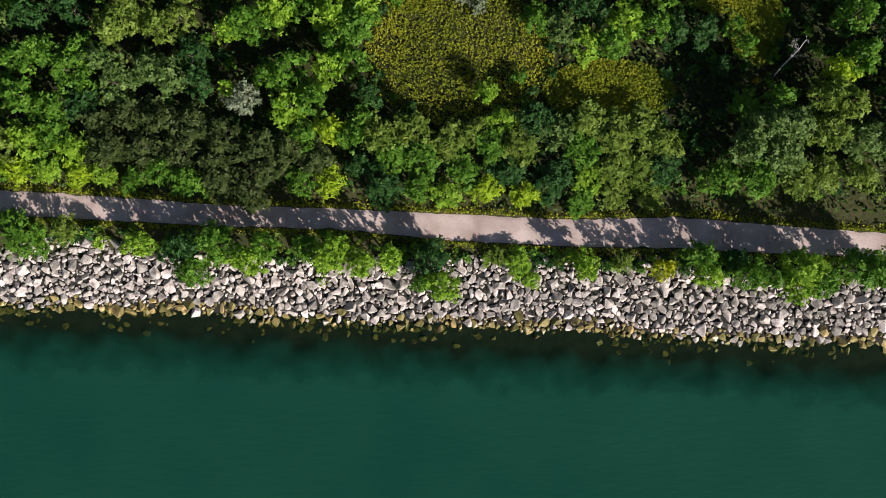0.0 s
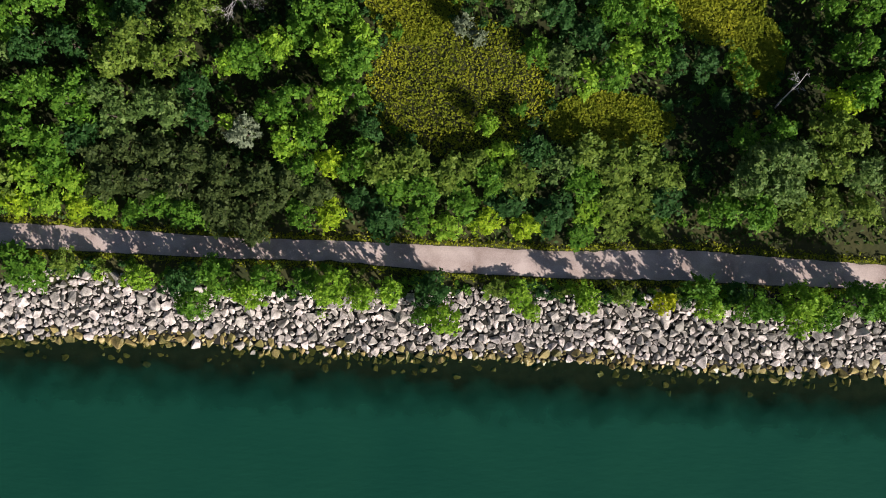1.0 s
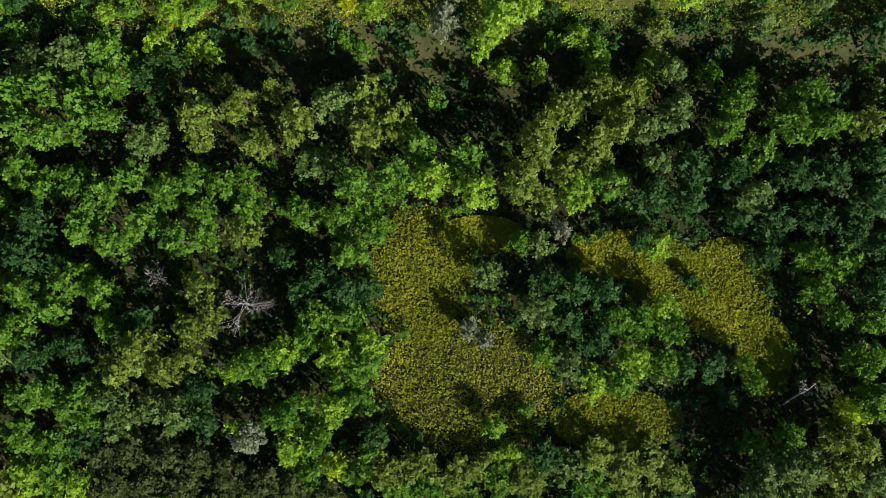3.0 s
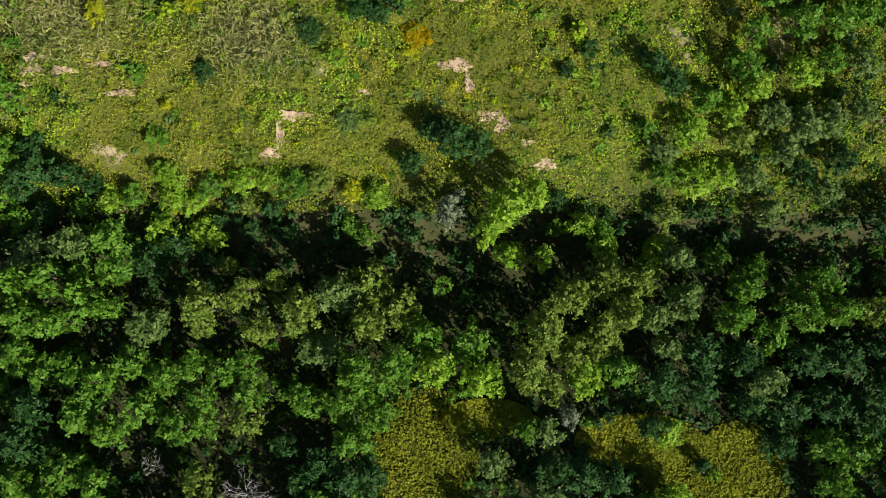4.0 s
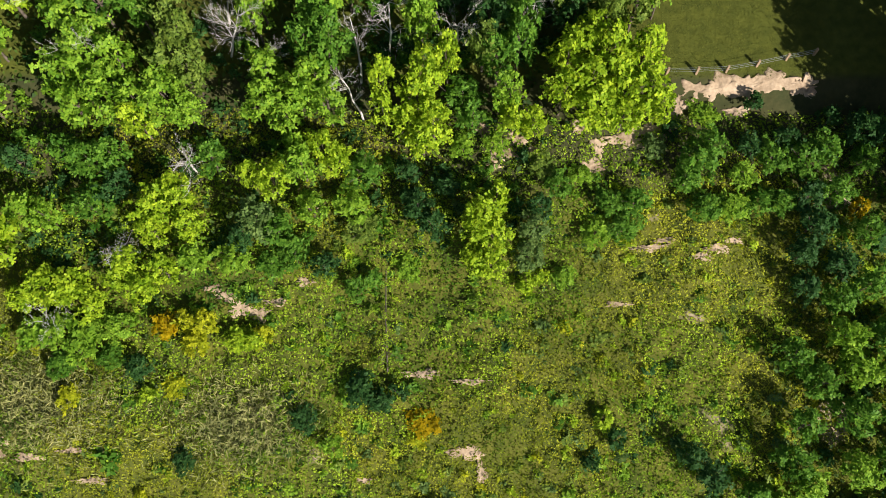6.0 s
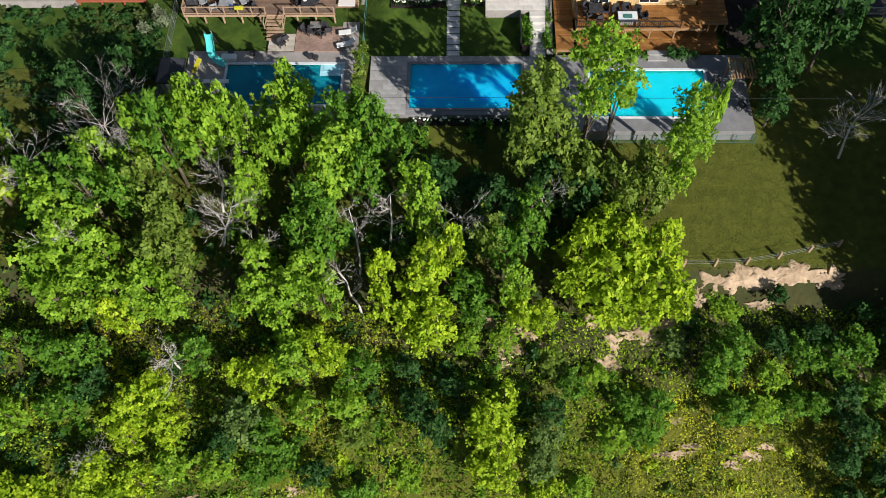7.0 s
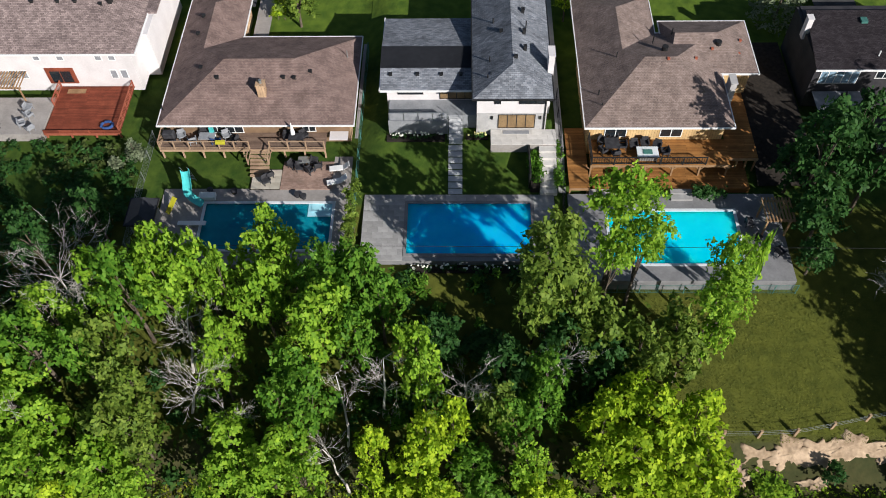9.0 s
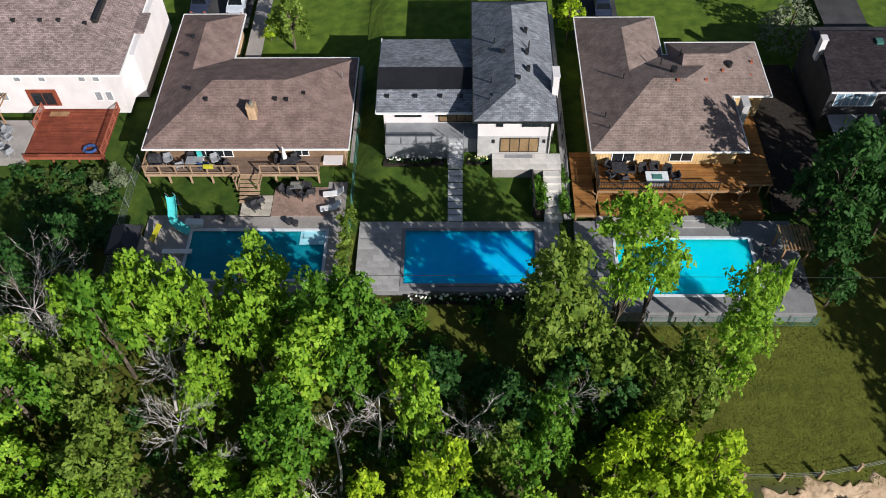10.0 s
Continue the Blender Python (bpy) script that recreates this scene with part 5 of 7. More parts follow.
def slope_pole():
    """A leaning bare trunk lying against the slope, with twigs at its foot."""
    rnd = random.Random(2)
    ob = thing("fallen_trunk", "slim bare fallen trunk on the grassy slope", "fallen trunk")
    bm = bmesh.new()
    tube(bm, [(-8.9, 100.2, height(-8.9, 100.2) + 0.6), (-8.9, 95.5, height(-8.9, 95.5) + 0.6), (-8.7, 90.5, height(-8.7, 90.5) + 0.2)], [0.04, 0.07, 0.09], 6)
    part("trunk", bm, BARK, ob)
    bm = bmesh.new()
    for k in range(6):
        branch(bm, rnd, Vector((-8.8, 92.5 + 0.4 * k, height(-8.8, 92.5 + 0.4 * k) + 0.4)), Vector((rnd.uniform(-0.5, 1), -0.8, 0.2)).normalized(), 1.8, 0.04, 1)
    part("twigs", bm, BARK, ob)


slope_pole()


# ---- houses, gardens and pools on the tableland ----
def courses(name, low, high, wide, deep, gap, rough=0.9, axis="xy", bump=0.02, spread=0.5):
    """Shingles or boards: rows of pieces of differing tone with fine joints."""
    m = bpy.data.materials.new(name)
    m.use_nodes = True
    nt, b = m.node_tree, m.node_tree.nodes["Principled BSDF"]
    b.inputs["Roughness"].default_value, b.inputs["Specular IOR Level"].default_value = rough, 0.25
    pos = nt.nodes.new("ShaderNodeNewGeometry").outputs["Position"]
    sep, com = nt.nodes.new("ShaderNodeSeparateXYZ"), nt.nodes.new("ShaderNodeCombineXYZ")
    nt.links.new(pos, sep.inputs[0])
    a, c = (("X", "Y") if axis == "xy" else ("Y", "X"))
    nt.links.new(sep.outputs[a], com.inputs["X"]), nt.links.new(sep.outputs[c], com.inputs["Y"])
    br = nt.nodes.new("ShaderNodeTexBrick")
    br.inputs["Scale"].default_value, br.inputs["Brick Width"].default_value, br.inputs["Row Height"].default_value = 1.0, wide, deep
    br.inputs["Mortar Size"].default_value, br.inputs["Bias"].default_value = gap, 0.0
    br.inputs["Color1"].default_value, br.inputs["Color2"].default_value = (*low, 1), (*high, 1)
    br.inputs["Mortar"].default_value = (*[v * 0.45 for v in low], 1)
    nt.links.new(com.outputs[0], br.inputs["Vector"])
    no = nt.nodes.new("ShaderNodeTexNoise")
    no.inputs["Scale"].default_value, no.inputs["Detail"].default_value = 0.9, 7
    nt.links.new(pos, no.inputs["Vector"])
    hsv, mr = nt.nodes.new("ShaderNodeHueSaturation"), nt.nodes.new("ShaderNodeMapRange")
    mr.inputs["From Min"].default_value, mr.inputs["From Max"].default_value = 0.3, 0.7
    mr.inputs["To Min"].default_value, mr.inputs["To Max"].default_value = 1 - spread * 0.5, 1 + spread * 0.5
    nt.links.new(no.outputs["Fac"], mr.inputs["Value"]), nt.links.new(mr.outputs[0], hsv.inputs["Value"])
    nt.links.new(br.outputs["Color"], hsv.inputs["Color"]), nt.links.new(hsv.outputs[0], b.inputs["Base Color"])
    bp = nt.nodes.new("ShaderNodeBump")
    bp.inputs["Strength"].default_value, bp.inputs["Distance"].default_value = 0.6, bump
    nt.links.new(no.outputs["Fac"], bp.inputs["Height"]), nt.links.new(bp.outputs[0], b.inputs["Normal"])
    return m


SHINGLE_BROWN = courses("shingle_brown", (0.175, 0.121, 0.107), (0.235, 0.168, 0.149), 0.26, 0.14, 0.008)
SHINGLE_TAN = courses("shingle_tan", (0.185, 0.138, 0.120), (0.262, 0.203, 0.180), 0.26, 0.14, 0.008)
SHINGLE_GREY = courses("shingle_grey", (0.12, 0.132, 0.155), (0.235, 0.25, 0.28), 0.36, 0.15, 0.008)
SHINGLE_PINK = courses("shingle_mauve", (0.17, 0.13, 0.125), (0.32, 0.25, 0.235), 0.33, 0.16, 0.01)
MEMBRANE = surface("world_roof_membrane", (0.028, 0.030, 0.036), (0.050, 0.052, 0.060), scale=0.3, fine=2, rough=0.55)
DARK_SHINGLE = courses("dark_shingle", (0.045, 0.038, 0.043), (0.085, 0.072, 0.080), 0.3, 0.15, 0.008)
STUCCO = surface("world_white_stucco", (0.60, 0.57, 0.57), (0.72, 0.69, 0.69), scale=0.5, fine=8, rough=0.9)
WHITE = surface("world_white_paint", (0.70, 0.70, 0.69), (0.82, 0.82, 0.81), scale=0.8, rough=0.5)
STONE = surface("world_grey_cladding", (0.36, 0.35, 0.35), (0.48, 0.47, 0.46), scale=1.5, fine=7, rough=0.8)
YELLOW_BRICK = courses("yellow_brick", (0.50, 0.33, 0.15), (0.62, 0.44, 0.22), 0.24, 0.08, 0.01, axis="xy")
TAN_BRICK = courses("tan_brick", (0.46, 0.30, 0.18), (0.60, 0.42, 0.27), 0.24, 0.08, 0.01)
DARKWALL = surface("world_dark_siding", (0.025, 0.025, 0.03), (0.055, 0.052, 0.055), scale=0.8, rough=0.7)
BLACK = surface("world_black_frame", (0.012, 0.012, 0.013), (0.03, 0.03, 0.03), scale=2, rough=0.4)
GLASS = surface("world_window_glass", (0.010, 0.014, 0.018), (0.022, 0.028, 0.034), scale=0.4, rough=0.05, spec=0.6)
AMBER = surface("world_lit_curtain", (0.13, 0.085, 0.045), (0.30, 0.20, 0.10), scale=0.8, rough=0.6)
DECK_BROWN = courses("deck_brown", (0.15, 0.10, 0.075), (0.22, 0.155, 0.115), 3.0, 0.14, 0.012)
DECK_OCHRE = courses("deck_ochre", (0.24, 0.105, 0.028), (0.36, 0.17, 0.05), 3.6, 0.14, 0.012)
DECK_RED = courses("deck_red", (0.16, 0.038, 0.020), (0.24, 0.062, 0.032), 3.0, 0.14, 0.01)
RED_RAIL = surface("world_red_stain", (0.26, 0.07, 0.04), (0.38, 0.12, 0.07), scale=1, rough=0.7)
TIMBER = surface("world_timber", (0.22, 0.13, 0.065), (0.36, 0.225, 0.12), scale=1.2, fine=9, rough=0.8)
TIMBER_GREY = surface("world_rail_timber", (0.30, 0.20, 0.13), (0.44, 0.31, 0.20), scale=1.2, fine=9, rough=0.8)
CONCRETE = surface("world_concrete", (0.25, 0.23, 0.215), (0.36, 0.335, 0.315), scale=0.6, fine=6, rough=0.9, bump=0.01)
CONCRETE_GREY = surface("world_pool_deck", (0.17, 0.17, 0.175), (0.25, 0.25, 0.255), scale=0.6, fine=6, rough=0.9, bump=0.01)
PAVER = surface("grey_paver", (0.27, 0.265, 0.26), (0.36, 0.355, 0.35), scale=1.2, fine=7, rough=0.85, spread=0.16)
SLAB_GREY = surface("world_blue_grey_slab", (0.20, 0.21, 0.225), (0.30, 0.31, 0.325), scale=1.0, fine=6, rough=0.85)
WALK_SLAB = surface("walk_slab", (0.40, 0.41, 0.42), (0.54, 0.55, 0.56), scale=1.2, fine=7, rough=0.85, spread=0.10)
PAVER_LIGHT = surface("light_paver", (0.50, 0.48, 0.45), (0.62, 0.60, 0.57), scale=1.2, fine=7, rough=0.85, spread=0.10)
BRICKPAVE = courses("brick_paving", (0.28, 0.185, 0.145), (0.38, 0.27, 0.22), 0.22, 0.11, 0.008)
FLAG = surface("flagstone", (0.38, 0.34, 0.28), (0.52, 0.48, 0.41), scale=1.2, rough=0.9, spread=0.15)
ASPHALT = surface("world_asphalt", (0.035, 0.035, 0.037), (0.065, 0.065, 0.066), scale=0.7, fine=9, rough=0.9)
PEBBLE = surface("world_pebbles", (0.22, 0.19, 0.17), (0.52, 0.48, 0.44), scale=2.5, fine=7, rough=0.9, bump=0.05, bump_scale=6)
# soil of the beds; also the painted shade of the side yard
MULCH_AND_SHADE = surface("world_mulch_and_shade", (0.012, 0.010, 0.008), (0.035, 0.028, 0.022), scale=3, rough=1.0)
SLATE = surface("world_dark_furniture", (0.02, 0.02, 0.024), (0.05, 0.05, 0.056), scale=3, rough=0.7)
CUSHION = surface("world_grey_cushion", (0.20, 0.21, 0.23), (0.30, 0.31, 0.33), scale=2, rough=0.95)
BLUE_CLOTH = surface("world_blue_cloth", (0.02, 0.05, 0.16), (0.05, 0.10, 0.26), scale=2, rough=0.95)
# glass with its pale blue reflection painted into the base colour
SKY_PANE = surface("world_sky_pane", (0.14, 0.24, 0.34), (0.30, 0.42, 0.52), scale=1.2, rough=0.12, spec=0.6)
TEAL = surface("world_teal_plastic", (0.06, 0.42, 0.42), (0.10, 0.55, 0.54), scale=1.5, rough=0.3)
YELLOW_PLASTIC = surface("world_yellow_plastic", (0.42, 0.40, 0.02), (0.56, 0.52, 0.05), scale=1.5, rough=0.4)
METAL = surface("world_galvanised", (0.30, 0.33, 0.33), (0.46, 0.49, 0.49), scale=2, rough=0.4, metal=0.7)
GREEN_MESH = surface("world_green_fence", (0.04, 0.13, 0.11), (0.08, 0.22, 0.19), scale=2, rough=0.5)
LINER = surface("world_pool_liner", (0.30, 0.62, 0.72), (0.42, 0.76, 0.84), scale=0.4, rough=0.5)
LINER_DEEP = surface("world_deep_liner", (0.015, 0.16, 0.24), (0.03, 0.24, 0.33), scale=0.4, rough=0.5)
LINER_BLUE = surface("world_blue_liner", (0.02, 0.21, 0.50), (0.04, 0.28, 0.60), scale=0.5, rough=0.5)
COPING = surface("world_pool_coping", (0.55, 0.60, 0.62), (0.70, 0.74, 0.76), scale=1.5, rough=0.6)
CAR_PAINT = surface("world_car_paint", (0.02, 0.025, 0.05), (0.03, 0.04, 0.07), scale=1, rough=0.15, spec=0.6)
CAR_SILVER = surface("world_car_silver", (0.42, 0.46, 0.52), (0.52, 0.56, 0.62), scale=1, rough=0.2, spec=0.6)


def pool_water(name, low, high):
    """Clear lit water over a pale basin: light scatters through its depth, under a glossy face with slow swells."""
    m = surface("world_" + name, low, high, scale=0.25, fine=1.4, rough=0.06, spec=0.5, bump=0.02, bump_scale=1.6)
    b = m.node_tree.nodes["Principled BSDF"]
    b.inputs["IOR"].default_value, b.inputs["Subsurface Weight"].default_value = 1.33, 1.0
    b.inputs["Subsurface Radius"].default_value, b.inputs["Subsurface Scale"].default_value = (0.4, 1.0, 1.2), 1.3
    return m


def box(bm, x0, x1, y0, y1, z0, z1, bevel=0.0):
    made = bmesh.ops.create_cube(bm, size=1, matrix=Matrix.Translation(((x0 + x1) / 2, (y0 + y1) / 2, (z0 + z1) / 2)) @ Matrix.Diagonal((x1 - x0, y1 - y0, z1 - z0, 1)))
    if bevel:
        es = list({e for v in made["verts"] for e in v.link_edges})
        bmesh.ops.bevel(bm, geom=es, offset=bevel, segments=1, affect="EDGES")


def boxes(name, material, parent, rows, label="", bevel=0.0):
    bm = bmesh.new()
    for r in rows:
        box(bm, *r, bevel=bevel)
    return part(name, bm, material, parent, label)


def hip_roof(parent, rect, eave, ridge, ends, material, name="roof", along="x", trim=None, label="", at=None):
    """A hipped roof on a rectangle: ridge height, and where the ridge line starts and stops along x or y."""
    x0, x1, y0, y1 = rect
    mid = at or ((y0 + y1) / 2 if along == "x" else (x0 + x1) / 2)
    r = [(ends[0], mid, ridge), (ends[1], mid, ridge)] if along == "x" else [(mid, ends[0], ridge), (mid, ends[1], ridge)]
    bm = bmesh.new()
    c = [bm.verts.new((x, y, eave)) for x, y in ((x0, y0), (x1, y0), (x1, y1), (x0, y1))]
    d = [bm.verts.new((x, y, eave - 0.16)) for x, y in ((x0, y0), (x1, y0), (x1, y1), (x0, y1))]
    a, b = [bm.verts.new(p) for p in r]
    if along == "x":
        faces = [(c[0], c[1], b, a), (c[1], c[2], b), (c[2], c[3], a, b), (c[3], c[0], a)]
    else:
        faces = [(c[0], c[1], a), (c[1], c[2], b, a), (c[2], c[3], b), (c[3], c[0], a, b)]
    for f in faces + [(c[i], d[i], d[(i + 1) % 4], c[(i + 1) % 4]) for i in range(4)] + [tuple(d)]:
        bm.faces.new(f)
    ob = part(name, bm, material, parent, label)
    t = 0.09
    boxes("gutter", trim or WHITE, ob, ((x0 - t, x1 + t, y0 - t, y0 - 0.005, eave - 0.15, eave + 0.03), (x0 - t, x1 + t, y1 + 0.005, y1 + t, eave - 0.15, eave + 0.03),
                                        (x0 - t, x0 - 0.005, y0, y1, eave - 0.15, eave + 0.03), (x1 + 0.005, x1 + t, y0, y1, eave - 0.15, eave + 0.03)), "thin metal gutter")
    return ob


def window(parent, x, y, z, w, h, material=WHITE, panes=2, glass=None, name="window"):
    """A window or glazed door in a wall that faces south: rim, mullions and panes."""
    f = 0.07
    rows = [(x, x + w, y - 0.05, y - 0.004, z, z + f), (x, x + w, y - 0.05, y - 0.004, z + h - f, z + h)]
    rows += [(x + i * (w - f) / panes, x + i * (w - f) / panes + f, y - 0.05, y - 0.004, z + f, z + h - f) for i in range(panes + 1)]
    ob = boxes(name, material, parent, rows)
    for i in range(panes):
        x0 = x + i * (w - f) / panes + f
        boxes("pane", glass or GLASS, ob, ((x0 + 0.002, x0 + (w - f) / panes - f - 0.002, y - 0.03, y - 0.006, z + f + 0.002, z + h - f - 0.002),))
    return ob


def roof_vents(parent, places, material=BLACK, w=0.28, h=0.22):
    for x, y, z in places:
        boxes("vent", material, parent, ((x - w / 2, x + w / 2, y - w / 2, y + w / 2, z - 0.3, z + h * 0.6), (x - w * 0.6, x + w * 0.6, y - w * 0.6, y + w * 0.6, z + h * 0.6 + 0.003, z + h)), "small roof vent")


def pipe(parent, x, y, z, h=0.7, r=0.06, name="vent_pipe", material=BLACK):
    bm = bmesh.new()
    tube(bm, [(x, y, z - 0.3), (x, y, z + h)], [r, r], 8)
    part(name, bm, material, parent, "thin roof pipe")


def railing(parent, pts, z, material, h=0.95, step=1.5, slats=True, name="railing"):
    """Posts, top and bottom rail and balusters along a line of points."""
    for (x0, y0), (x1, y1) in zip(pts, pts[1:]):
        n = max(1, round(math.hypot(x1 - x0, y1 - y0) / step))
        ux, uy = (x1 - x0), (y1 - y0)
        ends = (min(x0, x1) - 0.045, max(x0, x1) + 0.045, min(y0, y1) - 0.045, max(y0, y1) + 0.045)
        ob = boxes(name, material, parent, ((*ends, z + h, z + h + 0.06),), "slim deck railing")
        boxes("bottom_rail", material, ob, ((*ends, z + 0.12, z + 0.17),))
        for i in range(n + 1):
            x, y = x0 + ux * i / n, y0 + uy * i / n
            boxes("post", material, ob, ((x - 0.05, x + 0.05, y - 0.05, y + 0.05, z, z + h + 0.08),))
        if slats:
            m = max(2, round(math.hypot(ux, uy) / 0.22))
            bm = bmesh.new()
            for i in range(1, m):
                x, y = x0 + ux * i / m, y0 + uy * i / m
                box(bm, x - 0.018, x + 0.018, y - 0.018, y + 0.018, z + 0.18, z + h)
            tagged(part("balusters", bm, material, ob), "thin balusters", kind="stuff")


def chair(x, y, z, turn, material=SLATE, label="dark patio chair with cushions", name="patio_chair"):
    ob = thing(name, label, "chair", at=(x, y, z), turn=turn)
    boxes("seat", material, ob, ((-0.32, 0.32, -0.32, 0.32, 0.30, 0.44),), bevel=0.03)
    boxes("backrest", material, ob, ((-0.32, 0.32, 0.24, 0.36, 0.44, 0.92),), bevel=0.03)
    for s in (-1, 1):
        boxes("armrest", material, ob, ((s * 0.36 - 0.05, s * 0.36 + 0.05, -0.30, 0.32, 0.44, 0.62),))
        for q in (-0.28, 0.28):
            boxes("leg", material, ob, ((s * 0.28 - 0.03, s * 0.28 + 0.03, q - 0.03, q + 0.03, 0, 0.30),))
    return ob


def table(x, y, z, w, d, material=SLATE, label="dark rectangular patio table", top=None):
    ob = thing("patio_table", label, "table", at=(x, y, z))
    boxes("tabletop", top or material, ob, ((-w / 2, w / 2, -d / 2, d / 2, 0.68, 0.74),), bevel=0.01)
    for sx in (-1, 1):
        for sy in (-1, 1):
            boxes("leg", material, ob, ((sx * (w / 2 - 0.08) - 0.03, sx * (w / 2 - 0.08) + 0.03, sy * (d / 2 - 0.08) - 0.03, sy * (d / 2 - 0.08) + 0.03, 0, 0.68),))
    return ob


def lounger(x, y, z, turn, material=WHITE):
    ob = thing("sun_lounger", "pale sun lounger with a raised back on the patio", "lounger", "sun loungers on the brick patio", at=(x, y, z), turn=turn)
    boxes("mattress", material, ob, ((-0.95, 0.35, -0.32, 0.32, 0.28, 0.38),), bevel=0.03)
    bm = bmesh.new()
    box(bm, 0, 0.75, -0.32, 0.32, -0.05, 0.05, 0.03)
    bmesh.ops.transform(bm, matrix=Matrix.Translation((0.35, 0, 0.33)) @ Matrix.Rotation(radians(-38), 4, "Y"), verts=bm.verts)
    part("backrest", bm, material, ob)
    for sx in (-0.8, 0.3):
        for sy in (-0.27, 0.27):
            boxes("leg", METAL, ob, ((sx - 0.025, sx + 0.025, sy - 0.025, sy + 0.025, 0, 0.28),))


def deck(name, label, rect, z, ground, material, posts, stain):
    """A raised timber deck: boards, joist edge and posts."""
    x0, x1, y0, y1 = rect
    ob = thing(name, label, "deck")
    boxes("decking", material, ob, ((x0, x1, y0, y1, z - 0.05, z),))
    boxes("edge_beam", stain, ob, ((x0, x1, y0 - 0.05, y0 - 0.003, z - 0.28, z - 0.01), (x0, x1, y0 + 0.25, y0 + 0.35, z - 0.30, z - 0.055)))
    for i in range(posts):
        x = x0 + 0.1 + (x1 - x0 - 0.2) * i / max(1, posts - 1)
        boxes("post", stain, ob, ((x - 0.07, x + 0.07, y0 + 0.1, y0 + 0.24, ground, z - 0.06),))
    return ob


def slab_with_hole(name, parent, rect, hole, z, thick, material):
    x0, x1, y0, y1 = rect
    a, b, c, d = hole
    return boxes(name, material, parent, ((x0, x1, y0, c, z - thick, z), (x0, x1, d, y1, z - thick, z), (x0, a, c, d, z - thick, z), (b, x1, c, d, z - thick, z)))


def swimming_pool(label, rect, notch, z, liner, low, high, water_label, rim=None):
    """A basin with its coping, water and a step corner."""
    x0, x1, y0, y1 = rect
    ob = thing("swimming_pool", label, "swimming pool")
    t = 0.12
    boxes("basin", liner, ob, ((x0, x1, y0, y1, z - 2.05, z - 1.9), (x0 - t, x0, y0, y1, z - 2.05, z - 0.06), (x1, x1 + t, y0, y1, z - 2.05, z - 0.06),
                               (x0 - t, x1 + t, y0 - t, y0, z - 2.05, z - 0.06), (x0 - t, x1 + t, y1, y1 + t, z - 2.05, z - 0.06)))
    w = 0.22
    boxes("coping", rim or COPING, ob, ((x0 - w, x1 + w, y0 - w, y0 + 0.03, z - 0.055, z + 0.03), (x0 - w, x1 + w, y1 - 0.03, y1 + w, z - 0.055, z + 0.03),
                                 (x0 - w, x0 + 0.03, y0 + 0.03, y1 - 0.03, z - 0.055, z + 0.03), (x1 - 0.03, x1 + w, y0 + 0.03, y1 - 0.03, z - 0.055, z + 0.03)), "pale pool coping")
    if notch:
        a, b, c, d = notch
        boxes("step", LINER, ob, ((a, b, c, d, z - 0.5, z - 0.12), (a + 0.3, b - 0.3, c + 0.5, d, z - 0.116, z - 0.08)), "pale entry steps")
    me = boxes("water", pool_water("pool_water", low, high), ob, ((x0 + 0.004, x1 - 0.004, y0 + 0.004, y1 - 0.004, z - 1.896, z - 0.14),))
    tagged(me, water_label)
    return ob


def pavers(parent, rect, z, w, d, material, hole=None, gap=0.012, name="paver"):
    """Single slabs in a running bond, sharing one mesh a size."""
    x0, x1, y0, y1 = rect
    shared = {}
    ny = max(1, round((y1 - y0) / d))
    dy = (y1 - y0) / ny
    for j in range(ny):
        xs = [x0]
        x = x0 + (w * 0.5 if j % 2 else w)
        while x < x1 - 0.15:
            xs.append(x)
            x += w
        xs.append(x1)
        for a, b in zip(xs, xs[1:]):
            cy = y0 + (j + 0.5) * dy
            if hole and a < hole[1] and b > hole[0] and cy > hole[2] and cy < hole[3]:
                continue
            key = round(b - a, 3)
            if key not in shared:
                bm = bmesh.new()
                h, k = (b - a - gap) / 2, (dy - gap) / 2
                box(bm, -h, h, -k, k, -0.06, 0)
                me = bpy.data.meshes.new(name)
                bm.to_mesh(me)
                bm.free()
                me.materials.append(material)
                shared[key] = me
            ob = new(name, shared[key])
            ob.parent, ob.location = parent, ((a + b) / 2, cy, z + 0.004 * ((j * 7 + len(xs)) % 3))


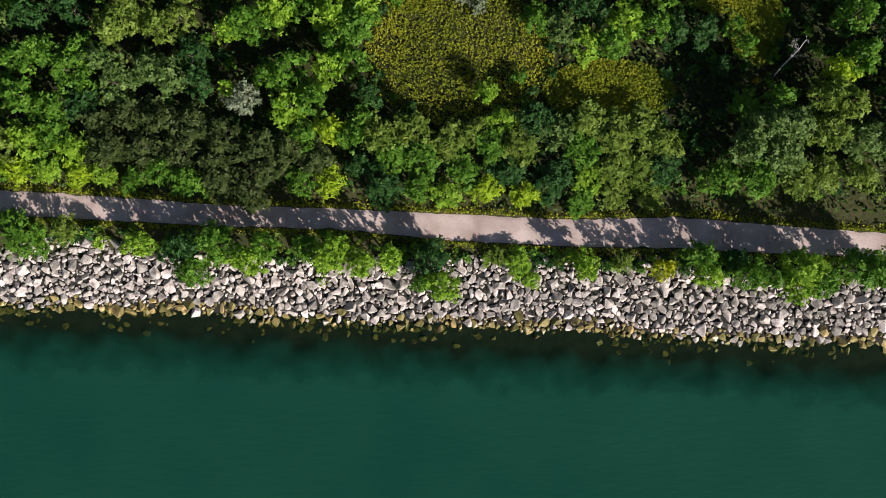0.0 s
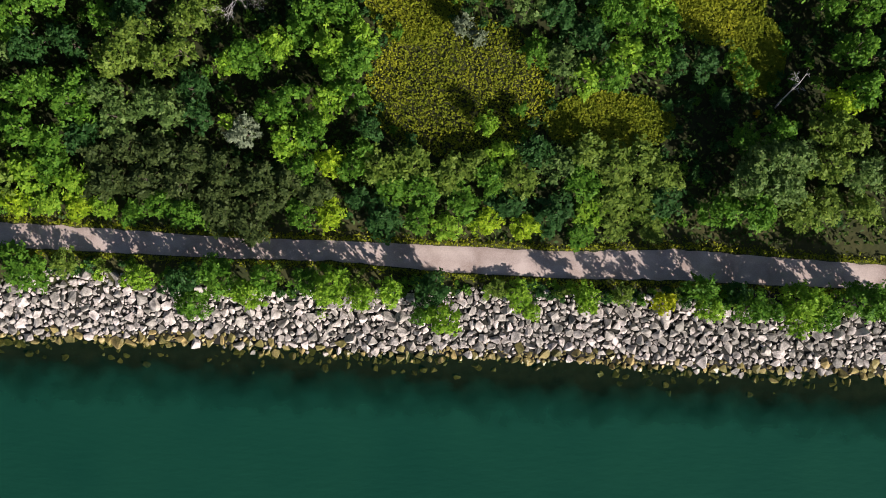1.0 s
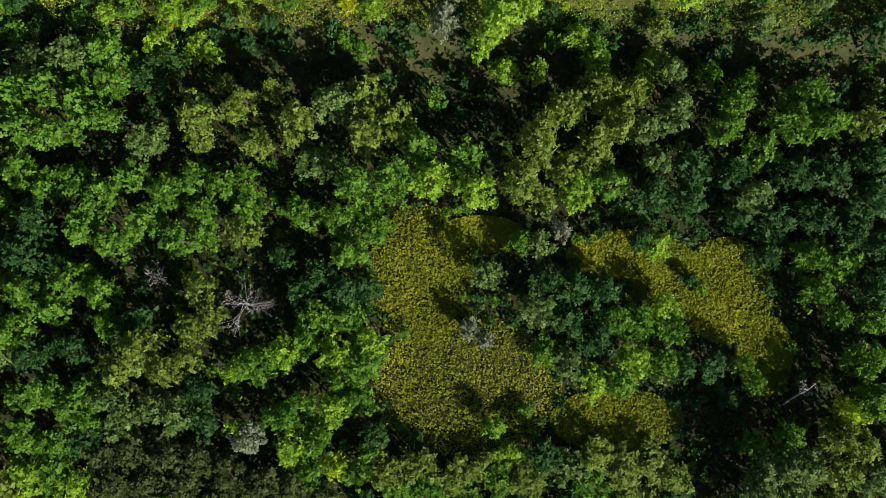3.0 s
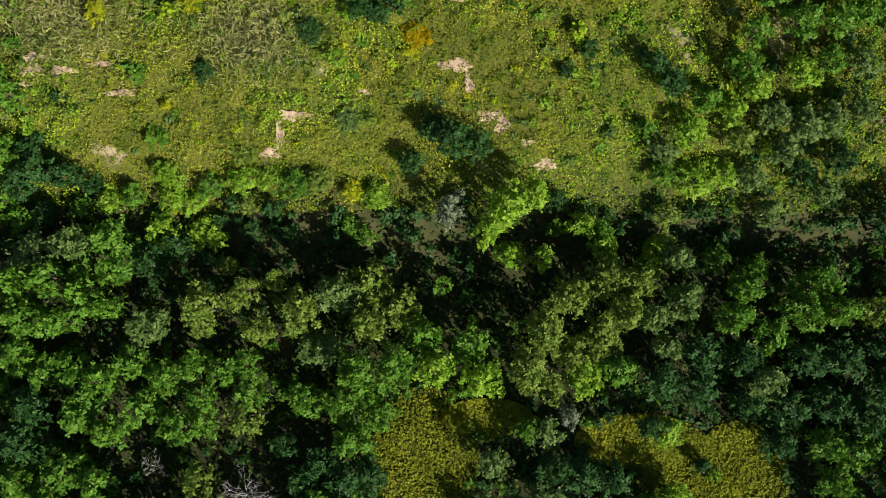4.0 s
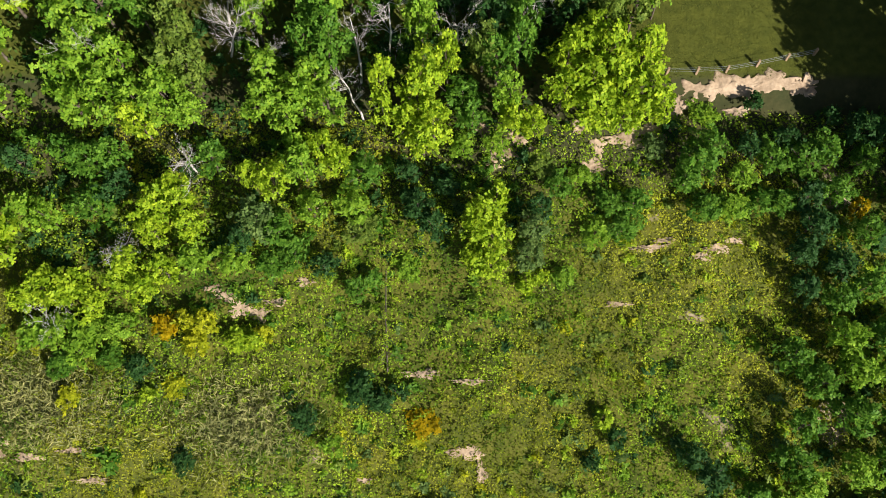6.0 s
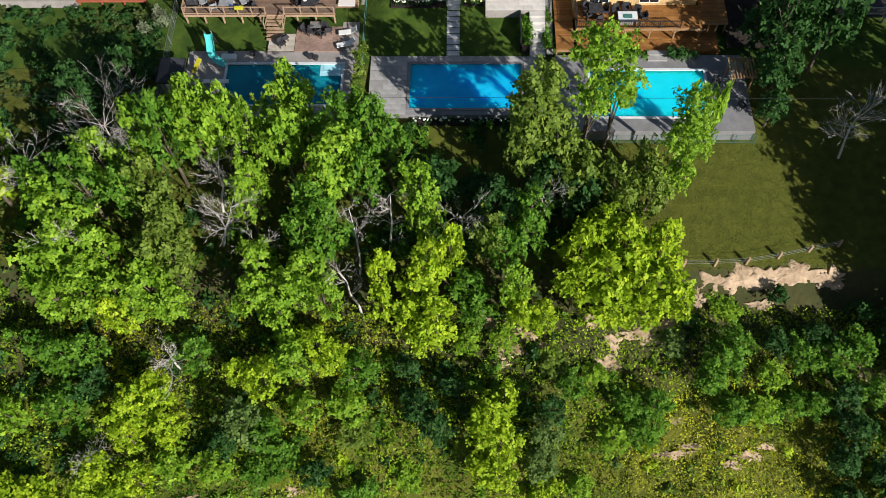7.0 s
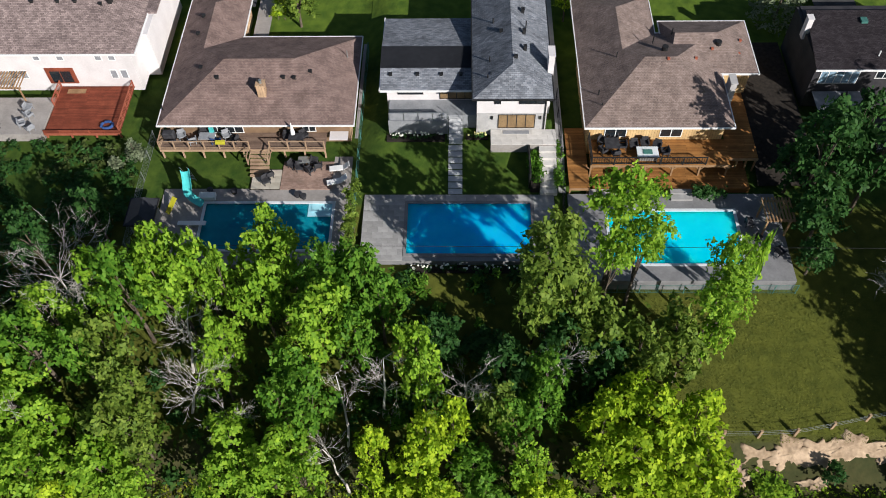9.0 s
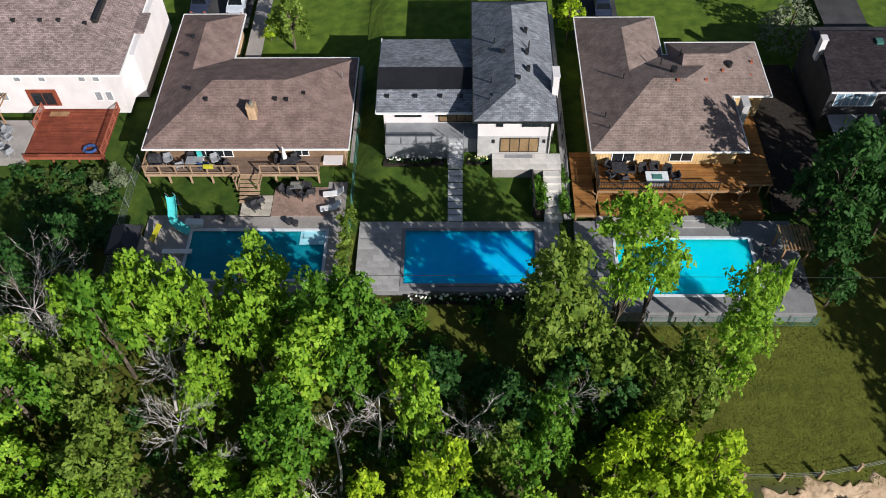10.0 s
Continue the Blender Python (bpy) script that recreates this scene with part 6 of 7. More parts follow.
# ---- house with the brown hipped roof and its pool ----
def brown_house():
    h = thing("house", "tan brick bungalow with a brown shingled hipped roof", "house")
    boxes("wall", TAN_BRICK, h, ((-29.9, -12.75, 145.6, 156.5, 37.5, 40.3), (-30.4, -24.7, 156.5, 163.4, 37.5, 40.29)))
    r = hip_roof(h, (-30.4, -12.25, 145.0, 157.1), 40.35, 42.95, (-24.6, -18.0), SHINGLE_BROWN)
    hip_roof(h, (-30.4, -24.2, 150.2, 163.9), 40.356, 41.7457, (151.2, 160.8), SHINGLE_BROWN, along="y")
    boxes("chimney", TAN_BRICK, h, ((-21.15, -20.4, 147.5, 148.3, 40.9, 42.75), (-21.2, -20.35, 147.45, 148.35, 42.75, 42.87)), "pale brick chimney")
    pipe(h, -20.75, 147.9, 42.85, 0.35, 0.14, "chimney_pot", METAL)
    roof_vents(r, ((-25.1, 149.3, 42.18), (-18.9, 149.3, 42.18), (-17.9, 149.25, 42.15), (-16.45, 150.0, 42.2)))
    roof_vents(h, ((-27.0, 151.0, 41.85), (-28.3, 159.1, 41.35), (-28.4, 156.5, 41.3)))
    pipe(h, -13.4, 153.5, 40.9, 0.8, 0.05, "antenna_mast", METAL)
    pipe(h, -30.2, 146.9, 40.5, 0.6)
    window(h, -26.0, 145.6, 38.75, 3.3, 1.45, WHITE, 4, name="window")
    window(h, -17.2, 145.6, 38.9, 1.3, 1.1, WHITE, 2)
    boxes("awning", STUCCO, h, ((-14.6, -12.9, 144.5, 145.55, 38.85, 38.95),), "flat pale porch roof")
    d = deck("wooden_deck", "brown timber deck with rails along the tan house", (-30.3, -14.9, 143.5, 145.58), 38.75, 37.4, DECK_BROWN, 9, TIMBER_GREY)
    railing(d, ((-30.25, 143.55), (-21.9, 143.55)), 38.75, TIMBER_GREY, slats=False)
    railing(d, ((-20.0, 143.55), (-14.95, 143.55)), 38.75, TIMBER_GREY, slats=False)
    railing(d, ((-30.25, 143.6), (-30.25, 145.5)), 38.75, TIMBER_GREY)
    for i in range(7):
        boxes("step", TIMBER_GREY, d, ((-21.85, -20.05, 143.4 - 0.3 * (i + 1), 143.42 - 0.3 * i, 38.57 - 0.2 * i, 38.62 - 0.2 * i),))
    railing(d, ((-21.9, 143.5), (-21.9, 142.0)), 38.3, TIMBER_GREY, slats=False)
    railing(d, ((-20.0, 143.5), (-20.0, 142.0)), 38.3, TIMBER_GREY, slats=False)
    for i, (x, y, t, m) in enumerate(((-28.4, 144.9, 20, CUSHION), (-27.3, 144.3, 200, CUSHION), (-26.4, 145.0, 0, SLATE), (-25.1, 144.2, 160, BLUE_CLOTH), (-24.2, 144.9, 30, CUSHION), (-23.4, 144.4, 250, SLATE), (-18.5, 144.8, 10, SLATE), (-17.0, 144.9, 40, SLATE))):
        chair(x, y, 38.75, t, m, ("grey cushioned", "dark", "blue-draped")[(m == SLATE) + 2 * (m == BLUE_CLOTH)] + " patio chair on the brown deck")
    table(-25.9, 144.5, 38.75, 1.5, 0.9, WHITE, "pale patio table strewn with towels on the deck", CUSHION)
    table(-17.6, 144.4, 38.75, 1.4, 0.9, SLATE, "dark patio table on the brown deck")
    g = thing("barbecue", "dark covered barbecue on the brown deck", "barbecue", at=(-29.5, 144.7, 38.75))
    boxes("cover", SLATE, g, ((-0.55, 0.55, -0.35, 0.35, 0.0, 1.1),), bevel=0.1)
    u = thing("closed_umbrella", "closed white garden umbrella on a pole", "umbrella", at=(-17.9, 144.6, 38.75))
    bm = bmesh.new()
    tube(bm, [(0, 0, 0), (0, 0, 2.2)], [0.03, 0.03], 6)
    part("pole", bm, METAL, u)
    bm = bmesh.new()
    tube(bm, [(0, 0, 0.9), (0, 0, 1.3), (0, 0, 2.3)], [0.22, 0.2, 0.03], 9)
    part("canopy", bm, WHITE, u)
    t = thing("towel", "yellow towel hung over the deck rail", "towel")
    boxes("cloth", YELLOW_PLASTIC, t, ((-24.9, -24.0, 143.42, 143.66, 39.77, 39.80), (-24.9, -24.0, 143.40, 143.43, 39.5, 39.77)))
    t = thing("towel", "turquoise towel hung beside the house window", "towel")
    boxes("cloth", TEAL, t, ((-25.7, -25.35, 144.9, 145.2, 38.76, 40.1),))
    # terraces between house and pool
    p = thing("patio", "pinkish brick patio with pale flagstones beside the pool", "patio", kind="structure")
    boxes("brick_bed", BRICKPAVE, p, ((-18.9, -14.2, 139.9, 143.2, 36.6, 37.34),))
    pavers(p, (-21.6, -18.95, 139.9, 142.2), 37.36, 0.85, 0.75, FLAG, name="flagstone")
    boxes("bedding", MULCH_AND_SHADE, p, ((-21.7, -18.92, 139.85, 142.25, 36.6, 37.31),))
    for x, y, tt in ((-20.2, 140.6, 35), (-20.0, 141.3, 215), (-18.0, 142.5, 60), (-17.3, 142.2, 10), (-16.3, 141.9, 140), (-15.6, 142.4, 190), (-16.0, 142.9, 80)):
        chair(x, y, 37.35, tt, SLATE, "dark folding chair on the brick patio")
    table(-16.9, 142.8, 37.35, 1.1, 0.8, METAL, "grey metal garden table on the brick patio")
    lounger(-13.6, 142.2, 37.3, 8), lounger(-13.7, 140.6, 37.3, 15)
    s = thing("pool_deck", "pale concrete deck around the teal pool", "pool deck", kind="structure")
    slab_with_hole("slab", s, (-29.5, -12.6, 131.6, 140.0), (-25.5, -13.8, 133.1, 138.4), 37.25, 0.9, CONCRETE)
    boxes("slab", CONCRETE, s, ((-14.2, -12.5, 140.0, 145.0, 36.7, 37.27),))
    swimming_pool("long pool with deep teal water and a step corner", (-25.4, -13.9, 133.2, 138.3), (-16.1, -13.9, 136.9, 138.3), 37.25, LINER_DEEP, (0.004, 0.18, 0.27), (0.010, 0.30, 0.38), "dark teal pool water")
    # water slide: a curved trough on a ladder
    w = thing("water_slide", "curved turquoise water slide at the pool's corner", "slide")
    pts = [Vector((-27.1 + 0.25 * math.sin(k * 0.35), 140.2 - k * 0.36, 39.5 - 1.9 * (k / 9) ** 0.8)) for k in range(10)]
    pts = [Vector((p_.x + 1.5 * max(0, (i - 4) / 5) ** 1.6, p_.y + 0.9 * max(0, (i - 5) / 4), p_.z)) for i, p_ in enumerate(pts)]
    bm = bmesh.new()
    prev = None
    for i, q in enumerate(pts):
        dd = (pts[min(i + 1, 9)] - pts[max(i - 1, 0)]).normalized()
        side = dd.cross(Vector((0, 0, 1))).normalized()
        ring = [bm.verts.new(q + side * s_ + Vector((0, 0, z_))) for s_, z_ in ((-0.36, 0.24), (-0.3, 0.02), (-0.12, -0.05), (0.12, -0.05), (0.3, 0.02), (0.36, 0.24), (0.40, 0.24), (0.33, -0.03), (0, -0.10), (-0.33, -0.03), (-0.40, 0.24))]
        if prev:
            for k in range(11):
                bm.faces.new((prev[k], prev[(k + 1) % 11], ring[(k + 1) % 11], ring[k]))
        prev = ring
    part("chute", bm, TEAL, w, smooth=True)
    for sx in (-0.33, 0.33):
        bm = bmesh.new()
        tube(bm, [(-27.1 + sx, 141.0, 37.2), (-27.1 + sx, 140.4, 39.4), (-27.1 + sx, 140.1, 40.1)], [0.03, 0.03, 0.03], 6)
        part("ladder_rail", bm, METAL, w)
    boxes("rung", METAL, w, [(-27.43, -26.77, 140.42 + 0.1 * k, 140.48 + 0.1 * k, 39.1 - 0.36 * k, 39.14 - 0.36 * k) for k in range(5)])
    b = thing("diving_board", "white diving board over the teal pool", "diving board")
    boxes("board", WHITE, b, ((-27.4, -24.9, 135.55, 136.0, 37.62, 37.68),))
    boxes("base", METAL, b, ((-27.3, -26.9, 135.6, 135.95, 37.25, 37.615), (-26.2, -25.9, 135.6, 135.95, 37.25, 37.615)))
    k = thing("garden_shed", "small dark-roofed garden shed with a pale front", "shed")
    boxes("wall", CUSHION, k, ((-31.3, -29.3, 134.9, 137.2, 36.7, 38.9),))
    hip_roof(k, (-31.5, -29.1, 134.6, 137.5), 38.92, 39.4, (135.4, 137.3), MEMBRANE, along="y", trim=BLACK)
    boxes("door", WHITE, k, ((-30.8, -29.8, 134.84, 134.896, 36.9, 38.6),))
    y_ = thing("play_slide", "small yellow plastic garden slide beside the shed", "slide", at=(-28.3, 137.6, 37.25), turn=-30)
    bm = bmesh.new()
    box(bm, -0.25, 0.25, -0.8, 0.8, -0.03, 0.03)
    bmesh.ops.transform(bm, matrix=Matrix.Translation((0, 0, 0.6)) @ Matrix.Rotation(radians(32), 4, "X"), verts=bm.verts)
    part("chute", bm, YELLOW_PLASTIC, y_)
    boxes("leg", METAL, y_, ((-0.22, -0.16, 0.5, 0.56, 0, 0.95), (0.16, 0.22, 0.5, 0.56, 0, 0.95)))
    bx = thing("pool_box", "pale storage box at the pool's edge", "box")
    boxes("body", COPING, bx, ((-26.1, -24.6, 138.6, 139.3, 37.25, 37.7),), bevel=0.03)
    for x, y in ((-25.2, 139.6), (-23.0, 139.5), (-17.2, 139.1), (-16.6, 138.9)):
        pot = thing("planter", "dark round planter on the pool deck", "planter", "planters by the pool", at=(x, y, 37.25))
        bm = bmesh.new()
        tube(bm, [(0, 0, 0), (0, 0, 0.45)], [0.2, 0.3], 10)
        part("pot", bm, SLATE, pot)


brown_house()


# ---- white modern house and its pool ----
def white_house():
    h = thing("house", "white modern house with grey shingled roofs and black windows", "house")
    boxes("wall", STUCCO, h, ((-9.3, -1.0, 148.4, 157.3, 38.0, 42.0), (-0.95, 5.4, 145.5, 160.9, 41.35, 43.5)), "white rendered walls")
    boxes("lower_wall", STONE, h, ((-0.95, 5.4, 145.52, 160.9, 38.0, 41.346),), "grey stone cladding")
    hip_roof(h, (-1.35, 5.8, 145.0, 161.4), 43.55, 45.4, (147.6, 158.4), SHINGLE_GREY, along="y", trim=BLACK)
    # lower wing: shingled skirts on both sides of a flat membrane
    bm = bmesh.new()
    prof = ((147.8, 42.0), (149.8, 42.85), (152.6, 43.0), (157.8, 42.0), (157.8, 41.85), (147.8, 41.85))
    rings = [[bm.verts.new((x, y, z)) for y, z in prof] for x in (-9.85, -1.1)]
    for i in range(6):
        bm.faces.new((rings[0][i], rings[0][(i + 1) % 6], rings[1][(i + 1) % 6], rings[1][i]))
    bm.faces.new(rings[0]), bm.faces.new(rings[1])
    low = part("roof", bm, SHINGLE_GREY, h)
    boxes("gutter", WHITE, low, ((-9.95, -1.15, 147.66, 147.796, 41.84, 42.0), (-9.95, -9.855, 147.66, 157.9, 41.84, 42.05)))
    bm = bmesh.new()
    v = [bm.verts.new(p) for p in ((-9.87, 149.8, 42.87), (-1.1, 149.8, 42.87), (-1.1, 152.6, 43.03), (-9.87, 152.6, 43.03))]
    bm.faces.new(v)
    bmesh.ops.solidify(bm, geom=bm.faces[:], thickness=0.04)
    part("membrane", bm, MEMBRANE, low, "dark flat roof membrane")
    roof_vents(low, ((-8.9, 149.2, 42.55), (-6.4, 149.2, 42.55), (-4.2, 149.2, 42.55), (-2.4, 149.2, 42.55)))
    roof_vents(h, ((3.4, 155.2, 45.05), (3.4, 152.2, 45.1), (3.4, 150.0, 45.1), (2.5, 148.5, 45.3), (1.3, 152.4, 44.9), (0.4, 147.4, 44.2)))
    for x, y, z in ((0.6, 154.0, 44.5), (0.2, 149.0, 44.3), (0.0, 147.0, 44.0), (3.6, 153.0, 45.0)):
        pipe(h, x, y, z, 0.6)
    boxes("chimney", STUCCO, h, ((5.42, 5.95, 148.2, 149.5, 38.0, 45.6), (5.37, 6.0, 148.15, 149.55, 45.6, 45.68)), "white chimney stack")
    window(h, 1.0, 145.52, 39.4, 3.4, 1.75, BLACK, 4, AMBER, "patio_door")
    window(h, 0.6, 145.5, 42.5, 0.6, 0.8, BLACK, 1)
    window(h, 2.8, 145.5, 42.5, 2.4, 0.8, BLACK, 3)
    window(h, -8.3, 148.4, 40.9, 2.4, 0.9, BLACK, 3)
    window(h, -4.4, 148.4, 40.3, 3.2, 1.65, BLACK, 4, AMBER, "patio_door")
    boxes("downpipe", BLACK, h, ((5.2, 5.28, 145.4, 145.49, 39.3, 43.4),))
    for x in (0.45, 4.85):
        boxes("wall_lamp", BLACK, h, ((x - 0.09, x + 0.09, 145.4, 145.5, 40.6, 40.95),))
    # raised terrace, stair and garden walk
    t = thing("terrace", "raised grey stone terrace with glass rail at the white house", "terrace", kind="structure")
    boxes("platform", SLAB_GREY, t, ((-9.1, -3.6, 145.6, 148.38, 37.8, 40.2), (-3.6, -1.0, 146.4, 148.38, 37.8, 40.19)))
    for i in range(6):
        boxes("step", WALK_SLAB, t, ((-3.5, -2.25, 146.38 - 0.32 * (i + 1), 146.38 - 0.32 * i, 37.8, 40.0 - 0.2 * i),))
    for x0, x1, y in ((-9.0, -3.65, 145.68),):
        g = boxes("glass_rail", METAL, t, [(x0 + i * (x1 - x0) / 4 - 0.02, x0 + i * (x1 - x0) / 4 + 0.02, y - 0.02, y + 0.02, 40.2, 41.2) for i in range(5)] + [(x0, x1, y - 0.02, y + 0.02, 41.2, 41.24)])
        for i in range(4):
            boxes("pane", CUSHION, g, ((x0 + i * (x1 - x0) / 4 + 0.05, x0 + (i + 1) * (x1 - x0) / 4 - 0.05, y - 0.008, y + 0.008, 40.3, 41.15),))
    for x in (-3.58, -2.2):
        boxes("handrail", METAL, t, [(x - 0.025, x + 0.025, 144.5 + 0.47 * k, 144.55 + 0.47 * k, 38.9 + 0.3 * k, 39.9 + 0.3 * k) for k in range(5)])
    walkway = thing("garden_walk", "pale stone slab walk from the terrace to the pool", "walkway", kind="structure")
    for k in range(8):
        y = 139.35 + k * 0.62
        pavers(walkway, (-3.55, -2.25, y, y + 0.62), profile(0, y + 0.3) + 0.10, 0.9 if k % 2 else 1.3, 0.62, WALK_SLAB)
    ter = thing("patio", "pale stone patio before the white house with garden steps", "patio", kind="structure")
    boxes("bedding", CONCRETE, ter, ((0.35, 6.35, 143.6, 145.5, 37.5, 39.16),))
    pavers(ter, (0.35, 6.35, 143.6, 145.48), 39.22, 0.95, 0.62, PAVER_LIGHT)
    for i in range(7):
        z = 39.05 - 0.25 * i
        boxes("step", PAVER_LIGHT, ter, ((4.75, 6.3, 143.58 - 0.62 * (i + 1), 143.58 - 0.62 * i - 0.012, z - 0.8, z),))
    m = thing("doormat", "grey mat before the patio door", "mat")
    boxes("mat", CUSHION, m, ((1.5, 3.9, 144.9, 145.3, 39.24, 39.27),))
    s = thing("pool_deck", "grey paved deck around the blue covered pool", "pool deck", kind="structure")
    slab_with_hole("bed", s, (-11.1, 6.0, 132.05, 139.3), (-7.25, 3.95, 132.65, 138.45), 37.19, 1.5, CONCRETE_GREY)
    pavers(s, (-11.1, -7.42, 132.05, 139.3), 37.255, 0.92, 0.62, PAVER)
    pavers(s, (4.12, 6.0, 132.05, 139.3), 37.255, 0.92, 0.62, PAVER)
    pavers(s, (-7.42, 4.12, 138.6, 139.3), 37.255, 0.92, 0.7, PAVER)
    swimming_pool("rectangular pool with bright blue water under a cover", (-7.15, 3.85, 132.75, 138.35), None, 37.25, LINER_BLUE, (0.004, 0.42, 0.86), (0.012, 0.54, 0.95), "bright blue pool water", CONCRETE_GREY)
    for x0, x1, y0, y1, n, lab in ((-9.3, -3.9, 144.7, 145.5, 30, "bed of white hydrangeas below the terrace"), (-1.9, 0.1, 144.9, 145.5, 10, "bed of pale yellow hydrangeas below the house"), (-7.0, 3.5, 131.2, 131.9, 46, "row of white flowers along the pool wall")):
        rnd = random.Random(n)
        bed = thing("flower_bed", lab, "flower bed")
        zz = profile(0, (y0 + y1) / 2)
        boxes("soil", MULCH_AND_SHADE, bed, ((x0, x1, y0, y1, zz - 0.3, zz + 0.08),))
        bm = bmesh.new()
        for _ in range(n):
            x, y, r = rnd.uniform(x0 + 0.2, x1 - 0.2), rnd.uniform(y0 + 0.15, y1 - 0.1), rnd.uniform(0.07, 0.13)
            bmesh.ops.create_icosphere(bm, subdivisions=1, radius=r, matrix=Matrix.Translation((x, y, zz + 0.45 + rnd.uniform(-0.1, 0.12))))
        part("blossoms", bm, FLOWER if n != 10 else FLOWER_YELLOW, bed)
        lobes = [(rnd.uniform(x0 + 0.2, x1 - 0.2), rnd.uniform(y0 + 0.15, y1 - 0.15), zz + 0.25, 0.22) for _ in range(max(8, n))]
        me = leaf_mesh("leaves", n, lobes, 40 * max(8, n) // 2, 0.12)
        me.materials[0] = LEAF["d"]
        new("leaves", me).parent = bed
    e = thing("raised_bed", "dark planting bed between lawn and stone steps", "flower bed")
    boxes("edging", BLACK, e, ((3.75, 3.9, 140.0, 143.5, 37.0, 39.3),))
    boxes("soil", MULCH_AND_SHADE, e, ((3.9, 4.74, 139.6, 143.5, 36.8, 38.3),))


FLOWER = surface("world_white_blossom", (0.62, 0.64, 0.52), (0.80, 0.80, 0.72), scale=5, rough=0.9)
FLOWER_YELLOW = surface("world_yellow_blossom", (0.55, 0.56, 0.20), (0.72, 0.70, 0.32), scale=5, rough=0.9)
white_house()


# ---- ochre house with the timber deck and the turquoise pool ----
def ochre_house():
    h = thing("house", "yellow brick house with a tan shingled hipped roof", "house")
    boxes("wall", YELLOW_BRICK, h, ((9.2, 21.3, 144.1, 155.6, 37.4, 41.4), (9.7, 15.9, 155.6, 161.2, 37.4, 41.39), (21.3, 24.8, 150.9, 157.2, 37.4, 41.38)))
    r = hip_roof(h, (8.7, 21.95, 143.55, 156.1), 41.45, 44.1, (14.3, 17.2), SHINGLE_TAN)
    hip_roof(h, (8.7, 16.45, 148.6, 161.7), 41.456, 43.2897, (149.6, 157.8), SHINGLE_TAN, along="y")
    hip_roof(h, (17.0, 25.4, 150.4, 157.8), 41.48, 43.22, (17.8, 21.7), SHINGLE_TAN, at=154.1)
    boxes("chimney", STONE, h, ((22.1, 22.65, 147.8, 149.0, 37.5, 42.6), (22.05, 22.7, 147.75, 149.05, 42.6, 42.7)), "grey stone chimney")
    for x, y, z in ((16.4, 151.4, 43.75), (21.8, 153.1, 42.85)):
        pipe(h, x, y, z - 0.1, 0.3, 0.3, "round_vent")
    for x, y, z in ((16.4, 149.6, 44.0), (19.3, 150.8, 42.95), (21.2, 152.6, 42.5), (24.2, 154.2, 42.1), (23.7, 152.3, 42.15)):
        roof_vents(r, ((x, y, z),), RED_RAIL, 0.2, 0.16)
    for x, y, z in ((10.1, 147.0, 42.1), (10.3, 145.6, 41.9), (17.6, 154.4, 42.9), (12.0, 151.0, 43.0), (15.6, 153.0, 43.2)):
        pipe(h, x, y, z, 0.6)
    window(h, 10.6, 144.1, 39.7, 2.0, 1.5, WHITE, 2)
    window(h, 15.6, 144.1, 39.7, 2.0, 1.5, WHITE, 2)
    d = deck("wooden_deck", "ochre stained timber deck on braced posts", (9.2, 21.6, 141.0, 144.08), 39.35, 37.3, DECK_OCHRE, 6, TIMBER)
    for i in range(6):
        x = 9.3 + 12.2 * i / 5
        for s in (-1, 1):
            bm = bmesh.new()
            tube(bm, [(x, 141.17, 38.5), (x + s * 0.5, 141.17, 39.05)], [0.05, 0.05], 4)
            part("brace", bm, TIMBER, d)
    railing(d, ((9.25, 141.05), (19.4, 141.05)), 39.35, BLACK, step=2.0, h=0.9)
    railing(d, ((9.25, 141.1), (9.25, 144.0)), 39.35, BLACK, step=2.0, h=0.9)
    deck("side_deck", "ochre stained timber deck beside the chimney", (21.65, 24.3, 141.9, 150.2), 39.2, 37.3, DECK_OCHRE, 4, TIMBER)
    deck("low_deck", "low ochre timber boardwalk beside the yellow house", (7.3, 9.1, 139.2, 146.5), 38.3, 37.2, DECK_OCHRE, 2, TIMBER)
    boxes("floor", DECK_OCHRE, thing("lower_deck", "shaded ochre timber floor under the raised deck", "deck"), ((9.5, 23.5, 139.6, 143.6, 36.9, 37.72),))
    table(11.2, 143.0, 39.35, 1.3, 1.3, SLATE, "dark round-set dining table on the ochre deck")
    for k in range(5):
        a = k * 1.25
        chair(11.2 + 1.0 * math.cos(a), 143.0 + 0.95 * math.sin(a), 39.35, math.degrees(a) - 90, SLATE, "dark dining chair on the ochre deck")
    ft = thing("fire_table", "pale square fire table with a green top", "table", at=(14.3, 142.0, 39.35))
    boxes("body", CONCRETE, ft, ((-0.85, 0.85, -0.55, 0.55, 0, 0.55),), bevel=0.02)
    boxes("top", COPING, ft, ((-0.95, 0.95, -0.65, 0.65, 0.553, 0.62),))
    boxes("burner", GREEN_MESH, ft, ((-0.4, 0.4, -0.25, 0.25, 0.623, 0.68),))
    for x, y, t in ((13.2, 143.1, 0), (14.2, 143.3, 0), (15.3, 143.0, -20), (15.9, 142.2, -80)):
        chair(x, y, 39.35, t, SLATE, "dark patio chair beside the fire table")
    bq = thing("barbecue", "dark barbecue under the raised deck", "barbecue", at=(12.4, 140.4, 37.72))
    boxes("body", SLATE, bq, ((-0.7, 0.7, -0.3, 0.3, 0, 0.9),), bevel=0.05)
    s = thing("pool_deck", "grey concrete deck around the turquoise pool", "pool deck", kind="structure")
    slab_with_hole("slab", s, (7.2, 25.5, 129.8, 139.1), (10.4, 21.7, 131.4, 137.3), 37.6, 1.5, CONCRETE_GREY)
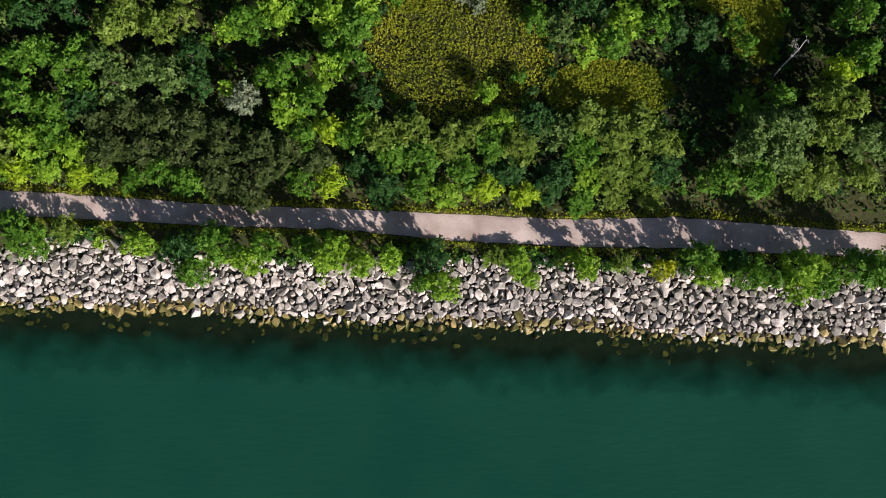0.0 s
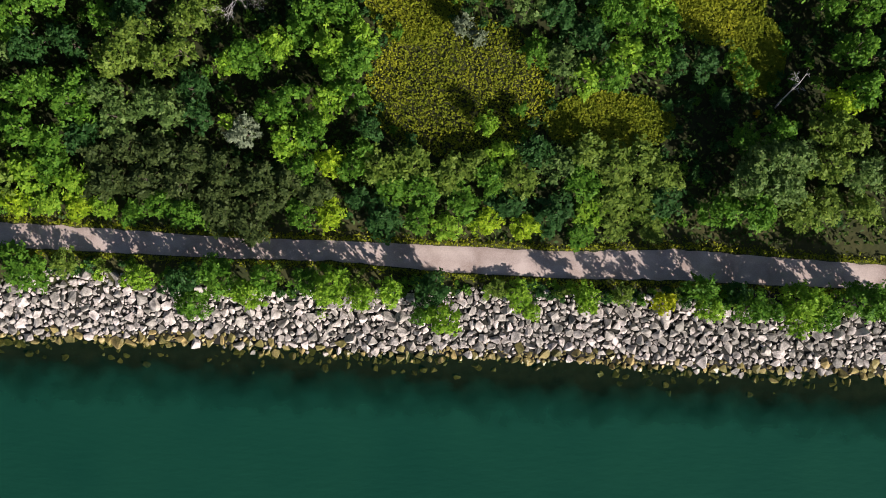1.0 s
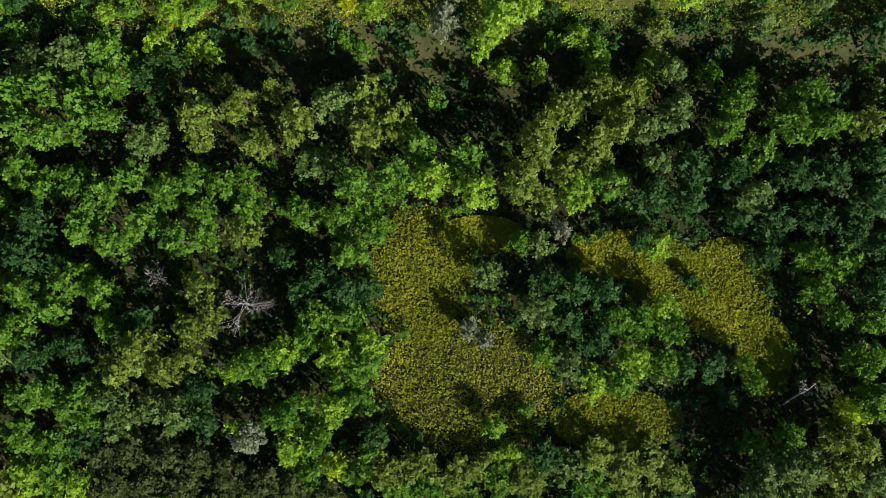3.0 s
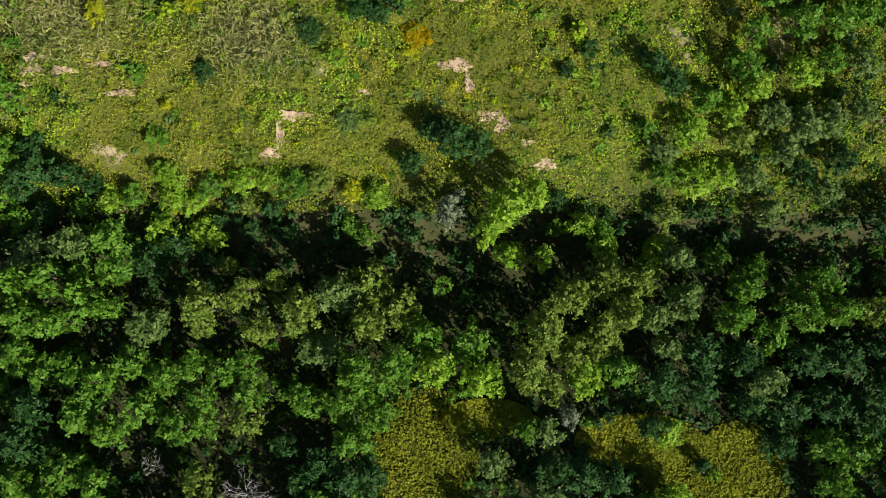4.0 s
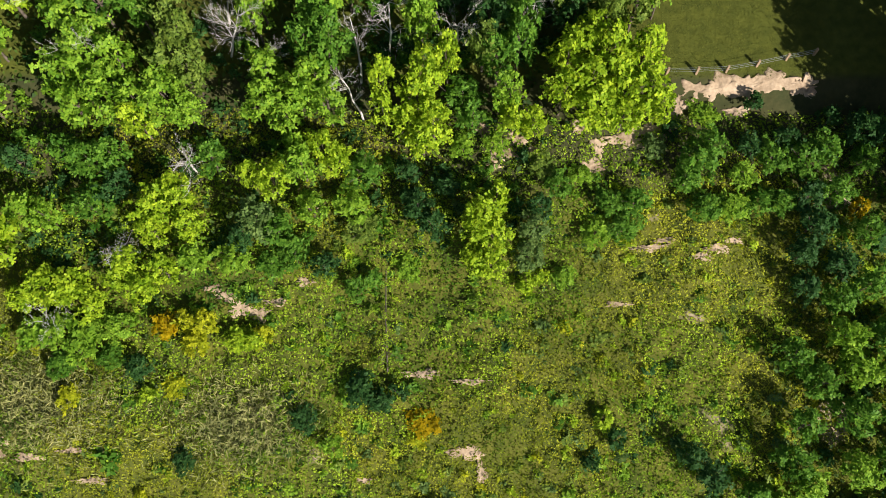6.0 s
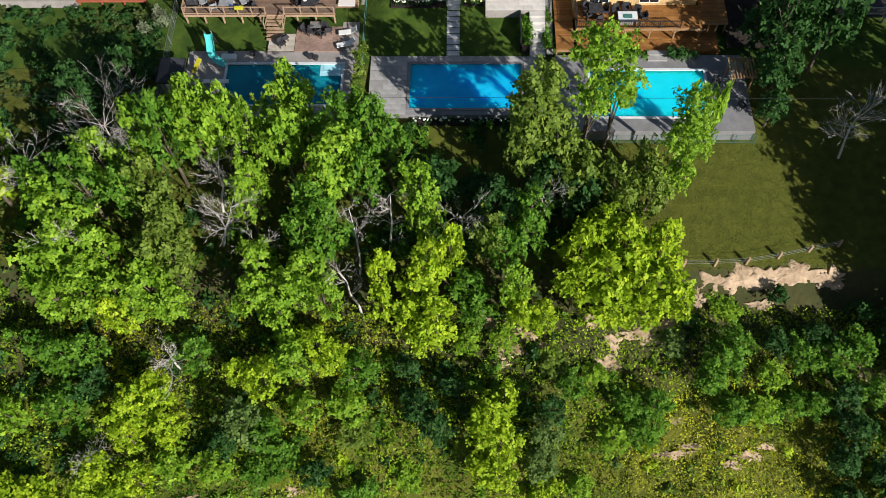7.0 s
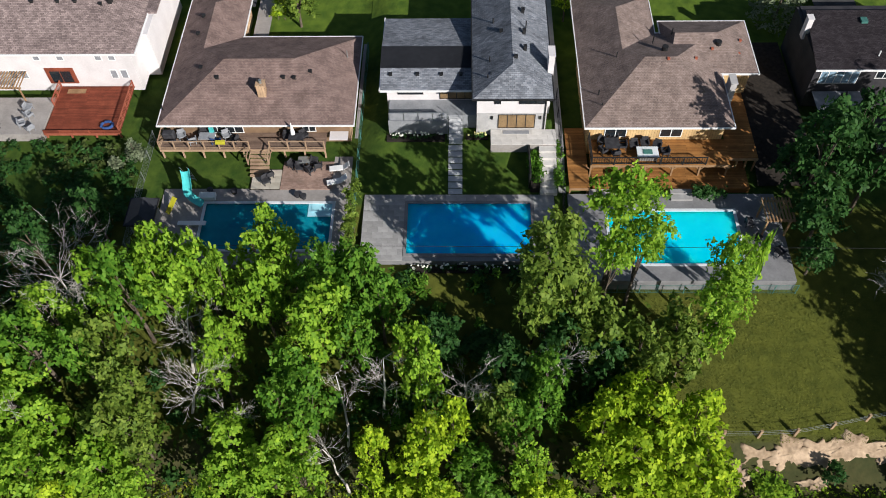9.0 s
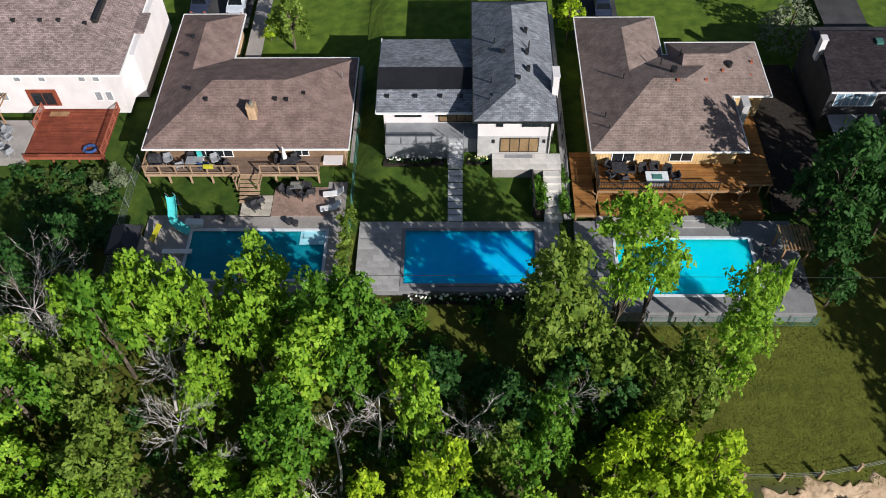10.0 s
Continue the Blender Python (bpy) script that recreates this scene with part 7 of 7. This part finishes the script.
    swimming_pool("rectangular pool with bright turquoise water", (10.5, 21.6, 131.5, 137.2), None, 37.6, LINER, (0.006, 0.64, 0.84), (0.020, 0.76, 0.92), "bright turquoise pool water")
    cor = thing("pool_steps", "white step corner of the turquoise pool", "pool steps")
    boxes("steps", COPING, cor, ((20.9, 21.58, 135.4, 137.15, 37.0, 37.4), (20.3, 20.896, 135.4, 137.15, 36.8, 37.15)))
    peb = thing("pebble_bed", "bed of pale pebbles beside the low deck", "pebbles", kind="structure")
    boxes("bed", PEBBLE, peb, ((9.12, 13.2, 138.2, 139.58, 37.2, 37.7),))
    st = thing("garden_steps", "grey stone steps from the deck to the pool", "steps")
    boxes("step", PAVER, st, ((16.3, 18.2, 138.3, 138.9, 37.2, 37.8), (16.3, 18.2, 138.902, 139.4, 37.2, 37.95)))
    # small pergola
    p = thing("pergola", "small timber pergola with slatted roof by the pool", "pergola")
    for x in (23.5, 25.4):
        for y in (134.5, 136.5):
            boxes("post", TIMBER, p, ((x - 0.07, x + 0.07, y - 0.07, y + 0.07, 37.6, 39.7),))
    boxes("beam", TIMBER, p, ((23.2, 25.7, 134.4, 134.54, 39.7, 39.85), (23.2, 25.7, 136.45, 136.6, 39.7, 39.85)))
    for k in range(9):
        x = 23.25 + k * 0.29
        boxes("slat", TIMBER, p, ((x, x + 0.12, 134.2, 136.8, 39.853, 39.97),))
    for x, y, t in ((22.6, 135.6, 90), (22.9, 133.9, 40), (24.6, 132.6, 120)):
        chair(x, y, 37.6, t, SLATE, "dark chair by the turquoise pool")


ochre_house()


# ---- white house with the red deck ----
def red_deck_house():
    h = thing("house", "tall white rendered house with a mauve shingled roof", "house")
    boxes("wall", STUCCO, h, ((-58.0, -33.9, 152.3, 166.0, 37.8, 43.0), (-34.0, -32.6, 154.5, 165.0, 37.8, 42.99)))
    r = hip_roof(h, (-58.6, -33.2, 151.65, 166.6), 43.05, 46.3, (-51.5, -40.0), SHINGLE_PINK)
    roof_vents(r, ((-55, 156.2, 45.0), (-51, 156.2, 45.0), (-47.5, 156.6, 45.2), (-43.5, 156.6, 45.2), (-41.0, 156.6, 45.2), (-39.3, 156.6, 45.2), (-37.0, 156.6, 44.85)))
    boxes("vent_box", BLACK, r, ((-36.45, -36.05, 157.0, 160.4, 44.6, 45.05),), "long dark roof vent box")
    pipe(r, -48.2, 154.5, 44.2, 0.9)
    boxes("wing_roof", SHINGLE_PINK, h, ((-34.1, -32.3, 157.5, 160.5, 43.0, 43.15),))
    for x in (-56.5, -53.0, -49.8, -48.0, -43.5, -41.2, -37.5, -36.2):
        window(h, x, 152.3, 41.7, 0.7, 0.6, WHITE, 1, CUSHION)
    for x, w in ((-46.6, 0.8), (-45.6, 0.8), (-36.6, 0.7), (-35.6, 0.7)):
        window(h, x, 152.3, 39.4, w, 1.1, WHITE, 1, CUSHION)
    boxes("door", DECK_RED, h, ((-42.9, -40.1, 152.2, 152.296, 38.8, 40.75),), "dark red double patio door")
    window(h, -42.6, 152.2, 38.9, 2.2, 1.6, DECK_RED, 2, name="patio_door")
    d = deck("wooden_deck", "red stained timber deck with low red rails", (-42.0, -34.7, 145.9, 152.2), 38.4, 37.6, DECK_RED, 4, RED_RAIL)
    railing(d, ((-34.75, 146.0), (-34.75, 152.1)), 38.4, RED_RAIL, h=0.8)
    railing(d, ((-41.95, 149.5), (-41.95, 152.1)), 38.4, RED_RAIL, h=0.8)
    railing(d, ((-41.95, 145.95), (-34.75, 145.95)), 38.4, DECK_RED, h=0.25, slats=False)
    b = thing("inflatable_ring", "blue paddling ring on the red deck", "toy", at=(-36.1, 146.8, 38.4))
    bm = bmesh.new()
    tube(bm, [(0.55 * math.cos(a), 0.45 * math.sin(a), 0.15) for a in (k * 0.5236 for k in range(13))], [0.14] * 13, 6)
    part("ring", bm, BLUE_CLOTH, b)
    m = thing("doormat", "tan mat on the red deck", "mat")
    boxes("mat", TIMBER, m, ((-41.2, -39.4, 151.2, 151.8, 38.403, 38.43),))
    lp = thing("pergola", "pale timber pergola against the white house", "pergola")
    for x in (-48.0, -44.9):
        boxes("post", TIMBER, lp, ((x - 0.06, x + 0.06, 150.0, 150.12, 37.8, 40.2),))
    boxes("beam", TIMBER, lp, ((-48.2, -44.7, 150.0, 150.1, 40.2, 40.32),))
    for k in range(12):
        x = -48.15 + k * 0.3
        boxes("slat", TIMBER, lp, ((x, x + 0.09, 149.8, 152.25, 40.323, 40.4),))
    pat = thing("patio", "grey paved patio beside the red deck", "patio", kind="structure")
    boxes("slab", CONCRETE, pat, ((-50.5, -42.1, 145.6, 150.5, 37.6, 38.55),))
    rnd = random.Random(4)
    for k in range(12):
        x, y = rnd.uniform(-49.5, -42.8), rnd.uniform(146.0, 149.6)
        chair(x, y, 38.55, rnd.uniform(0, 360), rnd.choice((SLATE, SLATE, CUSHION, RED_RAIL)), "garden chair on the crowded grey patio")


red_deck_house()


# ---- dark flat-roofed house ----
def dark_house():
    h = thing("house", "dark house with a low black roof and bay windows", "house")
    boxes("wall", DARKWALL, h, ((30.6, 47.0, 150.0, 158.4, 37.6, 42.8),))
    # wall turned from the sun: its shade is put into the dark colour
    boxes("side_wall", DARKWALL, h, ((30.3, 30.596, 150.0, 158.4, 37.6, 42.7),), "side wall coloured dark for its shade")
    bm = bmesh.new()
    v = [bm.verts.new(p) for p in ((30.0, 149.3, 42.9), (47.5, 149.3, 42.9), (47.5, 156.9, 43.5), (30.6, 156.9, 43.5))]
    bm.faces.new(v)
    bmesh.ops.solidify(bm, geom=bm.faces[:], thickness=0.15)
    r = part("roof", bm, DARK_SHINGLE, h)
    boxes("gutter", WHITE, r, ((29.95, 47.5, 149.2, 149.296, 42.76, 42.92),))
    boxes("chimney", STUCCO, h, ((30.05, 30.55, 154.5, 155.2, 42.0, 44.3), (30.0, 30.6, 154.45, 155.25, 44.3, 44.4)), "pale chimney")
    boxes("skylight", GREEN_MESH, h, ((35.4, 36.0, 155.1, 155.8, 43.35, 43.58),))
    pipe(h, 36.0, 151.0, 43.1, 0.5, 0.07, "vent_pipe", WHITE)
    window(h, 30.9, 150.0, 40.6, 3.6, 1.6, WHITE, 5, SKY_PANE)
    window(h, 36.0, 150.0, 41.2, 1.5, 0.9, WHITE, 2)
    d = deck("wooden_deck", "grey timber deck before the dark house", (30.8, 35.3, 146.8, 149.96), 39.6, 37.3, CUSHION, 3, SLATE)
    railing(d, ((30.85, 146.85), (35.25, 146.85)), 39.6, METAL, step=1.4)
    d2 = deck("lower_deck", "dark timber deck with railing before the dark house", (35.4, 43.0, 143.4, 147.5), 38.6, 37.2, DARKWALL, 4, SLATE)
    railing(d2, ((35.45, 143.45), (42.9, 143.45)), 38.6, METAL, step=1.6)
    railing(d2, ((35.45, 143.5), (35.45, 147.4)), 38.6, TIMBER_GREY, step=1.6)
    chair(33.4, 148.6, 39.6, 20, SLATE, "dark chair on the grey deck"), chair(37.5, 145.6, 38.6, 200, SLATE, "dark chair on the lower deck")


dark_house()


# ---- fences, drives, front gardens ----
def mesh_fence(name, label, pts, h=1.25, step=2.4, material=GREEN_MESH):
    """Posts with stretched wires between."""
    ob = thing(name, label, "fence")
    for (x0, y0), (x1, y1) in zip(pts, pts[1:]):
        n = max(1, round(math.hypot(x1 - x0, y1 - y0) / step))
        ps = [(x0 + (x1 - x0) * i / n, y0 + (y1 - y0) * i / n) for i in range(n + 1)]
        for x, y in ps:
            bm = bmesh.new()
            z = height(x, y)
            tube(bm, [(x, y, z - 0.3), (x, y, z + h)], [0.045, 0.04], 6)
            part("post", bm, material, ob)
        bm = bmesh.new()
        for k in range(9):
            tube(bm, [(x, y, height(x, y) + h * (0.05 + 0.94 * k / 8)) for x, y in ps], [0.014 if k in (0, 8) else 0.006] * len(ps), 4)
        tagged(part("wire_mesh", bm, material, ob), "fine wire mesh", kind="stuff")
    return ob


def lawn_fence():
    ob = thing("fence", "low post and wire fence along the bluff's edge lawn", "fence")
    ps = [(15.6, 117.9), (18.4, 118.0), (21.26, 118.05), (24.13, 118.2), (27.07, 118.7), (29.9, 119.3), (32.6, 119.8)]
    for x, y in ps:
        z = height(x, y)
        boxes("post", TIMBER_GREY, ob, ((x - 0.1, x + 0.1, y - 0.1, y + 0.1, z - 0.3, z + 1.1),))
    for zz in (0.35, 0.7, 1.0):
        bm = bmesh.new()
        tube(bm, [(x, y, height(x, y) + zz) for x, y in ps], [0.014] * len(ps), 5)
        part("wire", bm, METAL, ob)


lawn_fence()
mesh_fence("fence", "green chain-link fence between two back gardens", ((-11.9, 131.5), (-11.9, 158.0)), 1.5)
mesh_fence("fence", "grey chain-link fence beside the tan house garden", ((-31.6, 131.0), (-31.6, 146.0)), 1.3, material=METAL)
mesh_fence("fence", "green pool fence along the turquoise pool's deck", ((7.0, 129.5), (25.7, 129.5)), 1.2, 1.8)
mesh_fence("fence", "dark fence between two gardens", ((6.75, 131.0), (6.75, 150.0)), 1.5, material=BLACK)


def flat_patch(name, label, rects, material, lift=0.05):
    vs, fs = [], []
    for x0, x1, y0, y1 in rects:
        n = max(1, int((y1 - y0) / 1.5))
        for j in range(n):
            a, b = y0 + (y1 - y0) * j / n, y0 + (y1 - y0) * (j + 1) / n
            k = len(vs)
            vs += [(x0, a, profile(0, a) + lift), (x1, a, profile(0, a) + lift), (x1, b, profile(0, b) + lift), (x0, b, profile(0, b) + lift)]
            fs.append((k, k + 1, k + 2, k + 3))
    tagged(mesh_object(name, vs, fs, material), label, name, kind="structure")


flat_patch("side_path", "grey paved side path between two houses", ((6.45, 7.1, 139.5, 166.0), (-12.3, -11.99, 145, 158)), PAVER, 0.06)
flat_patch("driveway", "dark asphalt driveways before the houses", ((-31.0, -24.3, 163.95, 200), (9.0, 13.8, 161.8, 200), (34.6, 39.0, 161, 200)), ASPHALT)
flat_patch("front_walk", "pale concrete front walk", ((-23.9, -22.3, 157.3, 175), (16.6, 22.0, 157.0, 158.6)), CONCRETE)
# dark ground colour stands in for the tree shade over this yard
flat_patch("side_yard", "side yard beside the yellow house, coloured dark for its shade", ((24.4, 29.6, 140.2, 158.0),), MULCH_AND_SHADE, 0.05)
flat_patch("road", "grey asphalt street before the houses", ((-400, 400, 200, 208),), ASPHALT, 0.07)


def car(x, y, material, label):
    z = profile(0, y) + 0.05
    ob = thing("car", label, "car", at=(x, y, z), turn=90)
    bm = bmesh.new()
    outline = ((-2.2, 0.35), (-2.25, 0.75), (-1.9, 0.9), (-1.3, 1.0), (-0.7, 1.42), (0.8, 1.45), (1.6, 1.0), (2.2, 0.92), (2.25, 0.4), (1.9, 0.28), (-1.9, 0.28))
    rings = [[bm.verts.new((a, s * (0.88 if b < 1.1 else 0.68), b)) for a, b in outline] for s in (-1, 1)]
    n = len(outline)
    for i in range(n):
        bm.faces.new((rings[0][i], rings[0][(i + 1) % n], rings[1][(i + 1) % n], rings[1][i]))
    bm.faces.new(rings[0]), bm.faces.new(rings[1])
    bmesh.ops.bevel(bm, geom=bm.edges[:], offset=0.05, segments=1, affect="EDGES")
    part("body", bm, material, ob)
    for nm, a0, z0, a1, z1 in (("windscreen", 0.86, 1.42, 1.56, 1.04), ("rear_window", -0.76, 1.40, -1.26, 1.04)):
        bm = bmesh.new()
        v = [bm.verts.new(p) for p in ((a0, -0.6, z0 + 0.02), (a0, 0.6, z0 + 0.02), (a1, 0.74, z1 + 0.02), (a1, -0.74, z1 + 0.02))]
        bm.faces.new(v)
        bmesh.ops.solidify(bm, geom=bm.faces[:], thickness=0.02)
        part(nm, bm, GLASS, ob)
    for a in (-1.4, 1.4):
        for s in (-1, 1):
            bm = bmesh.new()
            tube(bm, [(a, s * 0.7, 0.32), (a, s * 0.9, 0.32)], [0.32, 0.32], 14)
            part("wheel", bm, SLATE, ob)
    for s in (-1, 1):
        boxes("tail_light", RED_RAIL, ob, ((-2.27, -2.2, s * 0.7 - 0.12, s * 0.7 + 0.12, 0.68, 0.82),))


car(-29.6, 167.8, CAR_PAINT, "dark blue car parked on the asphalt drive")
car(-25.8, 167.6, CAR_SILVER, "silver car parked on the asphalt drive")
car(12.2, 166.6, CAR_PAINT, "dark car parked on the asphalt drive")


# ---- garden plants ----
def conifer(x, y, R, H, kind, label):
    """A cone of drooping tiers on a straight trunk."""
    rnd = random.Random(int(x * 10))
    ob = thing("conifer", label, "tree", at=(x, y, height(x, y) - 0.1))
    lobes = []
    for k in range(14):
        f = k / 14
        n = max(3, round(9 * (1 - f)))
        for i in range(n):
            a = i * 6.283 / n + k
            q = R * (1 - f) * 0.75
            lobes.append((q * math.cos(a), q * math.sin(a), H * (0.12 + 0.84 * f), max(0.18, R * 0.34 * (1 - f * 0.7))))
    me = leaf_mesh("crown", rnd.randrange(999), lobes, int(900 * R), 0.26)
    me.materials[0] = LEAF[kind]
    new("crown", me).parent = ob
    bm = bmesh.new()
    tube(bm, [(0, 0, 0), (0, 0, H * 0.9)], [0.16, 0.03], 7)
    part("trunk", bm, BARK, ob)


conifer(-33.0, 143.9, 1.0, 2.6, "w", "small blue-grey spruce beside the fence")
conifer(-34.6, 142.6, 0.7, 1.6, "w", "small blue-grey spruce in the wild garden")
conifer(30.6, 162.8, 3.2, 7.0, "w", "blue-grey spruce in the front garden")


def hedge(x0, x1, y0, y1, z0, h, kind, label, seed):
    rnd = random.Random(seed)
    ob = thing("hedge", label, "hedge")
    n = int((x1 - x0 + 0.6) * (y1 - y0 + 0.6) * 3) + 10
    lobes = [(rnd.uniform(x0, x1), rnd.uniform(y0, y1), z0 + h * rnd.uniform(0.45, 0.9), rnd.uniform(0.3, 0.5)) for _ in range(n)]
    me = leaf_mesh("leaves", seed, lobes, n * 55, 0.2)
    me.materials[0] = LEAF[kind]
    new("leaves", me).parent = ob
    bm = bmesh.new()
    for x, y, z, r in lobes[::3]:
        tube(bm, [(x, y, z0 - 0.3), (x, y, z)], [0.03, 0.015], 4)
    tagged(part("stems", bm, BARK, ob), "thin woody stems", kind="stuff")


hedge(-12.5, -11.6, 132.5, 139.5, 37.2, 2.0, "o", "tall yellow-green hedge between two pools", 3)
hedge(6.3, 6.65, 139.5, 144.5, 37.6, 0.9, "m", "low green hedge beside the stone steps", 5)
hedge(3.95, 4.7, 139.7, 143.3, 38.2, 0.5, "m", "low green planting beside the stone steps", 6)
hedge(13.3, 16.0, 138.3, 139.3, 37.6, 0.8, "m", "green shrubs along the pool deck", 7)
hedge(18.4, 21.0, 138.3, 139.3, 37.6, 0.9, "d", "dark green shrubs along the pool deck", 8)
hedge(-22.2, -20.9, 162.0, 164.5, 38.6, 0.9, "b", "rounded bright shrubs by the front walk", 10)


def overhead_cable():
    ob = thing("overhead_cable", "thin black overhead cable above the back gardens", "cable")
    bm = bmesh.new()
    tube(bm, [(-90 + 18 * k, 129.9 - 0.08 * k, 42.9 + 0.004 * (k - 5) ** 2) for k in range(11)], [0.018] * 11, 5)
    part("wire", bm, BLACK, ob)


overhead_cable()
